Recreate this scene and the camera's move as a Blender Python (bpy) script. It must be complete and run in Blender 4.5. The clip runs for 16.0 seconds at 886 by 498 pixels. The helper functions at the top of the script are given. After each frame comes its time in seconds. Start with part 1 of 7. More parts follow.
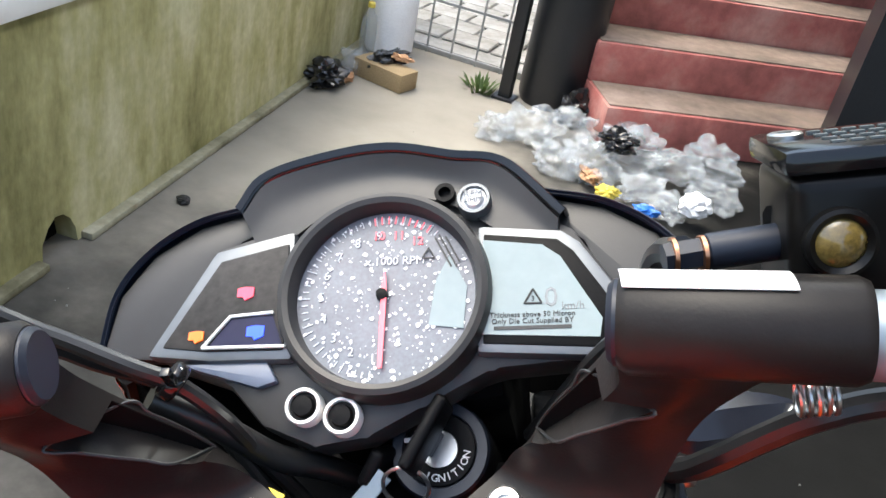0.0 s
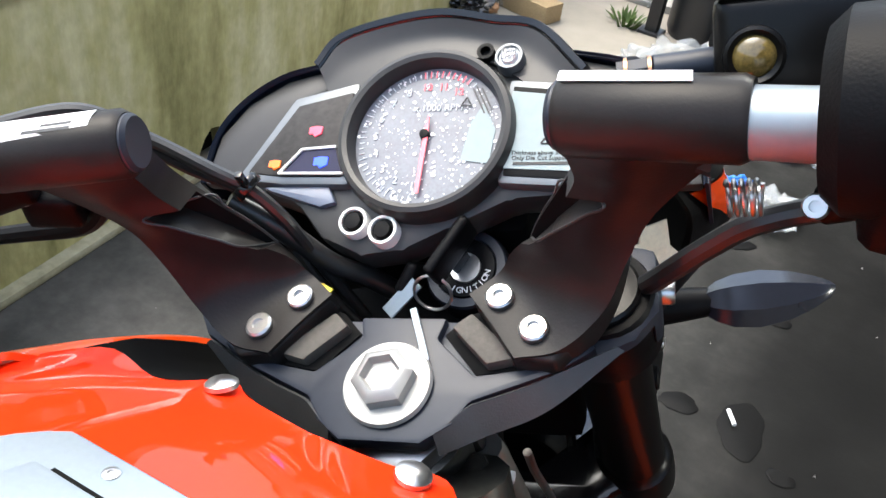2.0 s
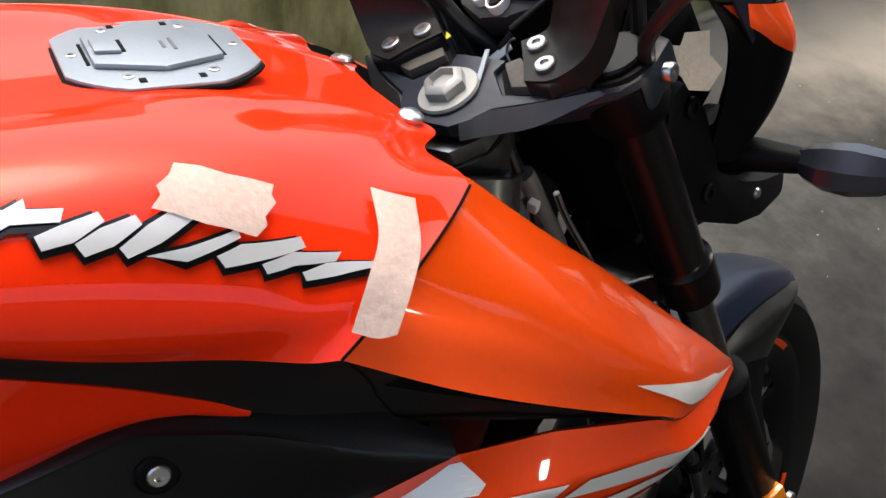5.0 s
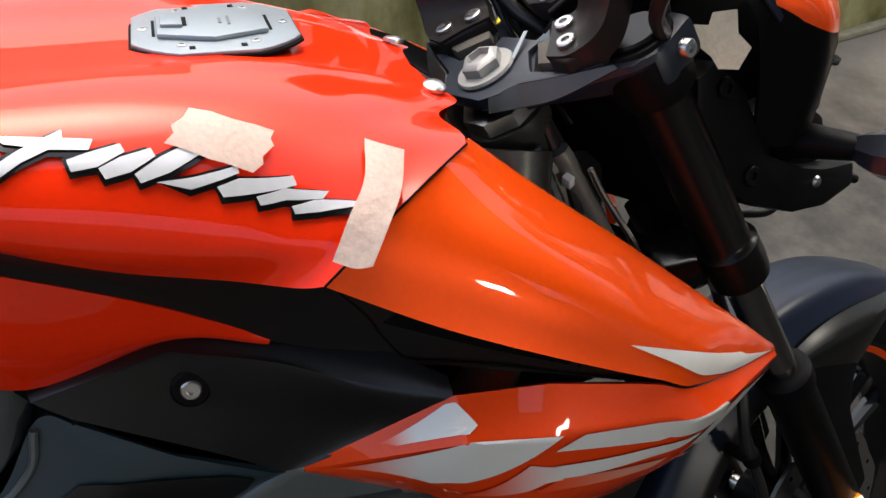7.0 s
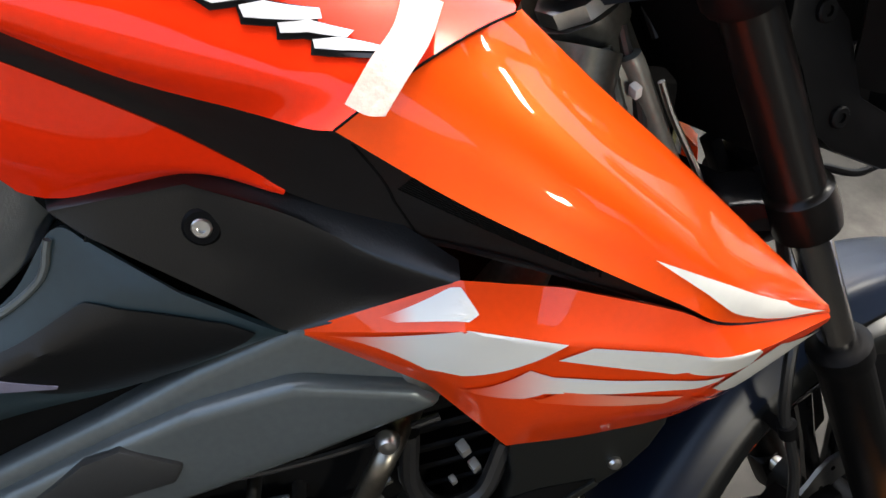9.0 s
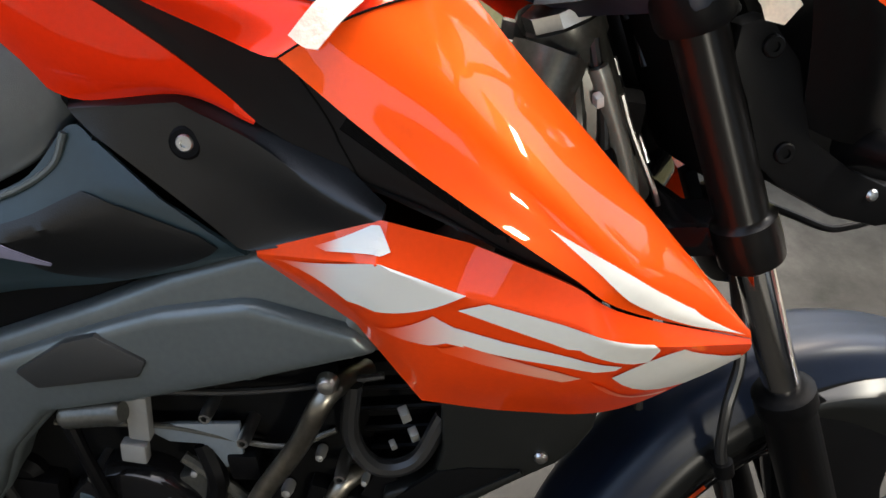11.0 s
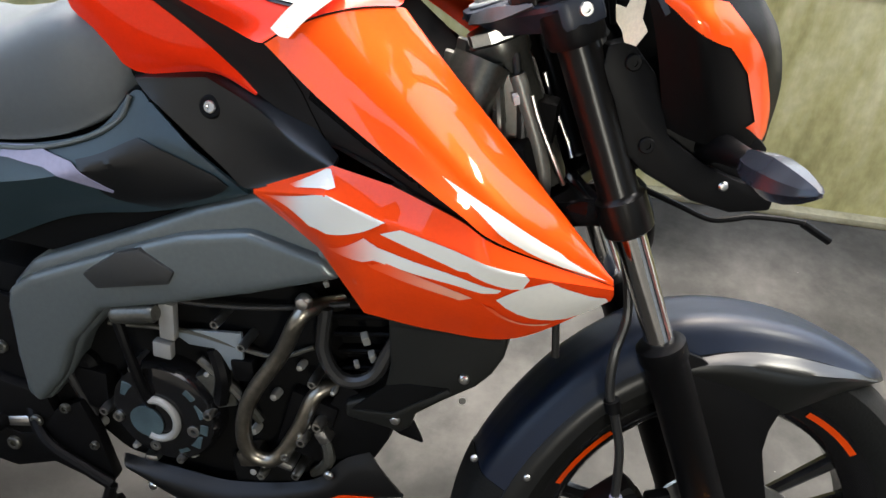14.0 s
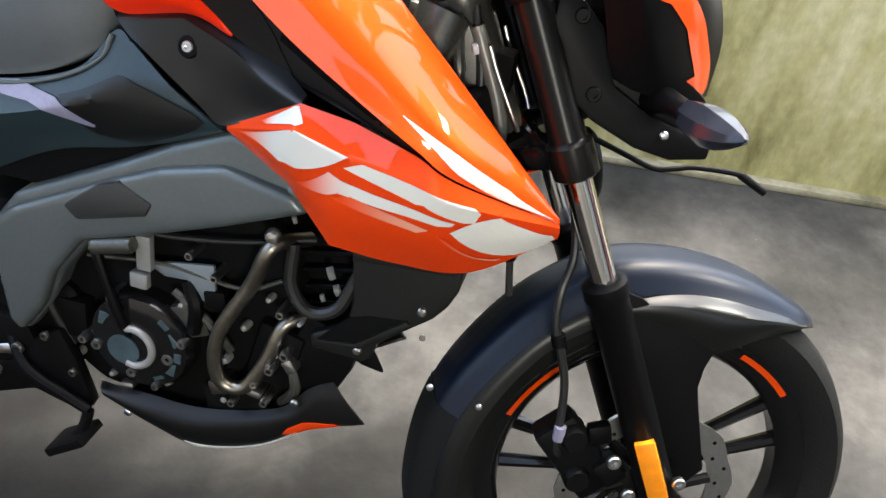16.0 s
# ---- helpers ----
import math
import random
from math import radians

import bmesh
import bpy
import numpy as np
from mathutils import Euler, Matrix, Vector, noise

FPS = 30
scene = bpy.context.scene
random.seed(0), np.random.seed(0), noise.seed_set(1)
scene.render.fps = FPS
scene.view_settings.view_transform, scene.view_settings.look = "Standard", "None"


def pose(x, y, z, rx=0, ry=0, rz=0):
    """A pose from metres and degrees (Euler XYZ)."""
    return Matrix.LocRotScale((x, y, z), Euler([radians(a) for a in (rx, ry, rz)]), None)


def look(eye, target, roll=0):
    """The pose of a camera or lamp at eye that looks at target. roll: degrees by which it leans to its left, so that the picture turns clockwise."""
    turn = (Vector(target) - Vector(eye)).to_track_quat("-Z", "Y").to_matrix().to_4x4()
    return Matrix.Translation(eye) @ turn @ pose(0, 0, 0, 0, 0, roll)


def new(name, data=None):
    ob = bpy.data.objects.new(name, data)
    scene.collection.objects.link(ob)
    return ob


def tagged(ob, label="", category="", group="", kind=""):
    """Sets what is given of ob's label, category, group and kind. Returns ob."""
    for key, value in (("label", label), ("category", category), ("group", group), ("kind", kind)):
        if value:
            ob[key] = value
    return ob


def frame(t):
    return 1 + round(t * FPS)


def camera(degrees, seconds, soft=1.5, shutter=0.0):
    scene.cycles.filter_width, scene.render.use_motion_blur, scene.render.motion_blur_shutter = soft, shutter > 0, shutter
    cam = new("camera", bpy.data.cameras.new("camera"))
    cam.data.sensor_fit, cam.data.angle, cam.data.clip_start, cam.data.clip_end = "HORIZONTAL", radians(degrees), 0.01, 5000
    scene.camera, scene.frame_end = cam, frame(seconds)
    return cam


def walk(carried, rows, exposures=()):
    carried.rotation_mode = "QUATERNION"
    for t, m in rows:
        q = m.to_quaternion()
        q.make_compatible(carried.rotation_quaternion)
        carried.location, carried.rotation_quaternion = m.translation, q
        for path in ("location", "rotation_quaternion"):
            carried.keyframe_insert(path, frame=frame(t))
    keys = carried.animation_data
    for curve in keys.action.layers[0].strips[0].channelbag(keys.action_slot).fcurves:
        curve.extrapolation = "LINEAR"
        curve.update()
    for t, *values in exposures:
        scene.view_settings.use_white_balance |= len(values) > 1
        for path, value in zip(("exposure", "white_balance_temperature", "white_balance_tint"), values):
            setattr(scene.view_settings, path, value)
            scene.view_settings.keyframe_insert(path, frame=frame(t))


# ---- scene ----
cam = camera(54.78, 16.0)
PATH = [
    (0, (0.0567, -0.0423, 1.2285), (-0.3933, 1.4364, 0.3069), 11.60),
    (0.5, (0.0693, -0.0558, 1.2339), (-0.4500, 1.3896, 0.2952), 10.50),
    (1, (0.0891, -0.0702, 1.2348), (-0.4815, 1.3374, 0.2682), 10.40),
    (1.5, (0.1143, -0.0819, 1.2330), (-0.5049, 1.2726, 0.2232), 9.80),
    (2, (0.1485, -0.0927, 1.2312), (-0.5274, 1.1916, 0.1665), 8.90),
    (2.5, (0.1926, -0.1008, 1.2303), (-0.5526, 1.1151, 0.1314), 8.20),
    (3, (0.2421, -0.1080, 1.2267), (-0.5895, 1.0089, 0.0855), 8.20),
    (3.5, (0.2934, -0.1161, 1.2249), (-0.6264, 0.8955, 0.0540), 8.80),
    (4, (0.3393, -0.1170, 1.2231), (-0.6489, 0.7992, 0.0306), 9.30),
    (4.2, (0.3573, -0.1179, 1.2276), (-0.6570, 0.7569, 0.0252), 9.20),
    (6.5, (0.4986, -0.0459, 1.2519), (-0.7758, 0.4050, 0.0639), -1.40),
    (7, (0.5103, -0.0387, 1.2483), (-0.7767, 0.3573, 0.0540), -1.50),
    (7.5, (0.5166, -0.0315, 1.2429), (-0.7884, 0.3015, 0.0486), -1.70),
    (8, (0.5193, -0.0234, 1.2285), (-0.7803, 0.2421, 0.0117), -0.80),
    (8.5, (0.5211, -0.0108, 1.2123), (-0.7596, 0.1692, -0.0405), -0.20),
    (9, (0.5292, 0.0054, 1.1997), (-0.7317, 0.1782, -0.0729), 2.10),
    (9.5, (0.5436, 0.0279, 1.1970), (-0.7317, 0.1710, -0.0648), 3.70),
    (11.8, (0.6813, 0.1926, 1.1898), (-0.7146, 0.0009, 0.0693), 5.90),
    (12, (0.6966, 0.2097, 1.1970), (-0.7110, 0.0027, 0.0936), 6.30),
    (12.5, (0.7353, 0.2448, 1.2222), (-0.6786, 0.0090, 0.1341), 6.90),
    (13, (0.7704, 0.2727, 1.2429), (-0.6363, 0.0099, 0.1512), 6.60),
    (13.5, (0.7974, 0.2925, 1.2582), (-0.5904, 0.0000, 0.1503), 5.10),
    (14, (0.8154, 0.3006, 1.2672), (-0.5697, 0.0072, 0.1566), 5.00),
    (14.5, (0.8343, 0.3060, 1.2753), (-0.5499, 0.0153, 0.1620), 5.20),
    (15, (0.8478, 0.3123, 1.2780), (-0.5274, 0.0414, 0.1494), 5.70),
    (15.5, (0.8649, 0.3231, 1.2789), (-0.5085, 0.0783, 0.1422), 6.70),
    (16, (0.8811, 0.3420, 1.2789), (-0.4833, 0.0981, 0.1296), 7.70),
]
walk(cam, [(t, look(eye, target, roll)) for t, eye, target, roll in PATH],
     [(0, 1.7, 6200, 5), (1, 1.68, 6200, 5), (2, 1.84, 6200, 5), (3, 1.96, 6300, 6), (4.2, 1.3, 6500, 9), (6.3, 1.18, 6700, 9), (8, 1.25, 6700, 9), (9, 2.2, 6700, 8), (9.7, 2.2, 6800, 8), (12, 2.22, 6700, 7), (14, 2.46, 6600, 7), (16, 2.7, 6550, 7)])

# ---- world and light ----
world = bpy.data.worlds.new("overcast_sky")
scene.world = world
world.use_nodes = True
wn = world.node_tree
sky = wn.nodes.new("ShaderNodeTexSky")
sky.sky_type = "NISHITA"
sky.sun_disc = False
sky.sun_elevation = radians(65)
sky.sun_rotation = radians(-86)
sky.dust_density = 6.0
sky.air_density = 1.2
wn.links.new(sky.outputs[0], wn.nodes["Background"].inputs[0])
wn.nodes["Background"].inputs[1].default_value = 0.15
sun_data = bpy.data.lights.new("sun", "SUN")
sun_data.energy, sun_data.angle, sun_data.color = 0.6, radians(50), (1.0, 0.99, 0.97)
sun = new("sun", sun_data)
sun.matrix_world = look((-2.0, -0.4, 5.0), (0, 0.3, 0.5))
for lamp_name, size, power, eye, aim in (("porch_tube", (0.55, 0.08), 9.0, (-0.10, 2.20, 2.50), (0.1, 0.9, 0.4)), ("side_tube", (0.20, 0.10), 4.0, (2.15, 1.0, 1.30), (0.35, 0.4, 0.8))):
    lamp_data = bpy.data.lights.new(lamp_name, "AREA")
    lamp_data.shape, lamp_data.size, lamp_data.size_y, lamp_data.energy, lamp_data.color = "RECTANGLE", *size, power, (1.0, 0.95, 0.86)
    new(lamp_name, lamp_data).matrix_world = look(eye, aim)


# ---- materials ----
def material(name, colour, rough=0.5, metal=0.0, coat=0.0, vary=0.12, scale=40.0, bump=0.0, bump_scale=300.0, spec=0.5, emit=0.0, coat_rough=0.03):
    m = bpy.data.materials.new(name)
    m.use_nodes = True
    nt = m.node_tree
    b = nt.nodes["Principled BSDF"]
    b.inputs["Roughness"].default_value = rough
    b.inputs["Metallic"].default_value = metal
    b.inputs["Coat Weight"].default_value = coat
    b.inputs["Coat Roughness"].default_value = coat_rough
    b.inputs["Specular IOR Level"].default_value = spec
    co = nt.nodes.new("ShaderNodeTexCoord")
    big = nt.nodes.new("ShaderNodeTexNoise")
    big.inputs["Scale"].default_value = scale * 0.2
    big.inputs["Detail"].default_value = 6
    fine = nt.nodes.new("ShaderNodeTexNoise")
    fine.inputs["Scale"].default_value = scale * 4
    fine.inputs["Detail"].default_value = 4
    both = nt.nodes.new("ShaderNodeMath")
    both.operation = "ADD"
    ramp = nt.nodes.new("ShaderNodeMapRange")
    ramp.inputs["From Min"].default_value, ramp.inputs["From Max"].default_value = 0.6, 1.4
    ramp.inputs["To Min"].default_value, ramp.inputs["To Max"].default_value = 1 - vary, 1 + vary
    mix = nt.nodes.new("ShaderNodeVectorMath")
    mix.operation = "SCALE"
    mix.inputs[0].default_value = colour
    for n in (big, fine):
        nt.links.new(co.outputs["Object"], n.inputs["Vector"])
    nt.links.new(big.outputs["Fac"], both.inputs[0])
    nt.links.new(fine.outputs["Fac"], both.inputs[1])
    nt.links.new(both.outputs[0], ramp.inputs["Value"])
    nt.links.new(ramp.outputs[0], mix.inputs["Scale"])
    nt.links.new(mix.outputs[0], b.inputs["Base Color"])
    if bump:
        grain = nt.nodes.new("ShaderNodeTexNoise")
        grain.inputs["Scale"].default_value = bump_scale
        grain.inputs["Detail"].default_value = 5
        bn = nt.nodes.new("ShaderNodeBump")
        bn.inputs["Strength"].default_value = bump
        bn.inputs["Distance"].default_value = 0.002
        nt.links.new(co.outputs["Object"], grain.inputs["Vector"])
        nt.links.new(grain.outputs["Fac"], bn.inputs["Height"])
        nt.links.new(bn.outputs[0], b.inputs["Normal"])
    if emit:
        b.inputs["Emission Color"].default_value = (*colour, 1)
        b.inputs["Emission Strength"].default_value = emit
    return m


def stained(name, dark, mid, light, scale, rough=0.85, bump=0.4, streak=(1, 1, 1)):
    """Plaster or concrete in three tones, with stains at two scales."""
    m = material(name, mid, rough, vary=0.1, scale=scale * 6, bump=bump, bump_scale=60)
    nt = m.node_tree
    b = nt.nodes["Principled BSDF"]
    co = nt.nodes.new("ShaderNodeTexCoord")
    mp = nt.nodes.new("ShaderNodeMapping")
    mp.inputs["Scale"].default_value = streak
    n1 = nt.nodes.new("ShaderNodeTexNoise")
    n1.inputs["Scale"].default_value, n1.inputs["Detail"].default_value, n1.inputs["Roughness"].default_value = scale, 9, 0.65
    cr = nt.nodes.new("ShaderNodeValToRGB")
    e = cr.color_ramp.elements
    e[0].position, e[0].color = 0.34, (*dark, 1)
    e[1].position, e[1].color = 0.68, (*light, 1)
    k = e.new(0.5)
    k.color = (*mid, 1)
    n2 = nt.nodes.new("ShaderNodeTexNoise")
    n2.inputs["Scale"].default_value, n2.inputs["Detail"].default_value = scale * 9, 6
    mul = nt.nodes.new("ShaderNodeMix")
    mul.data_type, mul.blend_type = "RGBA", "OVERLAY"
    mul.inputs["Factor"].default_value = 0.25
    nt.links.new(co.outputs["Object"], mp.inputs["Vector"])
    nt.links.new(mp.outputs[0], n1.inputs["Vector"])
    nt.links.new(co.outputs["Object"], n2.inputs["Vector"])
    nt.links.new(n1.outputs["Fac"], cr.inputs["Fac"])
    nt.links.new(cr.outputs["Color"], mul.inputs["A"])
    nt.links.new(n2.outputs["Fac"], mul.inputs["B"])
    nt.links.new(mul.outputs["Result"], b.inputs["Base Color"])
    return m


def clear(name, colour, rough=0.05, alpha=0.35):
    m = material(name, colour, rough, vary=0.05)
    m.node_tree.nodes["Principled BSDF"].inputs["Alpha"].default_value = alpha
    return m


FAIRING = material("fairing_red_orange_paint", (0.86, 0.060, 0.005), 0.45, metal=0.15, coat=0.8, vary=0.05, scale=60, spec=0.08)
ORANGE = material("orange_paint", (0.88, 0.076, 0.003), 0.42, metal=0.3, coat=0.8, vary=0.05, scale=60, spec=0.1)
RED = material("red_orange_paint", (0.84, 0.027, 0.003), 0.5, coat=0.7, vary=0.05, scale=60, spec=0.02)
WHITE_DECAL = material("white_decal", (0.74, 0.73, 0.68), 0.3, coat=0.5, vary=0.04)
def printed_fade(name, start, end, stop):
    """A decal printed from the paint's colour into white along its length."""
    m = material(name, end, 0.3, coat=0.5)
    nt = m.node_tree
    co = nt.nodes.new("ShaderNodeTexCoord")
    sep = nt.nodes.new("ShaderNodeSeparateXYZ")
    rng = nt.nodes.new("ShaderNodeMapRange")
    rng.interpolation_type = "SMOOTHSTEP"
    rng.inputs["From Min"].default_value, rng.inputs["From Max"].default_value = 0.02, stop
    mix = nt.nodes.new("ShaderNodeMix")
    mix.data_type = "RGBA"
    mix.inputs["A"].default_value, mix.inputs["B"].default_value = (*start, 1), (*end, 1)
    nt.links.new(co.outputs["Generated"], sep.inputs[0])
    nt.links.new(sep.outputs["Y"], rng.inputs["Value"])
    nt.links.new(rng.outputs[0], mix.inputs["Factor"])
    nt.links.new(mix.outputs["Result"], nt.nodes["Principled BSDF"].inputs["Base Color"])
    return m


PINK_FADE = printed_fade("pink_fading_decal", (0.86, 0.07, 0.008), (0.80, 0.36, 0.25), 0.9)
WHITE_FADE = printed_fade("white_fading_decal", (0.86, 0.07, 0.008), (0.74, 0.73, 0.68), 0.42)
FLANK = material("satin_black_flank", (0.005, 0.0055, 0.0055), 0.36, vary=0.15, spec=0.3, bump=0.06, bump_scale=900)
WINGBLACK = material("satin_wing_black", (0.005, 0.0055, 0.005), 0.3, vary=0.12, spec=0.6)
COWLBLACK = material("cowl_grey_black_plastic", (0.008, 0.0085, 0.0075), 0.45, spec=0.3, vary=0.15, bump=0.1, bump_scale=900)
VENTBROWN = material("brown_black_plastic", (0.012, 0.010, 0.009), 0.45, spec=0.3, vary=0.15, bump=0.1, bump_scale=900)
FORKBLACK = material("gloss_fork_black", (0.005, 0.0047, 0.0044), 0.28, spec=0.18, vary=0.15)
INDICATOR = material("smoked_indicator_plastic", (0.014, 0.016, 0.023), 0.2, spec=0.5, vary=0.1)
MATTE = material("matte_black_plastic", (0.0032, 0.0032, 0.0035), 0.45, vary=0.15, bump=0.1, bump_scale=900, spec=0.09)
GLOSS = material("gloss_black_plastic", (0.006, 0.006, 0.0065), 0.12, vary=0.15, spec=0.5)
# near-black for rubber, mesh and joints, and for shade put into gaps
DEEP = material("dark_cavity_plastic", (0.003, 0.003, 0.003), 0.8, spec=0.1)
TEAL = material("dark_blue_green_plastic", (0.017, 0.031, 0.037), 0.32, vary=0.12)
NAVY = material("satin_navy_plastic", (0.0045, 0.0085, 0.0195), 0.36, spec=0.31, vary=0.1)
PANBLACK = material("satin_pan_black", (0.004, 0.0042, 0.0045), 0.42, spec=0.25, vary=0.15)
LILAC = material("grey_violet_tone", (0.22, 0.21, 0.29), 0.35)
GREYDARK = material("dark_grey_plastic", (0.024, 0.025, 0.025), 0.4, vary=0.12, bump=0.1, bump_scale=900)
SATIN = material("satin_black_plastic", (0.004, 0.0045, 0.005), 0.33, vary=0.2, bump=0.10, bump_scale=700, spec=0.5)
YOKE = material("satin_blue_grey_alloy", (0.012, 0.0155, 0.025), 0.42, spec=0.35, vary=0.12)
FRAMEGREY = material("satin_frame_paint", (0.17, 0.172, 0.155), 0.38, metal=0.3, vary=0.15, scale=60)
BARECAST = material("bare_cast_alloy", (0.070, 0.064, 0.054), 0.62, spec=0.25, vary=0.3, scale=90, bump=0.1, bump_scale=500)
CAST = material("dull_cast_frame", (0.085, 0.085, 0.075), 0.3, metal=0.6, vary=0.3, scale=60)
WINDOW = material("smoked_window", (0.030, 0.028, 0.027), 0.5, spec=0.15, vary=0.5, scale=60)
GREY = material("satin_grey_paint", (0.120, 0.138, 0.140), 0.34, metal=0.5, vary=0.1)
RISER = material("cast_black_alloy", (0.015, 0.0135, 0.0125), 0.36, spec=0.15, vary=0.15, bump=0.06, bump_scale=700)
STEEL = material("brushed_steel", (0.55, 0.54, 0.53), 0.3, metal=1.0, vary=0.1, scale=80)
BOLT = material("zinc_bolt", (0.55, 0.545, 0.53), 0.3, metal=1.0, vary=0.08)
SILVER = material("silver_alloy", (0.25, 0.29, 0.32), 0.4, metal=0.5, vary=0.06, scale=100)
PALE = material("pale_nut_paint", (0.29, 0.29, 0.278), 0.42, metal=0.35, vary=0.06)
CHROME = material("fork_chrome", (0.62, 0.60, 0.58), 0.12, metal=1.0, vary=0.05)
PIPE = material("heat_tinted_steel", (0.27, 0.25, 0.21), 0.34, metal=1.0, vary=0.3, scale=30)
RUBBER = material("tyre_rubber", (0.0065, 0.0068, 0.0065), 0.75, spec=0.15, vary=0.25, bump=0.3)
HOSE = material("hose_rubber", (0.014, 0.014, 0.014), 0.35, vary=0.15)
SEATSKIN = material("seat_vinyl", (0.070, 0.079, 0.083), 0.34, spec=0.7, vary=0.12, bump=0.35, bump_scale=1400)
TAPE = material("masking_tape", (0.58, 0.45, 0.38), 0.55, vary=0.18, scale=90, bump=0.6, bump_scale=160)
# opaque tape, its colour lightened to make up for missing light
LITTAPE = material("lightened_masking_tape", (0.74, 0.66, 0.50), 0.6, vary=0.15, scale=90, bump=0.6, bump_scale=160)
TAPE.node_tree.nodes["Principled BSDF"].inputs["Alpha"].default_value = 0.88
LABEL = material("white_paper_label", (0.70, 0.70, 0.70), 0.55, vary=0.04)
PRINT = material("black_print", (0.02, 0.02, 0.02), 0.6)
AMBER = material("amber_reflector", (0.85, 0.26, 0.01), 0.2, coat=1.0, vary=0.2, scale=400)
DISC = material("brake_disc_steel", (0.42, 0.42, 0.41), 0.35, metal=1.0, vary=0.15)
LCD = material("lcd_glass", (0.22, 0.27, 0.28), 0.45, spec=0.2, vary=0.08, emit=0.03)
BEZEL = material("bezel_black", (0.02, 0.019, 0.018), 0.4, spec=0.4)
DIAL = material("dial_face", (0.130, 0.139, 0.162), 0.4, spec=0.3, coat=0.3, coat_rough=0.12, vary=0.3, scale=160)
DIALWHITE = material("dial_white", (0.55, 0.57, 0.60), 0.5, emit=0.03)
DIALRED = material("dial_red", (0.9, 0.14, 0.17), 0.5, emit=0.2)
BLUE = material("blue_lamp", (0.01, 0.05, 0.9), 0.4, emit=0.8)
FLECK = material("film_fleck", (0.74, 0.75, 0.76), 0.6, vary=0.1)
BLUEGLOW = material("blue_lit_window", (0.006, 0.006, 0.03), 0.4, spec=0.2, emit=0.15)
REDLAMP = material("red_lamp", (0.8, 0.05, 0.10), 0.4, emit=0.25)
AMBERLAMP = material("amber_lamp", (0.75, 0.13, 0.002), 0.4, emit=0.3)
AMBERGLASS = material("sight_glass", (0.16, 0.11, 0.03), 0.08, coat=1.0, vary=0.6, scale=200)
COPPER = material("copper_washer", (0.70, 0.33, 0.17), 0.3, metal=1.0)
YELLOW = material("yellow_mark", (0.75, 0.60, 0.03), 0.5)
DASH = material("dash_grey_plastic", (0.024, 0.023, 0.0225), 0.42, spec=0.4, vary=0.1, bump=0.04, bump_scale=1500)
DASHLIGHT = material("dash_frame_grey", (0.13, 0.14, 0.15), 0.35, metal=0.4)
FILM = material("bluish_film", (0.045, 0.070, 0.080), 0.3, vary=0.5, scale=250)
BLUETRIM = material("blue_grey_plastic", (0.10, 0.12, 0.17), 0.35)
LENS = clear("headlight_lens", (0.5, 0.55, 0.55), 0.05, 0.5)
WALLMOSS = stained("mossy_plaster", (0.16, 0.148, 0.048), (0.395, 0.365, 0.165), (0.60, 0.565, 0.36), 4.2, streak=(1, 1, 0.34))
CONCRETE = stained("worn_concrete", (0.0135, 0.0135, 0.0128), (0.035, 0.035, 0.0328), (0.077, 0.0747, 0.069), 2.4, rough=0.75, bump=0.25)


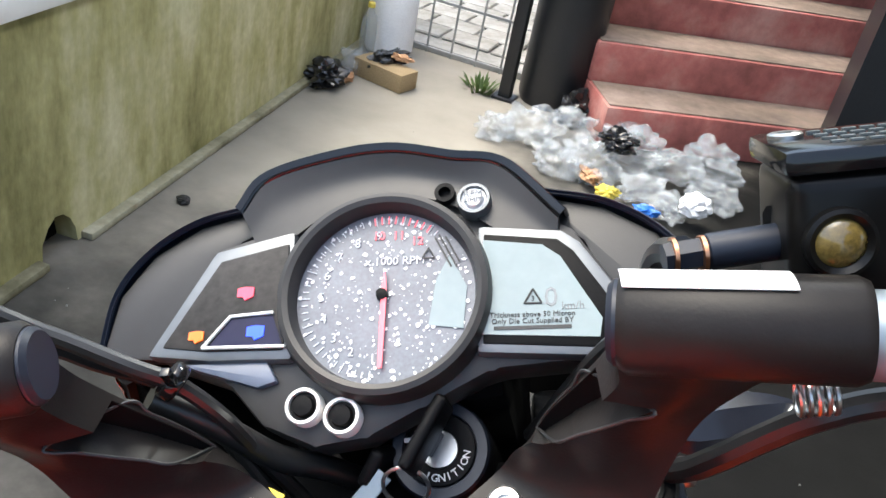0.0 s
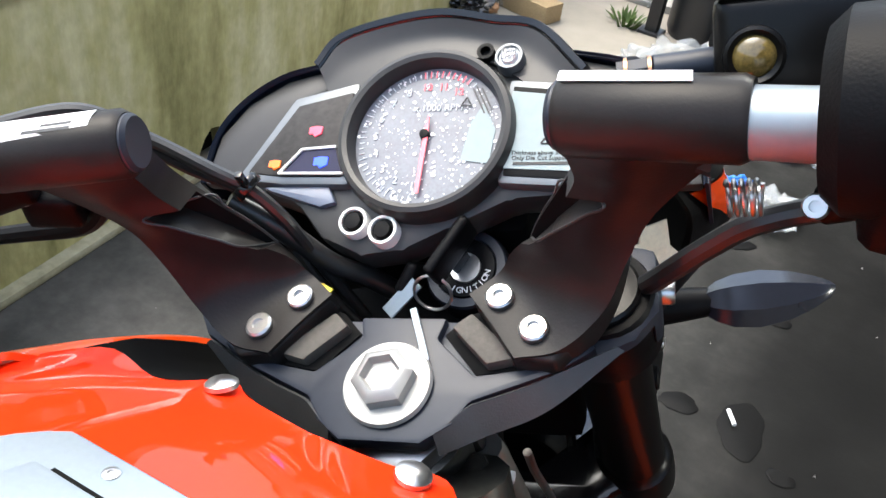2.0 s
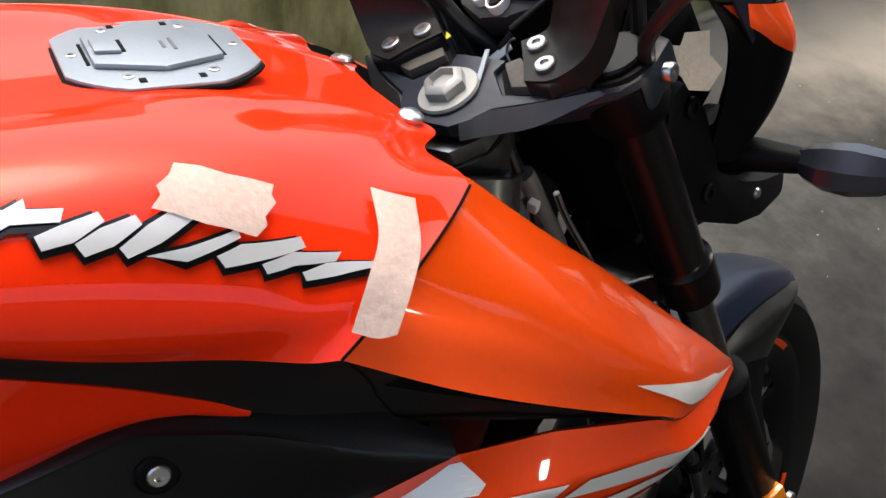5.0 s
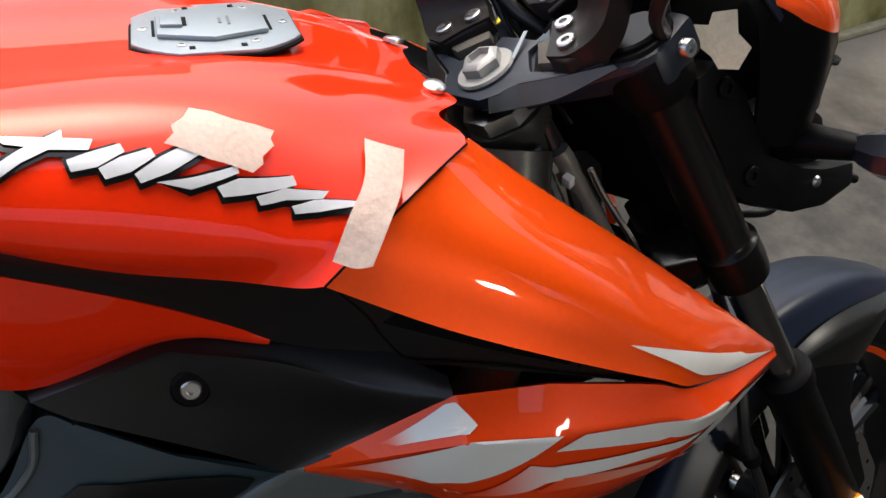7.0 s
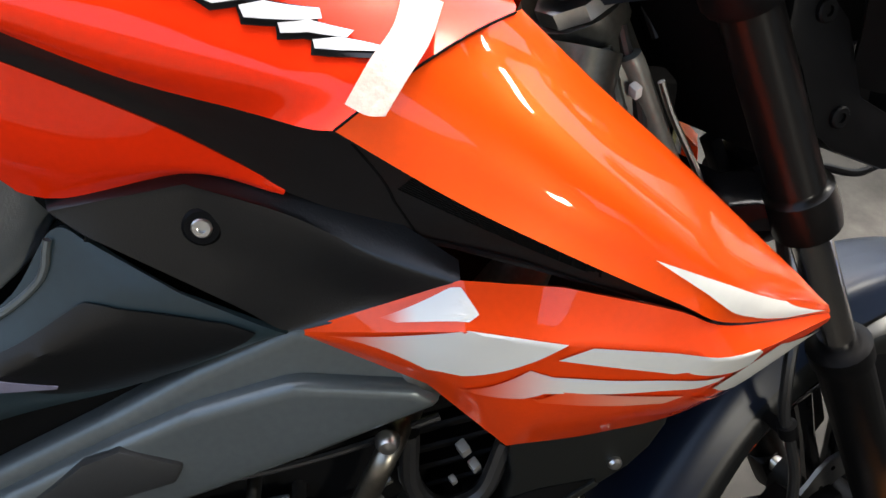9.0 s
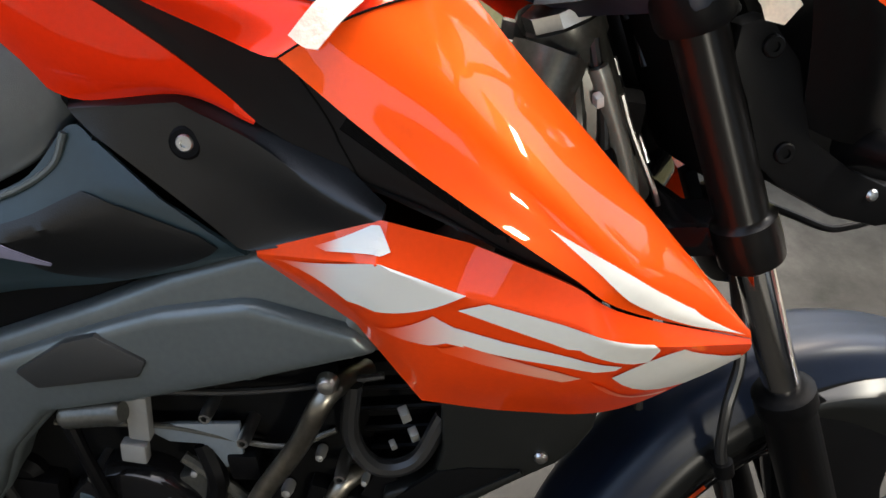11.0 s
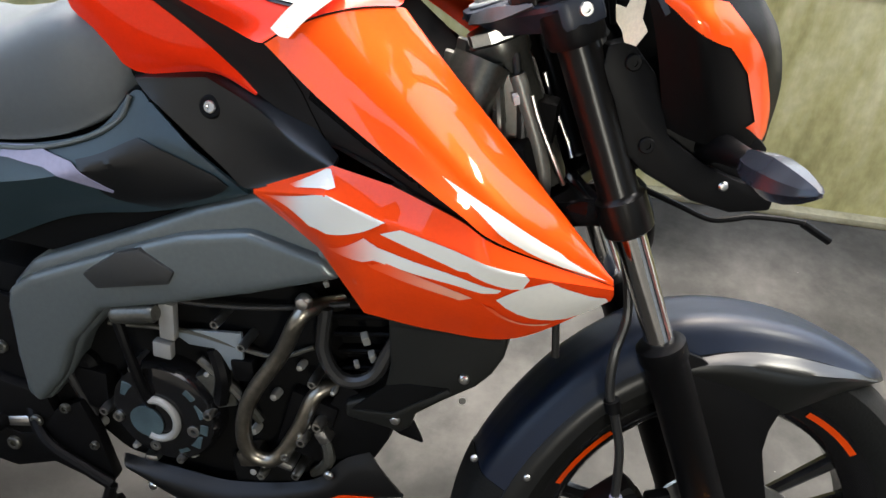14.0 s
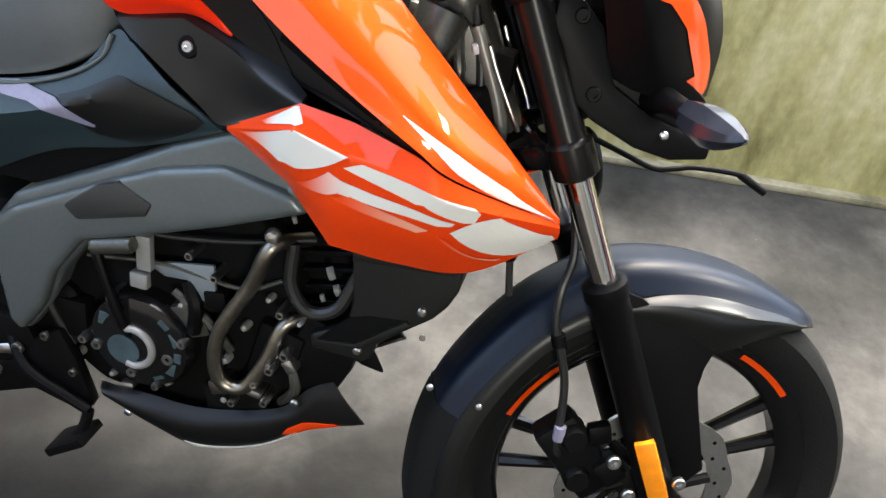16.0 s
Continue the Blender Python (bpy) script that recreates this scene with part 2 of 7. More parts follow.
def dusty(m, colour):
    """Dry, dusty concrete towards the gate and the low wall, and shade painted into the colour towards +x, with ragged
    borders.
    """
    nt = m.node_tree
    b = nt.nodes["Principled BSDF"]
    base_tone = b.inputs["Base Color"].links[0].from_socket
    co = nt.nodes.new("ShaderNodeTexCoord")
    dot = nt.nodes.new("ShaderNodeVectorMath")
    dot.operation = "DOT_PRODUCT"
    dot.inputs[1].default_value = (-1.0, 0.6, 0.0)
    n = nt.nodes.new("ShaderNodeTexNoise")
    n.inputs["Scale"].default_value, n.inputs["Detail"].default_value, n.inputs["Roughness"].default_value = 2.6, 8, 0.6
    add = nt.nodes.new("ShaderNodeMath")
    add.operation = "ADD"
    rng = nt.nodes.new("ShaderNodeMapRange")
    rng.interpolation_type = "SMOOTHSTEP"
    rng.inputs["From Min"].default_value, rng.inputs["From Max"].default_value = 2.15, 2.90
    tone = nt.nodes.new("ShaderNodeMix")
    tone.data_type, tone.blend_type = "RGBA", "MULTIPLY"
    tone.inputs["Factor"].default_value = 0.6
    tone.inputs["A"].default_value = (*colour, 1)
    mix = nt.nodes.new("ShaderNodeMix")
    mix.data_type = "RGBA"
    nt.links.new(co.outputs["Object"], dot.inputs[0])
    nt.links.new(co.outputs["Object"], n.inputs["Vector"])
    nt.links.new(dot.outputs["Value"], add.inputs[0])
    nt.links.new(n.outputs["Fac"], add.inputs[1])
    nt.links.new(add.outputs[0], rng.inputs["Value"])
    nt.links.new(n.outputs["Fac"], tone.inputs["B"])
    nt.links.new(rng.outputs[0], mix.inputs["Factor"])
    # darkening with x: shade on the house side put into the floor colour
    shade_ramp = nt.nodes.new("ShaderNodeMapRange")
    shade_ramp.interpolation_type = "SMOOTHSTEP"
    shade_ramp.inputs["From Min"].default_value, shade_ramp.inputs["From Max"].default_value = -0.02, 0.72
    shade_ramp.inputs["To Min"].default_value, shade_ramp.inputs["To Max"].default_value = 0.10, 1.05
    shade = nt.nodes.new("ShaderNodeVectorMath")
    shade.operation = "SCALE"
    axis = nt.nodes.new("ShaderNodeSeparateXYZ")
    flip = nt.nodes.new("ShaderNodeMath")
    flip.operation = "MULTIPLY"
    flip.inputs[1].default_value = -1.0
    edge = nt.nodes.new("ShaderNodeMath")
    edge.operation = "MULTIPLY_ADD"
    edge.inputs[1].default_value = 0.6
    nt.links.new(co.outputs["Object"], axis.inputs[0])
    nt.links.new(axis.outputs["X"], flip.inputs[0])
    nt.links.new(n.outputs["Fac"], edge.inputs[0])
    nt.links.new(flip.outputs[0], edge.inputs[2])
    nt.links.new(edge.outputs[0], shade_ramp.inputs["Value"])
    nt.links.new(base_tone, shade.inputs[0])
    nt.links.new(shade_ramp.outputs[0], shade.inputs["Scale"])
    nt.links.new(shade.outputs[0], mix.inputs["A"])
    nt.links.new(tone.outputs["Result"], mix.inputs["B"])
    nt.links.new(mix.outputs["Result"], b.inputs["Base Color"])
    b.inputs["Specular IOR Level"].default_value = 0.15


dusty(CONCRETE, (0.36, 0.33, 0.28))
FILLET = stained("dirty_cement_fillet", (0.13, 0.12, 0.07), (0.27, 0.25, 0.165), (0.40, 0.375, 0.28), 5.0)
# dark tones chosen to cut light bounced from the unseen ceiling and walls
CEILING = stained("darkened_ceiling", (0.10, 0.095, 0.08), (0.18, 0.17, 0.15), (0.26, 0.25, 0.22), 1.4)
HOUSEWALL = stained("darkened_house_plaster", (0.12, 0.12, 0.10), (0.19, 0.18, 0.16), (0.26, 0.25, 0.23), 1.4)
PALEWALL = stained("pale_plaster", (0.45, 0.43, 0.38), (0.60, 0.57, 0.52), (0.7, 0.68, 0.64), 1.4)
REDSTEP = stained("red_oxide_concrete", (0.20, 0.066, 0.055), (0.37, 0.115, 0.098), (0.48, 0.25, 0.21), 3.0)
STEPTREAD = stained("worn_step_tread", (0.12, 0.09, 0.07), (0.21, 0.155, 0.12), (0.32, 0.24, 0.20), 3.0)
OIL = material("oil_stain", (0.004, 0.004, 0.004), 0.6, spec=0.12, vary=0.3)
BLACKPAINT = material("black_painted_metal", (0.012, 0.013, 0.015), 0.4, vary=0.25, bump=0.2, bump_scale=90)
GATEPAINT = material("grey_gate_paint", (0.27, 0.27, 0.26), 0.5, vary=0.2)
PAVE = stained("pale_paving", (0.18, 0.175, 0.155), (0.26, 0.255, 0.235), (0.34, 0.335, 0.32), 5.0)
BAG = clear("clear_plastic_bag", (0.52, 0.55, 0.57), 0.12, 0.32)
BLACKBAG = material("black_plastic_bag", (0.012, 0.012, 0.013), 0.22)
FOAM = material("white_foam", (0.8, 0.8, 0.82), 0.6)
BLUEPACK = material("blue_packaging", (0.03, 0.16, 0.55), 0.3)
YELLOWPACK = material("yellow_packaging", (0.75, 0.60, 0.10), 0.35)
CARD = material("torn_cardboard", (0.42, 0.24, 0.13), 0.85, vary=0.25)
BRICK = material("dusty_brick", (0.30, 0.22, 0.12), 0.9, vary=0.25, bump=0.6, bump_scale=90)
CHROMEPALE = material("pale_chrome", (0.66, 0.67, 0.68), 0.3, metal=0.4, vary=0.05)
WHITEWASH = stained("whitewash", (0.6, 0.58, 0.55), (0.78, 0.76, 0.73), (0.85, 0.84, 0.82), 3.0)
GREEN = material("weed_leaves", (0.06, 0.10, 0.02), 0.6, vary=0.3)


# ---- mesh helpers ----
def part(name, bm, mat, parent=None, label="", m=None, sharp=35):
    me = bpy.data.meshes.new(name)
    bmesh.ops.recalc_face_normals(bm, faces=bm.faces)
    bm.to_mesh(me)
    bm.free()
    for p in me.polygons:
        p.use_smooth = True
    me.set_sharp_from_angle(angle=radians(sharp))
    me.materials.append(mat)
    ob = new(name, me)
    if parent:
        ob.parent = parent
    if m is not None:
        ob.matrix_basis = m
    if label:
        ob["label"] = label
    return ob


def thing(name, label, category, m=None, group="", kind=""):
    ob = new(name)
    ob.empty_display_size = 0.05
    if m is not None:
        ob.matrix_basis = m
    return tagged(ob, label, category, group, kind)


def put_mesh(bm, verts, faces, m=None):
    vs = [bm.verts.new((m @ Vector(v)) if m is not None else v) for v in verts]
    for f in faces:
        try:
            bm.faces.new([vs[i] for i in f])
        except ValueError:
            pass
    return vs


def box(bm, size, m, bevel=0.0, seg=2):
    x, y, z = (s / 2 for s in size)
    t = bmesh.new()
    put_mesh(t, [(-x, -y, -z), (x, -y, -z), (x, y, -z), (-x, y, -z), (-x, -y, z), (x, -y, z), (x, y, z), (-x, y, z)],
             [(3, 2, 1, 0), (4, 5, 6, 7), (0, 1, 5, 4), (1, 2, 6, 5), (2, 3, 7, 6), (3, 0, 4, 7)], m)
    if bevel:
        bmesh.ops.bevel(t, geom=t.edges[:], offset=bevel, segments=seg, affect="EDGES", profile=0.6)
    absorb(bm, t)


def absorb(bm, t):
    me = bpy.data.meshes.new("tmp")
    t.to_mesh(me)
    t.free()
    bm.from_mesh(me)
    bpy.data.meshes.remove(me)


def lathe(bm, profile, m, n=28, closed_ends=True):
    """profile: (radius, height) pairs round the local z."""
    verts, faces = [], []
    k = len(profile)
    for i in range(n):
        a = 2 * math.pi * i / n
        verts += [(r * math.cos(a), r * math.sin(a), h) for r, h in profile]
    for i in range(n):
        for j in range(k - 1):
            faces.append((i * k + j, ((i + 1) % n) * k + j, ((i + 1) % n) * k + j + 1, i * k + j + 1))
    if closed_ends:
        faces.append([i * k for i in range(n)])
        faces.append([i * k + k - 1 for i in range(n)])
    put_mesh(bm, verts, faces, m)


def along(p, q):
    """The pose at p whose z points to q."""
    d = Vector(q) - Vector(p)
    return Matrix.Translation(p) @ d.to_track_quat("Z", "Y").to_matrix().to_4x4()


def rod(bm, p, q, r, r2=None, n=18, bevel=0.0):
    h = (Vector(q) - Vector(p)).length
    r2 = r if r2 is None else r2
    prof = [(r, 0), (r2, h)] if not bevel else [(r - bevel, 0), (r, bevel), (r2, h - bevel), (r2 - bevel, h)]
    lathe(bm, prof, along(p, q), n)


def smooth_line(points, n):
    """A Catmull-Rom curve through the points, n samples; a point given twice is a sharp corner."""
    p, corner = [np.array(points[0], float)], [True]
    for q in points[1:]:
        q = np.array(q, float)
        if np.allclose(q, p[-1], atol=1e-9):
            corner[-1] = True
        else:
            p.append(q)
            corner.append(False)
    if len(p) == 1:
        return np.array([p[0]] * n)
    corner[-1] = True
    k = len(p)
    out = []
    for u in np.linspace(0, k - 1, n):
        i = min(int(u + 1e-9), k - 2)
        t = u - i
        b, c = p[i], p[i + 1]
        a = 2 * b - c if corner[i] else p[i - 1]
        d = 2 * c - b if corner[i + 1] else p[i + 2]
        out.append(0.5 * (2 * b + (c - a) * t + (2 * a - 5 * b + 4 * c - d) * t * t + (3 * b - a - 3 * c + d) * t ** 3))
    return np.array(out)


def patch(rows, nu, nv):
    """A smooth grid (nv, nu, 3) through rows of control points."""
    a = [smooth_line(r, nu) for r in rows]
    return np.array([smooth_line([r[i] for r in a], nv) for i in range(nu)]).transpose(1, 0, 2)


def tube(bm, points, r, n=10, samples=None):
    pts = smooth_line([tuple(p) for p in points], samples or 6 * len(points))
    k = len(pts)
    rr = np.interp(np.linspace(0, 1, k), np.linspace(0, 1, len(r)), r) if isinstance(r, (list, tuple)) else [r] * k
    up = Vector((0.13, 0.27, 0.95))
    verts, faces = [], []
    for i in range(k):
        d = Vector(pts[min(i + 1, k - 1)] - pts[max(i - 1, 0)]).normalized()
        s = d.cross(up).normalized()
        up = s.cross(d)
        for j in range(n):
            a = 2 * math.pi * j / n
            verts.append(Vector(pts[i]) + float(rr[i]) * (math.cos(a) * s + math.sin(a) * up))
    for i in range(k - 1):
        for j in range(n):
            faces.append((i * n + j, i * n + (j + 1) % n, (i + 1) * n + (j + 1) % n, (i + 1) * n + j))
    faces += [list(range(n)), [(k - 1) * n + j for j in range(n)]]
    put_mesh(bm, verts, faces)


def grid_normals(g):
    du = np.gradient(g, axis=1)
    dv = np.gradient(g, axis=0)
    n = np.cross(du, dv)
    return n / (np.linalg.norm(n, axis=2, keepdims=True) + 1e-9)


def shell(bm, g, thick=0.004, mirror=False):
    """A panel: the grid and its inner face; thick goes against the outward side (away from the bike's middle)."""
    n = grid_normals(g)
    if n[:, :, 0].mean() < 0:
        n = -n
    a, b = g, g - n * thick
    if mirror:
        a, b = a * (-1, 1, 1), b * (-1, 1, 1)
    nv, nu = g.shape[:2]
    verts = [*a.reshape(-1, 3), *b.reshape(-1, 3)]
    o = nv * nu
    faces = []
    for j in range(nv - 1):
        for i in range(nu - 1):
            q = [j * nu + i, j * nu + i + 1, (j + 1) * nu + i + 1, (j + 1) * nu + i]
            faces += [q, [o + v for v in q[::-1]]]
    rim = [j * nu for j in range(nv)] + [(nv - 1) * nu + i for i in range(1, nu)] + [j * nu + nu - 1 for j in range(nv - 2, -1, -1)] + [i for i in range(nu - 2, 0, -1)]
    for x, y in zip(rim, rim[1:] + rim[:1]):
        faces.append((x, y, o + y, o + x))
    put_mesh(bm, [tuple(v) for v in verts], faces)


def on_patch(g, u, v, lift=0.0):
    n = grid_normals(g)
    if n[:, :, 0].mean() < 0:
        n = -n
    nv, nu = g.shape[:2]
    x, y = min(max(u, 0), 1) * (nu - 1), min(max(v, 0), 1) * (nv - 1)
    i, j = min(int(x), nu - 2), min(int(y), nv - 2)
    a, b = x - i, y - j
    mixed = lambda q: (q[j, i] * (1 - a) + q[j, i + 1] * a) * (1 - b) + (q[j + 1, i] * (1 - a) + q[j + 1, i + 1] * a) * b
    return mixed(g) + lift * mixed(n)


def decal(bm, g, upper, lower, lift=0.0012, mirror=False, nu=13, nv=6):
    """A thin sheet on a panel between two lines of (u, v)."""
    up = np.array([[np.interp(t, np.linspace(0, 1, len(l)), [p[k] for p in l]) for k in (0, 1)] for l in (upper,) for t in np.linspace(0, 1, nu)])
    lo = np.array([[np.interp(t, np.linspace(0, 1, len(l)), [p[k] for p in l]) for k in (0, 1)] for l in (lower,) for t in np.linspace(0, 1, nu)])
    grid = np.array([[on_patch(g, *(up[i] + (lo[i] - up[i]) * j / (nv - 1)), lift) for i in range(nu)] for j in range(nv)])
    shell(bm, grid, 0.0008, mirror)


def prism(bm, outline, lo, hi, axis, bevel=0.004, seg=2):
    """A flat outline, drawn across the axis (0: x, 2: z), pushed from lo to hi."""
    t = bmesh.new()
    at = (lambda p, h: (h, p[0], p[1])) if axis == 0 else ((lambda p, h: (p[0], h, p[1])) if axis == 1 else (lambda p, h: (p[0], p[1], h)))
    k = len(outline)
    verts = [at(p, lo) for p in outline] + [at(p, hi) for p in outline]
    faces = [list(range(k))[::-1], [k + i for i in range(k)]] + [(i, (i + 1) % k, k + (i + 1) % k, k + i) for i in range(k)]
    put_mesh(t, verts, faces)
    bmesh.ops.recalc_face_normals(t, faces=t.faces)
    if bevel:
        bmesh.ops.bevel(t, geom=t.edges[:], offset=bevel, segments=seg, affect="EDGES", profile=0.6, clamp_overlap=True)
    absorb(bm, t)


def writing(bm, body, size, m, depth=0.0003):
    cu = bpy.data.curves.new("txt", "FONT")
    cu.body, cu.size, cu.align_x, cu.align_y, cu.extrude, cu.resolution_u = body, size, "CENTER", "CENTER", depth, 2
    ob = bpy.data.objects.new("txt", cu)
    scene.collection.objects.link(ob)
    me = bpy.data.meshes.new_from_object(ob.evaluated_get(bpy.context.evaluated_depsgraph_get()))
    me.transform(m)
    bm.from_mesh(me)
    bpy.data.meshes.remove(me)
    bpy.data.objects.remove(ob)
    bpy.data.curves.remove(cu)


def hex_bolt(bm, m, r=0.006, h=0.005, socket=True):
    """A domed socket-head bolt, its head along the local z."""
    prof = [(r, 0), (r, h * 0.75), (r * 0.85, h), (r * 0.45, h), (r * 0.45, h * 0.45), (0.0001, h * 0.45)] if socket else [(r, 0), (r, h * 0.5), (r * 0.7, h * 0.9), (0.0001, h)]
    lathe(bm, prof, m, 16)


def facing(p, n):
    """The pose at p whose z points along n."""
    return Matrix.Translation(p) @ Vector(n).to_track_quat("Z", "Y").to_matrix().to_4x4()


# ---- setting ----
def slab(name, size, centre, mat, label, kind="structure", category="", bevel=0.0):
    bm = bmesh.new()
    box(bm, size, pose(*centre), bevel)
    return tagged(part(name, bm, mat), label, category or name.split("_")[0], kind=kind)


bm = bmesh.new()
n = 60
verts = [(-45 + 90 * i / n, -45 + 90 * j / n, 0.0) for j in range(n + 1) for i in range(n + 1)]
put_mesh(bm, verts, [(j * (n + 1) + i, j * (n + 1) + i + 1, (j + 1) * (n + 1) + i + 1, (j + 1) * (n + 1) + i) for j in range(n) for i in range(n)])
floor = tagged(part("ground", bm, CONCRETE), "worn grey concrete yard floor with stains, shade painted in on one side", "ground", kind="structure")


def oil_spot(x, y, rx, ry, turn=0.0, mat=None, seed=1):
    rnd = random.Random(seed)
    bm = bmesh.new()
    k = 28
    ph = [rnd.uniform(0, 6.28) for _ in range(3)]
    ring = []
    for i in range(k):
        a = 2 * math.pi * i / k
        w = 1 + 0.10 * math.sin(2 * a + ph[0]) + 0.07 * math.sin(3 * a + ph[1]) + 0.04 * math.sin(7 * a + ph[2])
        ring.append((rx * w * math.cos(a), ry * w * math.sin(a), 0.0))
    vs = ring + [(p[0] * 0.93, p[1] * 0.93, 0.0012) for p in ring]
    put_mesh(bm, vs, [(i, (i + 1) % k, k + (i + 1) % k, k + i) for i in range(k)] + [[k + i for i in range(k)]])
    return part("oil_stain", bm, mat or OIL, floor, m=pose(x, y, 0.0022, 0, 0, turn))


oil_spot(0.15, 1.295, 0.075, 0.05, 100, seed=3)
oil_spot(0.02, 1.283, 0.042, 0.028, 30, seed=5)
oil_spot(0.25, 1.22, 0.026, 0.022, 10, seed=7)
oil_spot(0.11, 1.70, 0.036, 0.028, 10, seed=9)
oil_spot(-0.05, 1.95, 0.04, 0.025, 50, seed=11)

# left boundary wall: low mossy plaster with a pale coping, and the drain hole at its foot
bm = bmesh.new()
hy = 1.30
prism(bm, [(-6, 0), (hy - .062, 0), (hy - .058, .05), (hy - .035, .085), (hy - .008, .104), (hy + .02, .098), (hy + .045, .075), (hy + .062, .04), (hy + .068, 0), (3.75, 0), (3.75, .6), (-6, .6)], -1.52, -1.30, 0, 0)
ASKEW = pose(-1.30, 1.30, 0, 0, 0, 6.5) @ pose(1.30, -1.30, 0)
wall_left = tagged(part("wall_west", bm, WALLMOSS, m=ASKEW), "mossy stained plaster boundary wall with a drain hole", "wall", kind="structure")
# near-black sheet added inside the opening to keep it dark
slab("drain_hole", (0.02, 0.16, 0.12), (-1.37, hy, 0.06), DEEP, "dark sheet set inside the drain hole to keep it in shade", category="drain").matrix_basis = ASKEW
slab("wall_coping", (0.27, 9.75, 0.06), (-1.415, -1.125, 0.632), WHITEWASH, "pale worn cement coping on the low wall", category="coping", bevel=0.012).matrix_basis = ASKEW
for y0, y1 in ((-6.0, hy - .075), (hy + .08, 3.7)):
    slab("wall_plinth", (0.035, y1 - y0, 0.022), (-1.284, (y0 + y1) / 2, 0.011), FILLET, "rough dirty cement fillet along the wall foot", category="plinth", bevel=0.008).matrix_basis = ASKEW
slab("wall_neighbour", (0.2, 14, 1.6), (-4.6, 1, 0.8), PALEWALL, "pale neighbouring house wall", category="wall")
# unseen walls; wall_house height and both dark tones set to limit side light
slab("wall_house", (0.2, 7.0, 1.6), (2.3, -0.7, 0.8), HOUSEWALL, "unseen dark plaster wall on the house side, limiting side light", category="wall")
slab("wall_rear", (7.0, 0.2, 1.8), (-0.9, -4.2, 0.9), CEILING, "unseen dark plaster wall closing the yard behind", category="wall")

# unseen ceilings, inferred from dark reflections, placed to block sky; wall_porch carries them
slab("wall_porch", (0.2, 1.3, 1.0), (2.3, 1.32, 2.10), HOUSEWALL, "unseen dark plaster wall added to carry the ceiling", category="wall")
slab("ceiling", (2.8, 1.3, 0.12), (1.85, 1.32, 2.66), CEILING, "unseen plain ceiling, blocking sky", category="ceiling")
slab("ceiling_side", (2.45, 1.3, 0.12), (2.03, 0.02, 2.66), CEILING, "unseen plain overhang along the house, blocking sky", category="ceiling")
slab("ceiling_front", (3.6, 3.5, 0.12), (1.4, 3.75, 2.665), CEILING, "unseen plain ceiling over the steps, blocking sky", category="ceiling")

# ground beyond the gate, with paving stones as pieces
paving = tagged(slab("pavement", (3.2, 2.6, 0.03), (-1.9, 4.75, 0.015), PAVE, "pale paved path beyond the gate"), category="pavement")
stone = bmesh.new()
box(stone, (0.235, 0.155, 0.016), pose(0, 0, 0), 0.006, 1)
first = part("paving_stone", stone, PAVE, paving, m=pose(0, 0, 0))
first.matrix_basis = pose(-3.1, 3.65, 0.034)
for j in range(9):
    for i in range(12):
        if i or j:
            s = first.copy()
            scene.collection.objects.link(s)
            s.matrix_basis = pose(-3.1 + 0.245 * i + 0.11 * (j % 2), 3.65 + 0.165 * j, 0.034 + 0.002 * ((i * 7 + j * 3) % 3))

# gate with thin bars, dark post, black column
gate = thing("metal_gate", "thin grey metal bar gate, shut, beside a black post", "gate", pose(-1.22, 3.36, 0))
for k in range(7):
    bm = bmesh.new()
    rod(bm, (-0.36 + 0.115 * k, 0, 0.03), (-0.36 + 0.115 * k, 0, 1.3), 0.005, n=8)
    part("bar", bm, GATEPAINT, gate)
for z in (0.05, 0.26, 0.5, 0.74, 1.0, 1.3):
    bm = bmesh.new()
    box(bm, (0.76, 0.012, 0.012), pose(0, 0, z), 0.002)
    part("cross_rail", bm, GATEPAINT, gate)
post = thing("gate_post", "black steel gate post standing beside the column", "post", pose(-0.80, 3.19, 0))
bm = bmesh.new()
box(bm, (0.05, 0.05, 1.9), pose(0, 0, 0.95), 0.006)
part("shaft", bm, BLACKPAINT, post)
bm = bmesh.new()
box(bm, (0.09, 0.09, 0.012), pose(0, 0, 0.006), 0.003)
part("base_plate", bm, BLACKPAINT, post)
bm = bmesh.new()
lathe(bm, [(0.135, 0.0), (0.145, 0.03), (0.145, 1.95), (0.135, 2.0)], pose(-0.635, 3.32, 0), 32)
tagged(part("black_column", bm, BLACKPAINT), "round black-painted column beside the steps", "column")

# red oxide steps, each a tread and a riser
steps = thing("steps", "worn red oxide concrete steps going up to the house", "stairs", pose(0.40, 3.44, 0, 0, 0, 30), kind="structure")
for k in range(8):
    bm = bmesh.new()
    box(bm, (1.75, 0.32, 0.16), pose(0, 0.16 + 0.26 * k, 0.08 + 0.16 * k), 0.014)
    part("step", bm, REDSTEP, steps)
    bm = bmesh.new()
    box(bm, (1.73, 0.24, 0.006), pose(0, 0.136 + 0.26 * k, 0.163 + 0.16 * k), 0.002, 1)
    part("tread", bm, STEPTREAD, steps, "worn brownish tread")
slab("wall_entrance", (0.55, 0.4, 2.59), (0.66, 3.12, 1.295), BLACKPAINT, "black-painted entrance pier beside the steps", category="wall")
slab("wall_front", (4.6, 0.2, 3.0), (1.7, 5.4, 1.5), PALEWALL, "pale plaster wall above the steps", category="wall")

# ---- the motorcycle's two frames ----
bike = thing("motorcycle", "orange and black motorcycle leaning on its side stand on concrete", "motorcycle", pose(0.166, 0, 0, 0, -10, 0))
STEER = pose(0, 0.154, 0.951, 26, 0, 0) @ pose(0, 0, 0, 0, 0, 20)

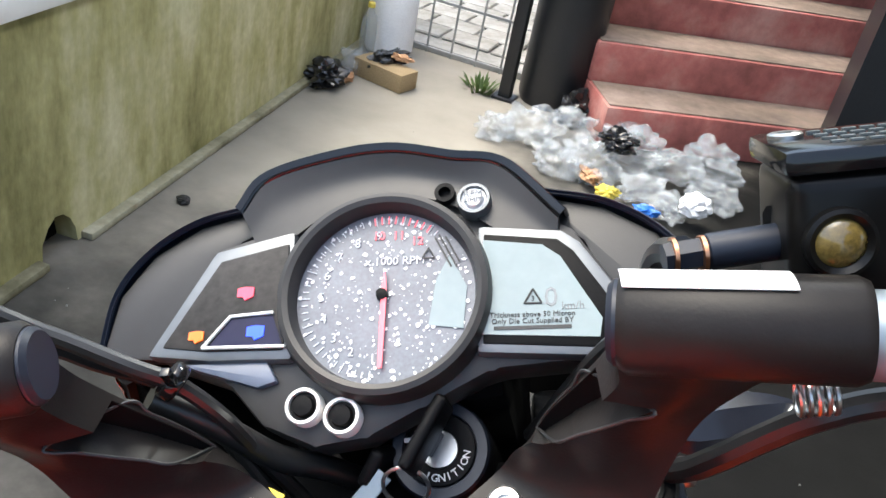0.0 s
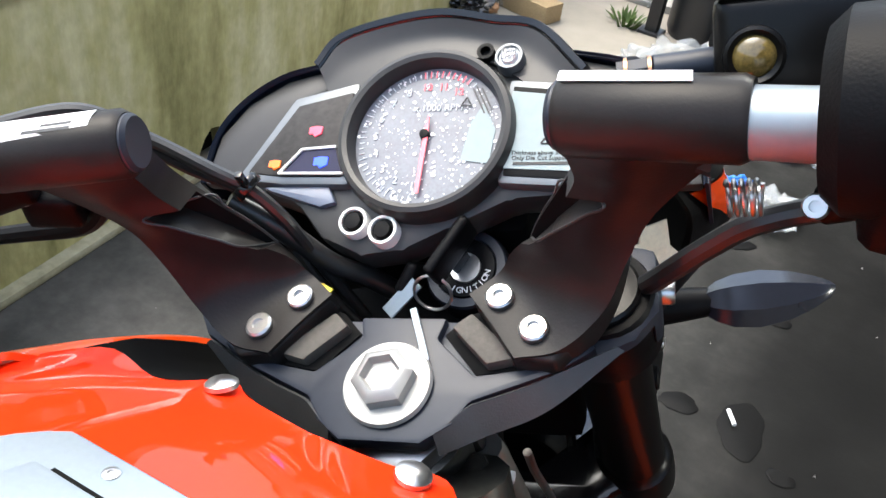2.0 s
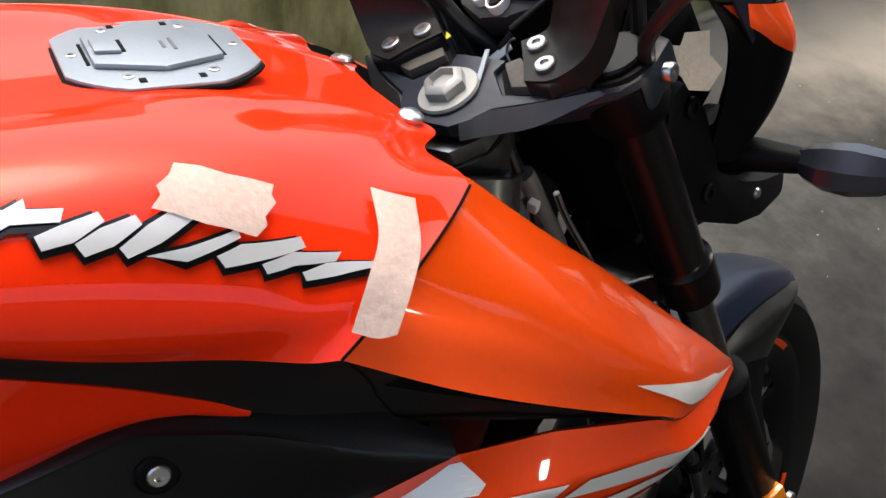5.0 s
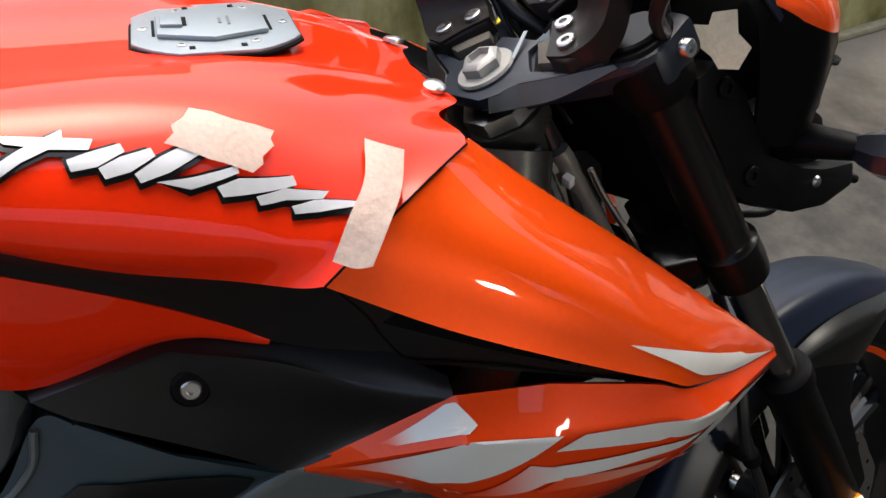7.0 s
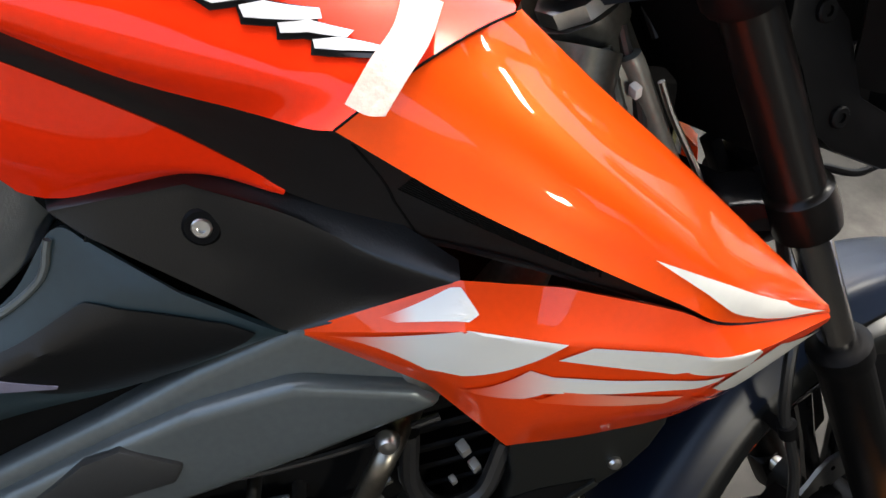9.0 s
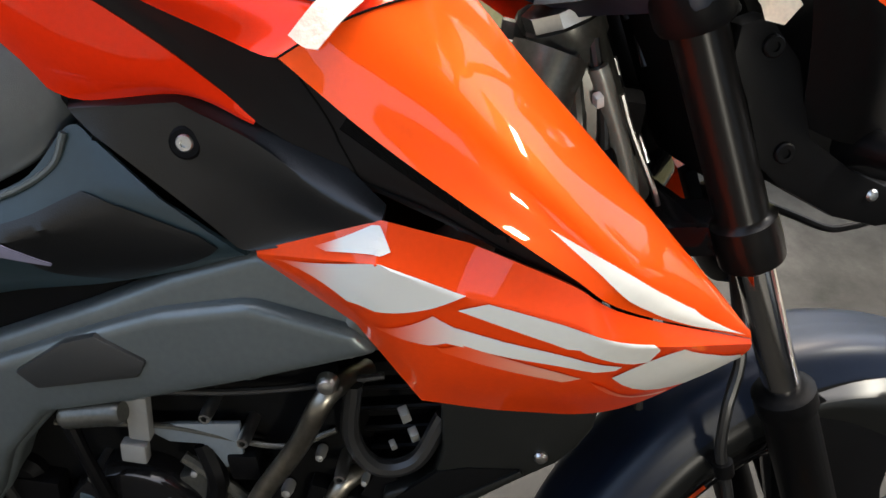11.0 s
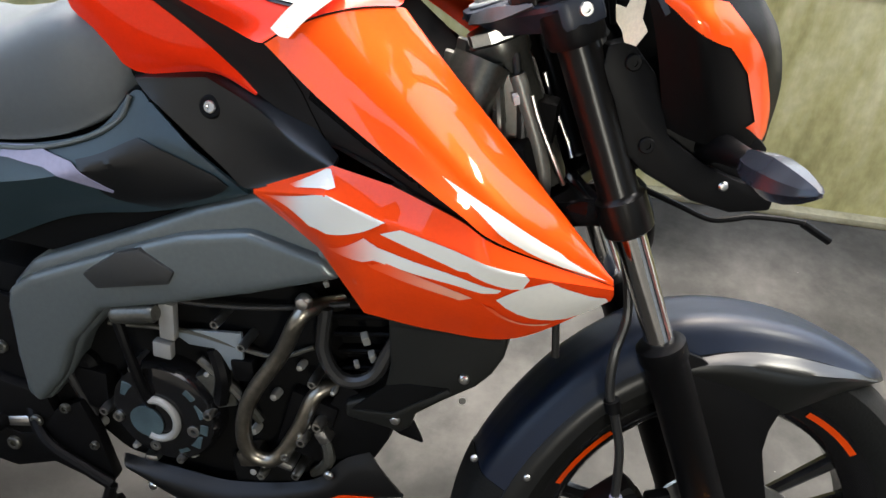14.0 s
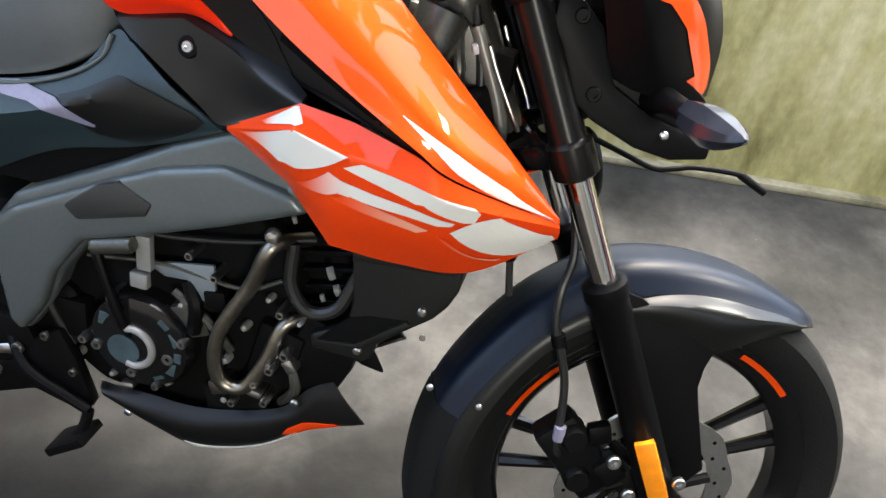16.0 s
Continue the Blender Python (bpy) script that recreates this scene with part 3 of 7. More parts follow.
# ---- panel outlines ----
WING = patch([
    [(.106, .100, .952), (.108, .145, .908), (.110, .196, .858), (.112, .262, .796), (.112, .300, .762), (.118, .326, .736)],
    [(.130, .095, .961), (.134, .141, .918), (.136, .196, .870), (.137, .262, .808), (.137, .300, .772), (.128, .330, .742)],
    [(.172, .046, .955), (.184, .102, .913), (.190, .158, .868), (.184, .224, .815), (.170, .262, .780), (.131, .331, .740)],
    [(.188, -.003, .924), (.198, .056, .887), (.204, .118, .852), (.202, .186, .812), (.189, .228, .784), (.132, .332, .737)],
], 40, 18)
WING_FAR = patch([
    [(.106, .100, .945), (.108, .145, .905), (.110, .196, .858), (.112, .262, .796), (.112, .300, .762), (.118, .326, .736)],
    [(.130, .092, .944), (.138, .141, .908), (.140, .196, .864), (.138, .262, .805), (.137, .300, .772), (.128, .330, .742)],
    [(.163, .054, .969), (.163, .116, .939), (.163, .172, .904), (.163, .230, .850), (.160, .268, .795), (.131, .331, .740)],
    [(.188, -.003, .924), (.196, .056, .895), (.198, .118, .862), (.196, .186, .822), (.187, .228, .788), (.132, .332, .737)],
], 40, 18)
LOWER = patch([
    [(.141, -.034, .762), (.179, .061, .822), (.179, .061, .822), (.188, .120, .819), (.188, .120, .819), (.196, .186, .803), (.188, .228, .781), (.131, .332, .736)],
    [(.142, -.033, .760), (.200, .062, .801), (.200, .062, .801), (.203, .120, .788), (.203, .120, .788), (.203, .186, .777), (.195, .236, .762), (.133, .333, .733)],
    [(.142, -.033, .760), (.200, .062, .801), (.200, .062, .801), (.203, .120, .788), (.203, .120, .788), (.203, .186, .777), (.195, .236, .762), (.133, .333, .733)],
    [(.142, -.033, .758), (.183, .050, .757), (.183, .050, .757), (.191, .108, .722), (.191, .108, .722), (.187, .178, .715), (.168, .244, .706), (.130, .334, .726)],
    [(.140, -.034, .756), (.158, .044, .722), (.158, .044, .722), (.164, .098, .663), (.164, .098, .663), (.150, .170, .653), (.133, .250, .655), (.124, .333, .716)],
], 51, 22)
STRIPE = patch([
    [(.130, -.245, .998), (.143, -.120, .947), (.149, -.080, .936), (.168, -.012, .918), (.184, .100, .858), (.186, .170, .818), (.186, .226, .784)],
    [(.122, -.245, .985), (.130, -.120, .928), (.134, -.074, .906), (.144, -.015, .882), (.160, .070, .842), (.176, .140, .815), (.186, .226, .783)],
    [(.117, -.245, .975), (.125, -.120, .911), (.124, -.066, .876), (.127, -.036, .856), (.143, .043, .827), (.172, .120, .815), (.186, .226, .781)],
], 40, 9)
TANKLOW = patch([
    [(.117, -.252, .978), (.127, -.120, .914), (.126, -.066, .879), (.127, -.036, .858)],
    [(.122, -.250, .940), (.124, -.160, .886), (.122, -.082, .870), (.128, -.037, .856)],
    [(.108, -.246, .900), (.102, -.185, .846), (.110, -.095, .862), (.127, -.038, .854)],
], 24, 8)
MATTEPANEL = patch([
    [(.086, -.187, .847), (.092, -.097, .871), (.092, -.097, .871), (.106, -.040, .864), (.136, .020, .843), (.166, .062, .827)],
    [(.104, -.182, .840), (.114, -.096, .860), (.114, -.096, .860), (.131, -.036, .846), (.155, .018, .829), (.178, .061, .821)],
    [(.107, -.179, .837), (.117, -.095, .854), (.117, -.095, .854), (.134, -.038, .840), (.157, .014, .821), (.178, .057, .815)],
    [(.112, -.166, .828), (.121, -.088, .815), (.121, -.088, .815), (.133, -.048, .800), (.150, .000, .791), (.169, .036, .799)],
    [(.114, -.160, .824), (.123, -.098, .786), (.123, -.098, .786), (.129, -.070, .770), (.136, -.049, .759), (.143, -.033, .763)],
], 29, 17)
UNDERSEAT = patch([
    [(.120, -.380, .735), (.122, -.290, .752), (.118, -.220, .780), (.108, -.182, .826), (.112, -.160, .818)],
    [(.138, -.380, .690), (.141, -.290, .716), (.137, -.215, .744), (.129, -.150, .776), (.124, -.110, .784)],
    [(.138, -.380, .690), (.141, -.290, .716), (.137, -.215, .744), (.129, -.150, .776), (.124, -.110, .784)],
    [(.118, -.380, .640), (.122, -.290, .680), (.122, -.205, .705), (.124, -.110, .735), (.130, -.052, .752)],
    [(.100, -.380, .600), (.104, -.272, .660), (.108, -.171, .690), (.114, -.100, .718), (.120, -.045, .745)],
], 29, 13)
TANK = patch([
    [(.000, -.262, 1.012), (.000, -.200, 1.022), (.000, -.100, 1.014), (.000, -.020, 1.004), (.000, .050, .984), (.000, .098, .966)],
    [(.045, -.262, 1.012), (.050, -.200, 1.024), (.052, -.100, 1.016), (.050, -.020, 1.006), (.044, .050, .985), (.038, .103, .963)],
    [(.085, -.262, 1.014), (.090, -.200, 1.028), (.090, -.100, 1.022), (.082, -.020, 1.008), (.068, .050, .985), (.060, .112, .958)],
    [(.112, -.260, 1.020), (.122, -.200, 1.030), (.125, -.100, 1.016), (.124, -.020, 1.000), (.110, .050, .980), (.086, .092, .962)],
    [(.136, -.256, 1.022), (.150, -.200, 1.016), (.153, -.110, .995), (.156, -.025, .976), (.147, .035, .972), (.131, .094, .961)],
    [(.150, -.250, 1.014), (.159, -.200, .997), (.164, -.115, .963), (.171, -.040, .948), (.174, .006, .951), (.172, .046, .955)],
    [(.138, -.245, 1.000), (.148, -.180, .976), (.153, -.110, .943), (.164, -.050, .927), (.179, -.018, .923), (.187, -.004, .925)],
], 44, 34)
SEAM = [(.131, .094, .961), (.172, .046, .955), (.187, -.004, .925)]


def weld(g, col, first, reach):
    """Draws a panel's edge onto the seam between tank and shroud, easing off inwards."""
    count = g.shape[0] - 1 - first
    for j in range(math.ceil(first), g.shape[0]):
        x = 2 * (j - first) / count
        a, b, c_ = (np.array(p) for p in SEAM)
        want = .5 * (x - 1) * (x - 2) * a - x * (x - 2) * b + .5 * x * (x - 1) * c_
        shift = want - g[j, col]
        for i in range(g.shape[1]):
            g[j, i] += shift * max(0.0, 1 - abs(i - col % g.shape[1]) / reach) ** 2


def crease(g, row, start, full, profile):
    """Folds a sharp ridge and the hollow beside it into a panel along one row."""
    n = g.shape[1] - 1
    for i in range(n + 1):
        x = min(1.0, max(0.0, (i / n - start) / (full - start)), max(0.0, (1.0 - i / n) / .34))
        for k, dz in profile:
            g[row + k, i, 2] += dz * x * x * (3 - 2 * x)


crease(TANK, 7, .40, .62, [(-4, .0002), (-3, .0005), (-2, .0008), (-1, .0012), (0, .0017), (1, .0004), (2, -.0010), (3, -.0018), (4, -.0018), (5, -.0014), (6, -.0009), (7, -.0005), (8, -.0002)])
crease(TANK, 14, .68, .90, [(-2, .0002), (-1, .0005), (0, .0009), (1, -.0007), (2, -.0022), (3, -.0022), (4, -.0012), (5, -.0004)])
weld(TANK, -1, 22, 9)
weld(WING, 0, 17 / 3, 9)
# ---- end of outlines ----

# dark block added behind the panels so their gaps stay in shade
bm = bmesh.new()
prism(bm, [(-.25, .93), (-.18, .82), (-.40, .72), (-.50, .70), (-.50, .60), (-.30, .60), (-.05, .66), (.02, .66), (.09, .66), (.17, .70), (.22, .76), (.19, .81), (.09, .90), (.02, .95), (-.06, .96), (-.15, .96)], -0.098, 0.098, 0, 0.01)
part("panel_gap_backing", bm, DEEP, bike)
DECALS = [
    ([(.103, .153), (.189, .030), (.2028, .049), (.230, .212), (.2085, .269), (.1225, .233)], WHITE_FADE),
    ([(.0336, .417), (.209, .317), (.4063, .3216), (.3548, .418), (.2386, .618), (.1808, .675)], WHITE_FADE),
    ([(.4509, .331), (.6319, .330), (.8349, .304), (.8458, .353), (.8296, .447), (.8035, .459), (.6847, .436), (.6654, .427), (.6332, .4416), (.3995, .393)], WHITE_DECAL),
    ([(.2463, .749), (.3547, .463), (.5041, .4785), (.7802, .4794), (.7676, .508), (.7183, .534), (.5207, .549), (.4007, .546), (.3691, .602)], WHITE_FADE),
    ([(.384, .591), (.4314, .539), (.6914, .5896), (.651, .635), (.4791, .614)], PINK_FADE),
    ([(.8852, .349), (.935, .47), (.9834, .670), (.992, .88), (.970, .95), (.8964, .623), (.8857, .637), (.945, .965), (.9064, .9225), (.7622, .5614)], WHITE_DECAL),
    ([(.7149, .6057), (.8777, .909), (.8632, .9086), (.7508, .6386)], PINK_FADE),
]


def poly_decal(bm, g, outline, lift=0.0009, mirror=False):
    """A thin printed sheet laid on a panel inside an outline of (u, v)."""
    t = bmesh.new()
    t.faces.new([t.verts.new((u, v, 0)) for u, v in outline])
    bmesh.ops.triangulate(t, faces=t.faces[:])
    bmesh.ops.subdivide_edges(t, edges=t.edges[:], cuts=5, use_grid_fill=True)
    for v in t.verts:
        p = on_patch(g, v.co.x, v.co.y, lift)
        v.co = Vector((-p[0] if mirror else p[0], p[1], p[2]))
    absorb(bm, t)


for side in (False, True):
    bm = bmesh.new()
    shell(bm, WING_FAR if side else WING, 0.004, side)
    wing = part("tank_shroud", bm, ORANGE, bike, "glossy orange shroud tapering to a point")
    if side:
        # dark sheet on the far shroud in place of the shade in its cavity
        bm = bmesh.new()
        decal(bm, WING_FAR, [(.0, .0), (.2, .0), (.45, .0)], [(.0, .50), (.2, .56), (.45, .50)], 0.002, side)
        part("shroud_cavity_shade", bm, DEEP, wing, "dark sheet painting the shaded cavity inside the shroud")
    bm = bmesh.new()
    shell(bm, LOWER, 0.004, side)
    low = part("side_fairing", bm, FAIRING, bike, "glossy orange fairing with white slanted decals")
    bm = bmesh.new()
    shell(bm, STRIPE, 0.004, side)
    vent = part("vent_panel", bm, VENTBROWN, bike, "black plastic vent panel")
    bm = bmesh.new()
    decal(bm, STRIPE, [(.652, .87), (.75, .584), (.875, .556), (.99, .93)], [(.663, .97), (.76, .66), (.88, .64), (.99, .97)], 0.0035, side)
    part("vent_fin", bm, SATIN, vent)
    bm = bmesh.new()
    decal(bm, STRIPE, [(.53, .03), (.586, .529), (.662, .97)], [(.527, .03), (.583, .529), (.659, .97)], 0.0006, side)
    part("vent_seam", bm, DEEP, vent)
    bm = bmesh.new()
    for k in range(11):
        u = .575 + .020 * k
        decal(bm, STRIPE, [(u, .10), (u + .045, .34)], [(u + .004, .10), (u + .049, .34)], 0.0008, side, 2, 4)
    for k in range(7):
        v = .12 + .034 * k
        decal(bm, STRIPE, [(.575, v), (.68, v), (.80, v)], [(.575, v + .008), (.68, v + .008), (.80, v + .008)], 0.0009, side, 6, 2)
    part("vent_mesh", bm, DEEP, vent, "fine black grille mesh")
    bm = bmesh.new()
    shell(bm, TANKLOW, 0.004, side)
    part("tank_side_panel", bm, RED, bike)
    bm = bmesh.new()
    shell(bm, MATTEPANEL, 0.006, side)
    cover = part("side_cover", bm, SATIN, bike, "matte black side cover")
    bm = bmesh.new()
    shell(bm, UNDERSEAT, 0.005, side)
    under = part("under_seat_panel", bm, TEAL, bike, "dark blue-green plastic panel")
    # black sheet for the facet turned from the sky, shade painted on
    bm = bmesh.new()
    decal(bm, UNDERSEAT, [(.42, .22), (.70, .25), (.955, .53)], [(.50, .62), (.60, .92), (.965, .62)], 0.003, side, 25, 12)
    part("panel_shade", bm, SATIN, under, "black facet with its shade put into the colour")
    # pale wedge laid on the crease as a painted highlight
    bm = bmesh.new()
    decal(bm, UNDERSEAT, [(.02, .01), (.12, .01), (.241, .02), (.408, .239), (.532, .56)], [(.02, .08), (.16, .13), (.294, .238), (.424, .422), (.525, .577)], 0.0045, side, 25, 10)
    part("panel_highlight", bm, LILAC, under, "grey-violet wedge painting a highlight")
    f = -1 if side else 1
    bm = bmesh.new()
    tube(bm, [(.128 * f, -.40, .733), (.128 * f, -.30, .746), (.124 * f, -.235, .768), (.118 * f, -.195, .795), (.112 * f, -.184, .822)], 0.0028, 8)
    part("seat_trim", bm, GREY, under)
    for outline, mat in DECALS:
        bm = bmesh.new()
        poly_decal(bm, LOWER, outline, 0.0016, side)
        part("fairing_decal", bm, mat, low, "white slanted decal")
    bm = bmesh.new()
    poly_decal(bm, WING, [(.4799, .82), (.5384, .7777), (.6068, .7274), (.7371, .6327), (.8243, .593), (.915, .67), (.985, .80), (.9019, .9474), (.8073, .8713), (.6384, .8624)], 0.0009, side)
    part("shroud_decal", bm, WHITE_DECAL, wing, "white pointed decal")
    bm = bmesh.new()
    hex_bolt(bm, facing((.117 * f, -.089, .830), (f, 0, .2)), 0.0125, 0.006)
    part("cover_boss", bm, MATTE, cover)
    bm = bmesh.new()
    hex_bolt(bm, facing((.121 * f, -.089, .831), (f, 0, .2)), 0.0065, 0.004)
    part("cover_bolt", bm, BOLT, cover)
    if not side:
        right_wing, right_low, right_cover = wing, low, cover
bm = bmesh.new()
both = np.concatenate([(TANK * (-1, 1, 1))[::-1], TANK[1:]], axis=0)
nv, nu = both.shape[:2]
put_mesh(bm, [tuple(v) for v in both.reshape(-1, 3)], [(j * nu + i, j * nu + i + 1, (j + 1) * nu + i + 1, (j + 1) * nu + i) for j in range(nv - 1) for i in range(nu - 1)])
tank = part("fuel_tank", bm, RED, bike, "glossy red-orange fuel tank")
bm = bmesh.new()
tube(bm, [tuple(TANK[j, -1] + np.array((.0004, .0006, .0003))) for j in range(22, 34, 2)] + [tuple(TANK[33, -1])], 0.0008, 6)
part("panel_seam", bm, DEEP, tank, "dark gap between tank and shroud")
# raised emblem of plain slanted strokes with a dark edge
STROKES = [
    ([(.316, .672), (.350, .606), (.384, .558)], [(.322, .698), (.354, .634), (.388, .587)]),
    ([(.328, .574), (.372, .577), (.416, .580)], [(.336, .592), (.375, .604), (.414, .604)]),
    ([(.394, .627), (.412, .611), (.444, .589)], [(.400, .653), (.425, .641), (.450, .606)]),
    ([(.426, .644), (.446, .618), (.476, .597)], [(.434, .667), (.458, .650), (.482, .614)]),
    ([(.462, .654), (.486, .616), (.537, .562)], [(.469, .673), (.498, .648), (.546, .587)]),
    ([(.484, .670), (.522, .658), (.572, .633)], [(.521, .684), (.543, .670), (.575, .649)]),
    ([(.549, .678), (.575, .661), (.652, .669)], [(.558, .701), (.597, .697), (.663, .694)]),
    ([(.600, .704), (.642, .695), (.740, .735)], [(.609, .725), (.650, .723), (.735, .750)]),
    ([(.666, .742), (.713, .744), (.830, .786)], [(.680, .764), (.745, .782), (.840, .800)]),
]
for up, lo in STROKES:
    bm = bmesh.new()
    low_v = [(u - .001, v + .014) for u, v in lo]
    decal(bm, TANK, [(u - .005, v - .006) for u, v in up], low_v, 0.0022, False, 9, 5)
    part("emblem_backing", bm, GLOSS, tank)
    bm = bmesh.new()
    decal(bm, TANK, up, lo, 0.0040, False, 9, 5)
    part("emblem_stroke", bm, CHROMEPALE, tank, "raised pale silver emblem stroke")
bm = bmesh.new()
poly_decal(bm, TANK, [(.519, .504), (.545, .513), (.572, .532), (.600, .546), (.624, .562), (.618, .580), (.622, .596), (.605, .618), (.606, .634), (.592, .652), (.560, .630), (.540, .620), (.512, .600), (.490, .588), (.500, .565), (.497, .548), (.511, .528)], 0.0050)
part("masking_tape", bm, TAPE, tank, "torn strip of masking tape")
bm = bmesh.new()
strip = patch([[(.140, .035, .981), (.163, .028, .969), (.178, .015, .957), (.187, .002, .939)], [(.146, .044, .978), (.168, .037, .966), (.182, .024, .953), (.192, .012, .935)], [(.149, .054, .974), (.172, .045, .963), (.186, .033, .951), (.194, .021, .935)]], 24, 8)
shell(bm, strip, 0.0008)
part("masking_tape", bm, TAPE, tank, "long strip of masking tape across the seam")

# fuel cap: an eight-sided plate on a rubber ring, with a six-sided flap
def plate_outline(rx, ry, cut=0.46, steps=4):
    """A rectangle with broad, slightly bowed corners."""
    pts = []
    for sx, sy in ((1, 1), (-1, 1), (-1, -1), (1, -1)):
        run = []
        for k in range(steps + 1):
            a = k / steps
            bow = 1 + 0.20 * a * (1 - a)
            run.append((sx * rx * (1 - cut * a) * bow, sy * ry * (cut + (1 - cut) * a) * bow))
        pts += run if sx * sy > 0 else run[::-1]
    return pts


CAP = pose(-0.012, -0.0265, 1.0052, -6, 0, 0) @ Matrix.Diagonal((0.98, 0.90, 0.8, 1))
bm = bmesh.new()
prism(bm, plate_outline(.0585, .0590), 0.0004, 0.0030, 2, 0.0008)
part("rubber_ring", bm, DEEP, tank, "black rubber ring", m=CAP)
bm = bmesh.new()
prism(bm, plate_outline(.0570, .0570), 0.0028, 0.0062, 2, 0.0016)
cap = part("fuel_cap", bm, SILVER, tank, "silver alloy fuel cap", m=CAP)
FLAP = [(-0.024, -0.040), (0.024, -0.040), (0.037, -0.002), (0.024, 0.036), (-0.024, 0.036), (-0.037, -0.002)]
for x, y, w, d in ((0, -.042, .036, .0022), (0, .038, .036, .0022), (-.047, -.018, .006, .004), (-.047, .016, .006, .004), (.047, -.018, .006, .004), (.047, .016, .006, .004)):
    bm = bmesh.new()
    box(bm, (w, d, 0.0012), pose(x, y, 0.0061))
    part("cap_slot", bm, DEEP, tank, m=CAP)
bm = bmesh.new()
prism(bm, FLAP, 0.006, 0.0105, 2, 0.0022)
tagged(part("fuel_cap_flap", bm, SILVER, tank, m=CAP), "raised six-sided flap")
bm = bmesh.new()
prism(bm, [(-0.011, -0.037), (0.011, -0.037), (0.013, -0.022), (-0.013, -0.022)], 0.0104, 0.0132, 2, 0.001)
part("fuel_cap_tab", bm, SILVER, tank, m=CAP)
bm = bmesh.new()
box(bm, (0.020, 0.0030, 0.0012), pose(0, -0.0205, 0.0106))
part("cap_slot", bm, DEEP, tank, m=CAP)
bm = bmesh.new()
for y, w in ((.010, .020), (.004, .012)):
    box(bm, (w, .0022, .0006), pose(0.002, y, .0106))
part("cap_print", bm, GREY, tank, "faint printed bars", m=CAP)
for k in range(6):
    a = math.radians(60 * k + 30)
    bm = bmesh.new()
    hex_bolt(bm, pose(0.046 * math.cos(a), 0.049 * math.sin(a), 0.006), 0.0034, 0.0012)
    part("cap_screw", bm, STEEL, tank, m=CAP)
for s in (-1, 1):
    bm = bmesh.new()
    hex_bolt(bm, facing((0.052 * s, 0.100, 0.966), (0.2 * s, 0.25, 1)), 0.0078, 0.0045, False)
    part("tank_bolt", bm, BOLT, tank)

# grey frame spar, its pad
SPAR = [(-.356, .555), (-.326, .594), (-.184, .669), (-.110, .712), (-.041, .745), (.053, .72), (.12, .70), (.12, .66), (.060, .668), (-.043, .621), (-.149, .579), (-.224, .553), (-.267, .496), (-.289, .438), (-.328, .381), (-.348, .40), (-.355, .463), (-.359, .53)]
for s in (1, -1):
    bm = bmesh.new()
    prism(bm, SPAR, 0.055 * s, 0.118 * s, 0, 0.014, 3)
    prism(bm, [(-.352, .555), (-.322, .580), (-.180, .655), (-.123, .682), (-.046, .704), (.040, .690), (.060, .672), (-.043, .627), (-.149, .585), (-.228, .558), (-.272, .498), (-.292, .440), (-.328, .389), (-.345, .405), (-.352, .463), (-.356, .53)], 0.104 * s, 0.131 * s, 0, 0.017, 4)
    spar = part("frame_spar", bm, GREY, bike, "satin grey perimeter frame spar")
    bm = bmesh.new()
    prism(bm, [(-.246, .606), (-.200, .644), (-.172, .656), (-.130, .636), (-.138, .618), (-.228, .590)], 0.124 * s, 0.135 * s, 0, 0.004)
    part("spar_pad", bm, GREYDARK, spar)

# seat
bm = bmesh.new()
ys = [-.178, -.20, -.26, -.36, -.50, -.66, -.80]
rows = []
for y, w, zt, zb in zip(ys, (.075, .105, .128, .135, .14, .13, .10), (.865, .895, .905, .86, .83, .87, .90), (.835, .80, .765, .742, .735, .775, .82)):
    zm = (zt + zb) / 2
    rows.append([(0, y, zt), (w * .6, y, zt - .002), (w * .93, y, zt - .02), (w, y, zm), (w * .96, y, zb + .012), (w * .85, y, zb), (0, y, zb)])
g = patch(rows, 25, 26)
full = np.concatenate([g, (g * (-1, 1, 1))[:, ::-1][:, 1:]], axis=1)
nv, nu = full.shape[:2]
put_mesh(bm, [tuple(v) for v in full.reshape(-1, 3)], [(j * nu + i, j * nu + i + 1, (j + 1) * nu + i + 1, (j + 1) * nu + i) for j in range(nv - 1) for i in range(nu - 1)] + [list(range(nu)), [(nv - 1) * nu + i for i in range(nu)]])
bmesh.ops.remove_doubles(bm, verts=bm.verts, dist=0.0005)
part("seat", bm, SEATSKIN, bike, "padded grey-black vinyl seat", sharp=60)

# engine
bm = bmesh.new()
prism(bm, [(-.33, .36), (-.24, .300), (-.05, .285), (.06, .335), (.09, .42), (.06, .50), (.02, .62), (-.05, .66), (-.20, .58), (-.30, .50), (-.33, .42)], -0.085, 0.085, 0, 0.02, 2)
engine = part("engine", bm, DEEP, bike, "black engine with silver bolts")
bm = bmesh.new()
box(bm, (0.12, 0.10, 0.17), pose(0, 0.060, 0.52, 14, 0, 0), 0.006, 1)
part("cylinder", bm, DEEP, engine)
for k in range(7):
    bm = bmesh.new()
    box(bm, (0.15, 0.13, 0.006), pose(0, 0.065, 0.45 + 0.024 * k, 14, 0, 0), 0.002, 1)
    part("cooling_fin", bm, MATTE, engine)
bm = bmesh.new()
lathe(bm, [(0.074, 0), (0.074, 0.02), (0.068, 0.03), (0.05, 0.034), (0.03, 0.034), (0.0001, 0.036)], facing((0.085, -.164, .413), (1, 0, 0)), 36)
part("clutch_cover", bm, GLOSS, engine)
bm = bmesh.new()
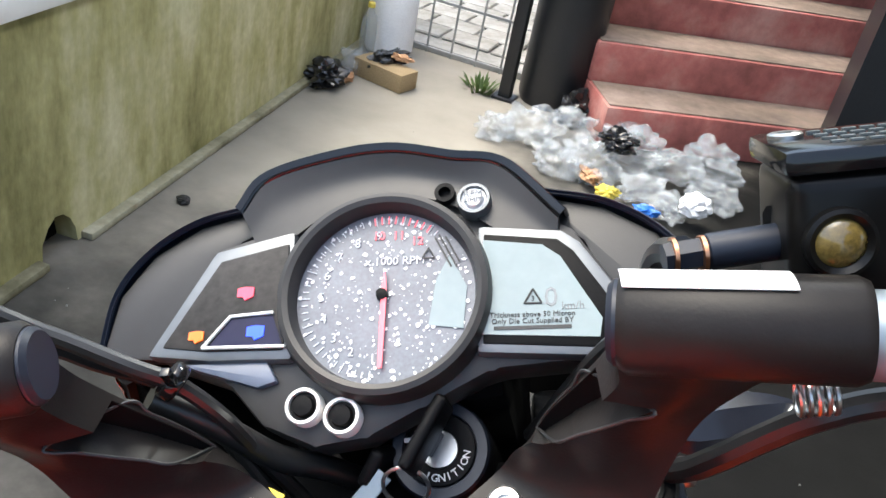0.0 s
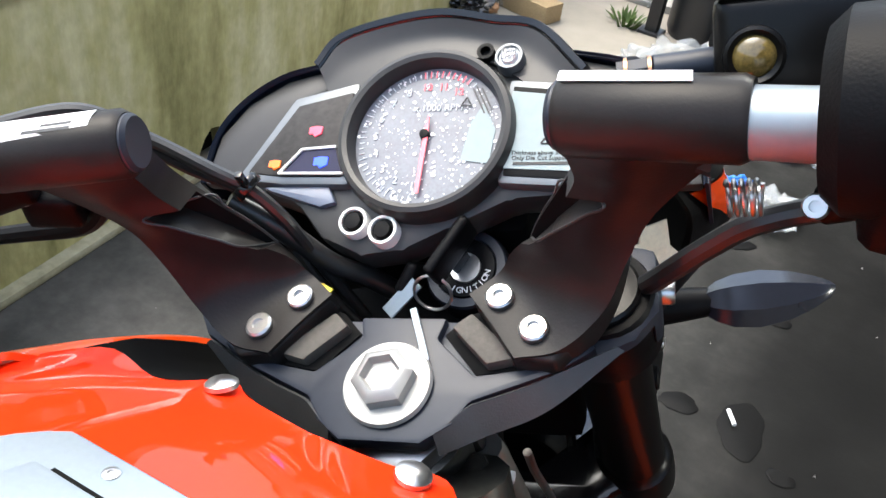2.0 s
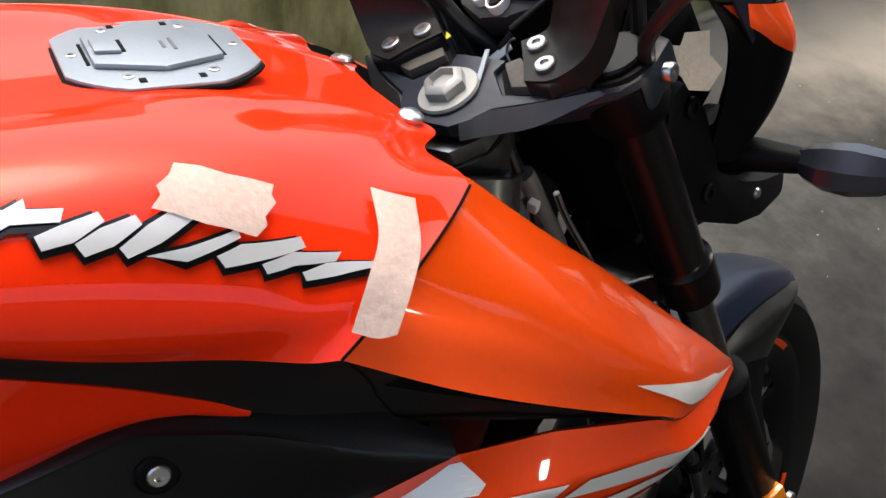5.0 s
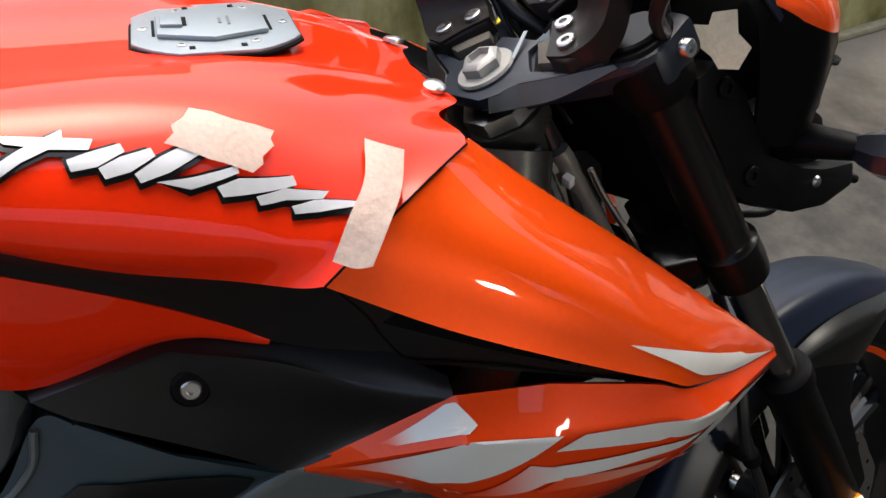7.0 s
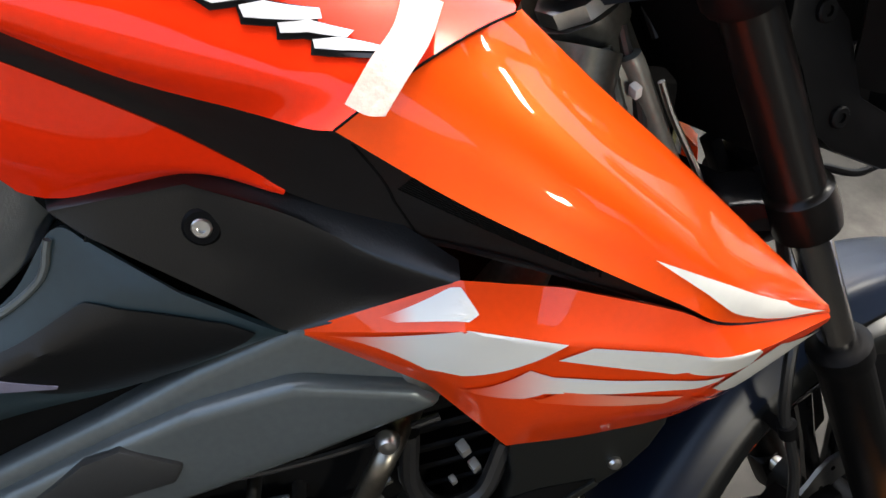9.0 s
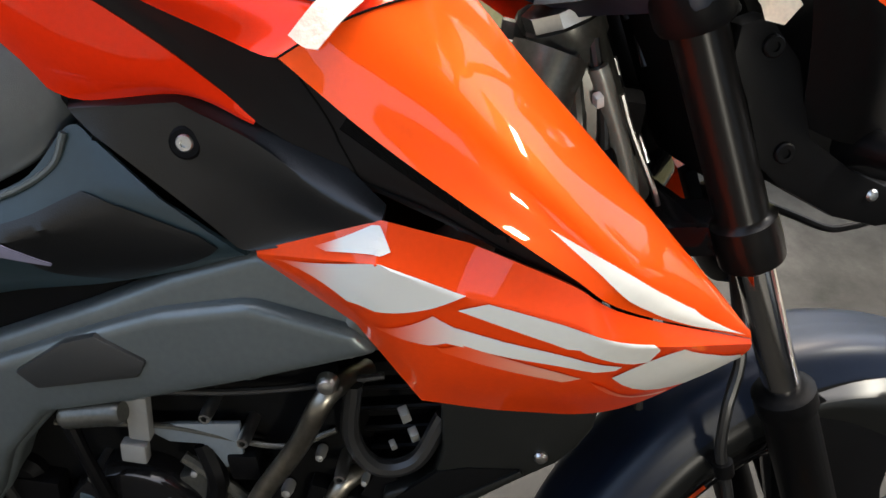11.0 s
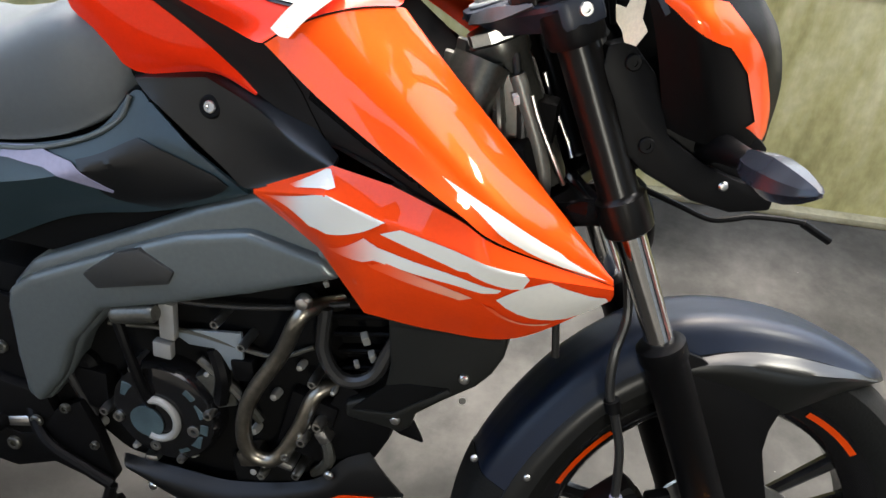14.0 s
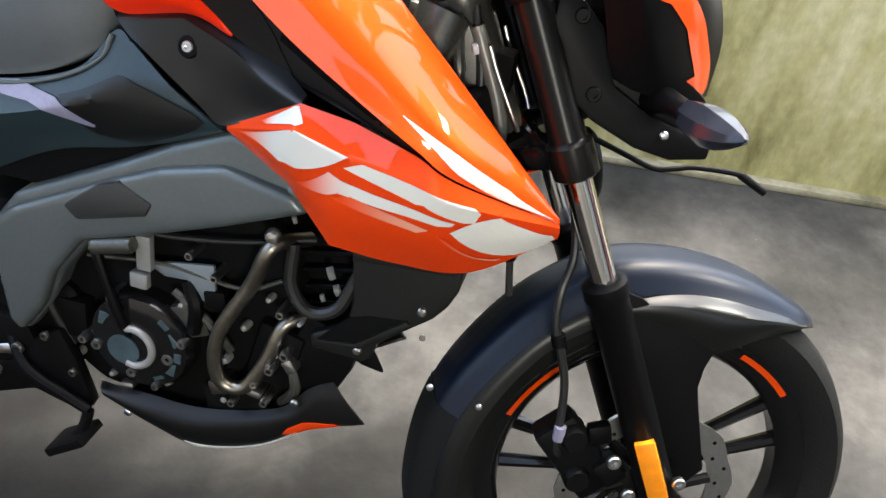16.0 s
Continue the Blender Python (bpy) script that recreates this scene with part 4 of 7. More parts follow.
tube(bm, [(0.122, -.168 + .027 * math.cos(math.radians(a)), .410 + .029 * math.sin(math.radians(a))) for a in range(-110, 111, 20)], 0.0052, 10, 36)
part("cover_ring", bm, PALE, engine)
bm = bmesh.new()
lathe(bm, [(0.0001, 0), (0.022, 0), (0.023, 0.003), (0.0001, 0.004)], facing((0.120, -.182, .402), (1, 0, 0)), 20)
part("cover_badge", bm, FILM, engine, "blue-grey round badge")
for k, deg in enumerate((-58, -30, -6, 22, 48, 150)):
    a = math.radians(deg)
    bm = bmesh.new()
    box(bm, (0.010 + .004 * (k % 3), 0.016 + .005 * (k % 2), 0.002), facing((0.1175, -.164 + .053 * math.cos(a), .413 + .053 * math.sin(a)), (1, 0, 0)) @ pose(0, 0, 0, 0, 0, deg + 20 * (k % 2)), 0.0008, 1)
    part("film_shred", bm, FILM, engine, "shred of bluish protective film")
for y, z, r in ((-.224, .394, .008), (-.101, .433, .007), (-.121, .402, .009), (-.285, .439, .022), (-.244, .397, .007), (-.174, .363, .008), (.039, .459, .007), (-.057, .547, .006), (.0, .40, .006), (-.03, .36, .006), (.02, .43, .007), (-.14, .35, .006), (.015, .375, .006), (-.20, .475, .006), (-.09, .57, .006), (.03, .52, .006)):
    bm = bmesh.new()
    hex_bolt(bm, facing((0.085, y, z), (1, 0, 0)), r, 0.036 if r < .02 else 0.02, r < .02)
    part("engine_bolt", bm, BOLT if r < .02 else MATTE, engine)
bm = bmesh.new()
tube(bm, [(.06, .04, .60), (.118, .017, .615), (.120, -.008, .553), (.122, -.042, .486), (.122, -.053, .435), (.118, -.045, .392), (.112, -.015, .388), (.108, .012, .44), (.100, .028, .49), (.08, .05, .50)], 0.0098, 12)
part("exhaust_header", bm, PIPE, engine, "heat-tinted steel header pipe")
bm = bmesh.new()
hex_bolt(bm, facing((0.118, .017, .630), (1, 0, 0)), 0.0095, 0.012, False)
part("mount_bolt", bm, BOLT, bike)
bm = bmesh.new()
tube(bm, [(.10, .035, .615), (.104, .036, .56), (.104, .06, .527), (.10, .095, .537), (.09, .115, .585)], 0.0085, 10)
part("coolant_hose", bm, HOSE, engine)
for line, r, mat in (([(.10, -.20, .57), (.104, -.10, .585), (.10, -.02, .60), (.09, .06, .62)], .0035, HOSE), ([(.10, -.24, .52), (.105, -.13, .54), (.10, -.03, .53), (.09, .02, .55)], .003, CAST),
                     ([(.10, -.12, .50), (.105, -.07, .47), (.10, -.04, .43)], .006, CAST), ([(.10, -.10, .52), (.110, -.085, .49), (.105, -.09, .45)], .010, MATTE),
                     ([(.09, .03, .45), (.10, .05, .40), (.09, .03, .36)], .008, CAST), ([(.09, -.31, .50), (.105, -.30, .44), (.10, -.27, .37)], .007, HOSE)):
    bm = bmesh.new()
    tube(bm, line, r, 8)
    part("engine_cable", bm, mat, engine)
for y, z, r in ((-.267, .351, .007), (-.214, .334, .005), (-.131, .346, .006), (-.048, .411, .006), (-.023, .472, .006), (.008, .524, .005), (.022, .442, .005), (-.048, .345, .006), (.03, .56, .005), (-.11, .48, .005), (.05, .50, .004), (-.30, .37, .006)):
    bm = bmesh.new()
    hex_bolt(bm, facing((0.088, y, z), (1, 0, 0.1)), r, 0.018, False)
    part("engine_bolt", bm, PALE, engine)
# lumps of the crankcase and small bright fittings
for x, y, z, w, h, turn_, mat in ((.088, -.03, .345, .09, .05, 10, DEEP), (.088, .02, .44, .06, .09, -12, MATTE), (.092, -.27, .415, .05, .06, 0, MATTE), (.09, -.10, .46, .05, .05, 25, CAST), (.10, -.185, .333, .020, .010, 8, BOLT),
                                  (.10, .044, .440, .016, .020, 35, BOLT), (.10, -.002, .381, .022, .012, -10, BOLT), (.10, -.05, .375, .030, .022, 20, PIPE), (.10, -.30, .345, .03, .02, -40, STEEL), (.095, -.06, .505, .03, .03, 10, MATTE)):
    bm = bmesh.new()
    box(bm, (0.03, w, h), pose(x, y, z, turn_, 0, 0), 0.005, 2)
    part("engine_fitting", bm, mat, engine)
bm = bmesh.new()
box(bm, (0.012, 0.02, 0.05), pose(0.112, -.152, .555), 0.003)
box(bm, (0.012, 0.024, 0.022), pose(0.115, -.158, .515), 0.003)
part("cable_bracket", bm, PALE, engine)
bm = bmesh.new()
prism(bm, [(-.155, .535), (-.12, .545), (-.064, .556), (-.060, .505), (-.088, .497), (-.098, .525), (-.13, .522)], 0.100, 0.106, 0, 0.002)
part("engine_plate", bm, SILVER, engine)

# dark block added to fill the shaded gap under the spar
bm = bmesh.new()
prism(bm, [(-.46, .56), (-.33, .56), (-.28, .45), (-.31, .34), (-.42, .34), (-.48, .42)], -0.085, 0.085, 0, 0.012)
part("spar_gap_backing", bm, DEEP, bike)
# dark box added to close the gap between fork and tank
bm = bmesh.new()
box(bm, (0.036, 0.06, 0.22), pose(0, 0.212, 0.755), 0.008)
part("fork_gap_backing", bm, DEEP, bike)
# added to keep the gap behind the fork dark
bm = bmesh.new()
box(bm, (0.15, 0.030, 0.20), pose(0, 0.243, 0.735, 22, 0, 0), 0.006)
part("radiator", bm, DEEP, bike, "black radiator block filling the dark gap behind the front wheel")
bm = bmesh.new()
prism(bm, [(-.44, .52), (-.33, .52), (-.295, .45), (-.275, .42), (-.28, .36), (-.30, .31), (-.36, .285), (-.44, .29)], 0.088, 0.098, 0, 0.006)
heel = part("heel_plate", bm, MATTE, bike, "black foot rest plate")
bm = bmesh.new()
lathe(bm, [(0.010, 0), (0.013, 0.004), (0.013, 0.05), (0.010, 0.055)], along((.104, -.41, .325), (.106, -.33, .350)), 16)
part("brake_cylinder", bm, STEEL, heel)
for y, z, r in ((-.40, .44, .009), (-.33, .42, .007), (-.37, .36, .008)):
    bm = bmesh.new()
    hex_bolt(bm, facing((.098, y, z), (1, 0, 0)), r, .006)
    part("plate_bolt", bm, CAST, heel)
# kick starter
bm = bmesh.new()
tube(bm, [(.112, -.176, .425), (.124, -.184, .455), (.126, -.200, .51), (.122, -.214, .548)], [.010, .007, .006, .007], 10)
kick = part("kick_starter", bm, MATTE, bike, "black folding kick starter with ribbed rubber")
bm = bmesh.new()
lathe(bm, [(0.009, 0)] + [(0.0116 if k % 2 else 0.0111, 0.004 * k + 0.003) for k in range(14)] + [(0.009, 0.060)], facing((0.124, -.216, .553), (0.05, 1, 0.32)), 14)
part("kick_rubber", bm, CAST, kick)

# radiator cowl and belly pan
COWL = [(.108, .640), (.241, .650), (.240, .612), (.230, .587), (.215, .566), (.180, .535), (.152, .508), (.148, .488), (.136, .476), (.126, .478), (.071, .480), (.068, .499), (.104, .520), (.113, .533), (.117, .565)]
for s in (1, -1):
    bm = bmesh.new()
    prism(bm, COWL, 0.06 * s, 0.112 * s, 0, 0.006, 3)
    cowl = part("engine_cowl", bm, COWLBLACK, bike, "dark grey plastic cowl")
    bm = bmesh.new()
    prism(bm, [(.112, .632), (.236, .642), (.235, .634), (.114, .622)], 0.100 * s, 0.1175 * s, 0, 0.002)
    part("cowl_ledge", bm, COWLBLACK, cowl)
    # raised dark patch that paints the shade of a recess
    bm = bmesh.new()
    prism(bm, [(.078, .497), (.126, .503), (.186, .556), (.140, .549), (.116, .540)], 0.108 * s, 0.1135 * s, 0, 0.001)
    part("cowl_recess_shade", bm, DEEP, cowl, "dark patch painting a shaded recess")
    bm = bmesh.new()
    prism(bm, [(.080, .490), (.130, .497), (.190, .552), (.186, .557), (.126, .505), (.078, .497)], 0.108 * s, 0.1165 * s, 0, 0.0015)
    part("cowl_rib", bm, COWLBLACK, cowl)
    bm = bmesh.new()
    prism(bm, [(.060, .515), (.128, .492), (.122, .450), (.104, .409), (.023, .386), (.010, .405), (.032, .450)], 0.05 * s, 0.098 * s, 0, 0.006)
    prism(bm, [(.118, .492), (.150, .492), (.164, .466), (.136, .470), (.120, .478)], 0.100 * s, 0.107 * s, 0, 0.002)
    part("lower_cowl", bm, MATTE, cowl, "black lower cowl plate")
    for y, z in ((.130, .4955), (.2015, .5743)):
        bm = bmesh.new()
        hex_bolt(bm, facing((0.112 * s, y, z), (s, 0, 0)), 0.006, 0.006, False)
        part("cowl_bolt", bm, BOLT, cowl)
PAN = patch([
    [(.100, -.232, .316), (.108, -.150, .324), (.108, -.070, .328), (.106, .030, .362), (.102, .070, .406), (.098, .100, .424)],
    [(.118, -.222, .312), (.126, -.150, .306), (.126, -.070, .308), (.118, .040, .350), (.110, .085, .392), (.104, .118, .405)],
    [(.106, -.215, .298), (.114, -.130, .274), (.114, -.075, .262), (.112, .010, .294), (.108, .075, .342), (.103, .146, .374)],
    [(.060, -.195, .300), (.060, -.120, .284), (.060, -.070, .266), (.060, .010, .290), (.070, .075, .338), (.100, .148, .373)],
], 41, 16)
for s in (False, True):
    bm = bmesh.new()
    shell(bm, PAN, 0.004, s)
    pan = part("belly_pan", bm, PANBLACK, bike, "gloss black belly pan with white and red stripe")
    bm = bmesh.new()
    decal(bm, PAN, [(.34, .54), (.53, .60), (.74, .60)], [(.40, .60), (.53, .74), (.76, .66)], 0.0015, s)
    part("pan_stripe", bm, WHITE_DECAL, pan)
    bm = bmesh.new()
    decal(bm, PAN, [(.66, .46), (.75, .50), (.90, .62)], [(.66, .52), (.76, .64), (.92, .68)], 0.0015, s)
    part("pan_stripe", bm, FAIRING, pan, "orange stripe")
    for y, z, x in ((-.184, .287, .114), (.055, .385, .112)):
        bm = bmesh.new()
        hex_bolt(bm, facing((x * (-1 if s else 1), y, z), (-1 if s else 1, 0, -0.1)), 0.006, 0.005, False)
        part("pan_bolt", bm, BOLT, pan)

# brake pedal, foot peg, rear end
bm = bmesh.new()
tube(bm, [(.10, -.37, .37), (.128, -.33, .33), (.13, -.27, .30), (.13, -.235, .285)], 0.008, 10)
box(bm, (0.05, 0.07, 0.014), pose(0.14, -.255, .235, 35, 0, 0), 0.004)
tube(bm, [(.13, -.235, .285), (.135, -.24, .26), (.14, -.25, .24)], 0.008, 8)
part("brake_pedal", bm, MATTE, bike)
bm = bmesh.new()
prism(bm, [(-.42, .40), (-.33, .39), (-.31, .34), (-.36, .27), (-.44, .30)], 0.095, 0.115, 0, 0.006)
rod(bm, (.10, -.40, .33), (.20, -.41, .335), 0.011)
prism(bm, [(-.44, .33), (-.377, .316), (-.349, .325), (-.318, .374), (-.28, .40), (-.258, .354), (-.236, .285), (-.25, .262), (-.327, .282), (-.388, .255), (-.44, .26)], 0.100, 0.118, 0, 0.005)
peg = part("foot_peg", bm, MATTE, bike)
for y, z, r in ((-.300, .385, .007), (-.345, .350, .009), (-.262, .335, .006), (-.385, .300, .010)):
    bm = bmesh.new()
    hex_bolt(bm, facing((.118, y, z), (1, 0, 0)), r, .006)
    part("peg_bolt", bm, CAST, peg)
bm = bmesh.new()
prism(bm, [(-.35, .52), (-.28, .44), (-.30, .36), (-.42, .34), (-.84, .30), (-.84, .34), (-.45, .45)], -0.07, 0.07, 0, 0.01)
part("swing_arm", bm, MATTE, bike)
bm = bmesh.new()
prism(bm, [(-.36, .735), (-.36, .61), (-.55, .66), (-.85, .78), (-1.0, .90), (-.95, .92), (-.82, .83), (-.62, .77)], -0.09, 0.09, 0, 0.012)
part("tail_fairing", bm, TEAL, bike)
bm = bmesh.new()
tube(bm, [(-.10, -.20, .32), (-.17, -.17, .18), (-.245, -.16, .037)], 0.009)
part("side_stand", bm, MATTE, bike)


def wheel(name, m, radius, rim_r, tyre_w, stripe=True):
    """A cast wheel whose axle is the local x; its tyre, rim, spokes and disc are pieces of it."""
    turn = m @ pose(0, 0, 0, 0, 90, 0)
    bm = bmesh.new()
    w = tyre_w / 2
    lathe(bm, [(rim_r, -w * .72), (rim_r + .018, -w * .95), (radius - .022, -w), (radius - .008, -w * .72), (radius, -w * .25), (radius, w * .25), (radius - .008, w * .72), (radius - .022, w), (rim_r + .018, w * .95), (rim_r, w * .72), (rim_r, -w * .72)], pose(0, 0, 0), 72, False)
    tyre = part("tyre", bm, RUBBER, bike, m=turn)
    bm = bmesh.new()
    r = rim_r
    lathe(bm, [(r, -w * .74), (r + .004, -w * .74), (r + .004, -w * .5), (r - .022, -w * .3), (r - .022, w * .3), (r + .004, w * .5), (r + .004, w * .74), (r - .004, w * .76), (r - .020, w * .62), (r - .032, w * .3), (r - .032, -w * .3), (r - .020, -w * .62), (r, -w * .74)], pose(0, 0, 0), 72, False)
    rim = part("rim", bm, GLOSS, bike, "black cast rim with orange stripes", m=turn)
    if stripe:
        for s in (1, -1):
            for a0 in (8, 98, 188, 278):
                bm = bmesh.new()
                k = 12
                a = [math.radians(a0 + 9 + 24 * i / k) for i in range(k + 1)]
                vs = [((r - .0045) * math.cos(t), (r - .0045) * math.sin(t), s * (w * .76 + .001)) for t in a] + [((r - .0125) * math.cos(t), (r - .0125) * math.sin(t), s * (w * .69 + .0015)) for t in a]
                put_mesh(bm, vs, [(i, i + 1, k + 2 + i, k + 1 + i) for i in range(k)])
                part("rim_stripe", bm, ORANGE, rim)
    for i in range(5):
        bm = bmesh.new()
        a = math.radians(72 * i + 20)
        for d in (-0.16, 0.16):
            p = (0.03 * math.cos(a + d * 2), 0.03 * math.sin(a + d * 2), 0)
            q = ((r - .028) * math.cos(a + d), (r - .028) * math.sin(a + d), 0)
            tube(bm, [p, ((p[0] + q[0]) / 2, (p[1] + q[1]) / 2, 0), q], [.012, .008, .011], 8)
        part("spoke", bm, GLOSS, rim)
    bm = bmesh.new()
    lathe(bm, [(0.02, -0.05), (0.036, -0.045), (0.036, 0.045), (0.02, 0.05)], pose(0, 0, 0), 24)
    part("hub", bm, MATTE, rim)
    return tyre, rim


WC = STEER @ pose(0, 0.048, -0.717)
tyre_f, rim_f = wheel("front_wheel", WC, 0.2905, 0.227, 0.088)
wheel("rear_wheel", pose(0, -0.84, 0.308), 0.304, 0.228, 0.11, False)

# disc, caliper, fork
turn = WC @ pose(0, 0, 0, 0, 90, 0)
bm = bmesh.new()
k = 40
for r0, r1, wave in ((0.088, 0.120, 0.003),):
    vs = []
    for h in (0.040, 0.045):
        vs += [((r1 + wave * math.cos(10 * 2 * math.pi * i / k)) * math.cos(2 * math.pi * i / k), (r1 + wave * math.cos(10 * 2 * math.pi * i / k)) * math.sin(2 * math.pi * i / k), h) for i in range(k)]
        vs += [(r0 * math.cos(2 * math.pi * i / k), r0 * math.sin(2 * math.pi * i / k), h) for i in range(k)]
    fs = []
    for i in range(k):
        j = (i + 1) % k
        fs += [(i, j, k + j, k + i), (2 * k + i, 3 * k + i, 3 * k + j, 2 * k + j), (i, 2 * k + i, 2 * k + j, j), (k + i, k + j, 3 * k + j, 3 * k + i)]
    put_mesh(bm, vs, fs)
disc = part("brake_disc", bm, DISC, bike, "perforated steel brake disc", m=turn)
bm = bmesh.new()
for i in range(30):
    a = 2 * math.pi * i / 30
    rr = 0.098 + 0.012 * (i % 2)
    rod(bm, (rr * math.cos(a), rr * math.sin(a), 0.0448), (rr * math.cos(a), rr * math.sin(a), 0.0455), 0.0028, n=8)
part("disc_perforation", bm, DEEP, disc)
for i in range(6):
    bm = bmesh.new()
    a = 2 * math.pi * i / 6
    tube(bm, [(0.03 * math.cos(a), 0.03 * math.sin(a), 0.04), (0.09 * math.cos(a + .3), 0.09 * math.sin(a + .3), 0.0425)], 0.007, 8)
    part("carrier_arm", bm, MATTE, disc)
bm = bmesh.new()
box(bm, (0.040, 0.060, 0.120), STEER @ pose(0.066, -0.030, -0.612, 16, 0, 0), 0.012)
for y, z in ((-0.026, -0.575), (-0.038, -0.635)):
    lathe(bm, [(0.0001, 0.014), (0.014, 0.014), (0.017, 0.010), (0.018, -0.02)], STEER @ facing((0.084, y, z), (1, 0, 0)), 18)
box(bm, (0.024, 0.034, 0.040), STEER @ pose(0.082, 0.004, -0.640, 16, 0, 0), 0.008)
box(bm, (0.018, 0.030, 0.028), STEER @ pose(0.080, 0.006, -0.585, -10, 0, 0), 0.006)
caliper = part("brake_caliper", bm, MATTE, bike)
for y, z in ((0.010, -0.607), (0.016, -0.662), (0.080, -0.668)):
    bm = bmesh.new()
    hex_bolt(bm, STEER @ facing((0.112, y, z), (1, 0, 0)), 0.009, 0.007)
    part("caliper_bolt", bm, BOLT, caliper)

FX, FY = 0.095, 0.055
for s in (1, -1):
    x = FX * s
    bm = bmesh.new()
    lathe(bm, [(0.0215, -0.245), (0.0255, -0.242), (0.0262, -0.225), (0.0255, -0.206), (0.0215, -0.203), (0.0205, -0.20), (0.0205, -0.0015), (0.0190, 0.0), (0.0060, 0.0)], pose(x, FY, 0), 24)
    leg = part("fork_leg", bm, FORKBLACK, bike, "black and chrome telescopic fork leg", m=STEER)
    bm = bmesh.new()
    rod(bm, (x, FY, -0.40), (x, FY, -0.22), 0.0155, n=24)
    part("chrome_tube", bm, CHROME, leg)
    bm = bmesh.new()
    lathe(bm, [(0.020, -0.78), (0.0235, -0.77), (0.0235, -0.40), (0.0265, -0.395), (0.0265, -0.378), (0.022, -0.374), (0.016, -0.373)], pose(x, FY, 0), 24)
    box(bm, (0.035, 0.03, 0.06), pose(x * 0.9, FY - 0.01, -0.735), 0.008)
    part("lower_leg", bm, MATTE, leg)
    bm = bmesh.new()
    box(bm, (0.012, 0.026, 0.092), pose(x + 0.024 * s, FY - 0.004, -0.633, 0, 0, -15 * s), 0.005)
    part("reflector", bm, AMBER, leg, "amber side reflector")
bm = bmesh.new()
rod(bm, (-0.12, 0.048, -0.717), (0.12, 0.048, -0.717), 0.010)
part("axle", bm, BOLT, bike, m=STEER)
# lower clamp, steering head
bm = bmesh.new()
prism(bm, [(-.104, .04), (-.104, .074), (-.07, .078), (-.03, .04), (.03, .04), (.07, .078), (.104, .074), (.104, .04), (.08, .025), (.03, -.03), (-.03, -.03), (-.08, .025)], -0.235, -0.205, 2, 0.006)
part("lower_clamp", bm, GLOSS, bike, m=STEER)
bm = bmesh.new()
lathe(bm, [(0.026, -0.20), (0.028, -0.19), (0.028, -0.06), (0.031, -0.055), (0.031, -0.04), (0.024, -0.038)], pose(0, 0.15, 0.951, 26, 0, 0), 28)
head = part("steering_head", bm, CAST, bike)
bm = bmesh.new()
lathe(bm, [(0.030, -0.038), (0.030, -0.026), (0.024, -0.024)], pose(0, 0.15, 0.951, 26, 0, 0), 8)
part("head_nut", bm, STEEL, head)
bm = bmesh.new()
box(bm, (0.006, 0.012, 0.010), pose(0.026, 0.165, 0.894), 0.002)
part("paint_mark", bm, YELLOW, head)
for s in (1, -1):
    bm = bmesh.new()
    tube(bm, [(.03 * s, .16, .90), (.06 * s, .14, .82), (.09 * s, .10, .74), (.10 * s, .04, .68)], [.03, .03, .028, .026], 12)
    part("head_tube_brace", bm, CAST, bike)
    bm = bmesh.new()
    prism(bm, [(.12, .905), (.185, .895), (.203, .875), (.238, .80), (.235, .74), (.17, .74), (.12, .84)], .022 * s, .034 * s, 0, .004)
    gusset = part("frame_gusset", bm, FRAMEGREY, bike, "satin grey-green frame gusset")
    bm = bmesh.new()
    tube(bm, [(.030 * s, .196, .892), (.031 * s, .205, .874), (.032 * s, .238, .797), (.034 * s, .246, .72)], .0085, 12)
    part("down_tube", bm, FRAMEGREY, gusset)
    bm = bmesh.new()
    tube(bm, [(.044 * s, .216, .878), (.044 * s, .228, .852), (.044 * s, .253, .808), (.040 * s, .262, .79)], .0026, 8)
    part("thin_cable", bm, STEEL, gusset)

# hoses and small fittings behind the steering head, and pale stand-ins for bright gaps
for line, r, mat in (([(.035, .175, .90), (.055, .19, .84), (.05, .20, .76), (.06, .18, .66)], .0065, CAST), ([(.05, .165, .88), (.075, .18, .82), (.07, .195, .74), (.05, .20, .66)], .0045, HOSE),
                     ([(.02, .19, .91), (.035, .21, .84), (.04, .22, .74)], .005, HOSE), ([(.06, .15, .86), (.082, .165, .80), (.085, .18, .72), (.07, .19, .64)], .0035, STEEL)):
    bm = bmesh.new()
    tube(bm, line, r, 10)
    part("frame_hose", bm, mat, head)
# the PALE boxes stand in for bright floor showing through gaps
for x, y, z, w, mat in ((.045, .185, .855, .016, CAST), (.06, .20, .79, .012, BOLT), (.05, .21, .81, .009, BOLT), (.07, .19, .75, .010, GLOSS), (.04, .20, .87, .008, LABEL), (.088, .080, .578, .011, PALE), (.088, .090, .556, .010, PALE), (.088, .072, .540, .007, PALE), (.090, .030, .640, .007, PALE)):
    bm = bmesh.new()
    box(bm, (w, w * .8, w * 1.3), pose(x, y, z, 20, 15, 30), w * .15, 2)
    part("fitting_and_gap_bit", bm, mat, head)
# dark block added to fill the shade between the fork legs
bm = bmesh.new()
box(bm, (0.13, 0.03, 0.15), pose(0, 0.075, -0.125), 0.01)
part("fork_leg_backing", bm, DEEP, bike, m=STEER)
bm = bmesh.new()
lathe(bm, [(0.0001, 0.022), (0.018, 0.022), (0.022, 0.018), (0.040, 0.016), (0.046, 0.010), (0.048, 0.0), (0.044, -0.012), (0.026, -0.020), (0.0001, -0.024)], facing((-0.005, 0.078, -0.272), (0, 1, -0.25)), 32)
box(bm, (0.016, 0.012, 0.07), pose(-0.005, 0.062, -0.235), 0.003)
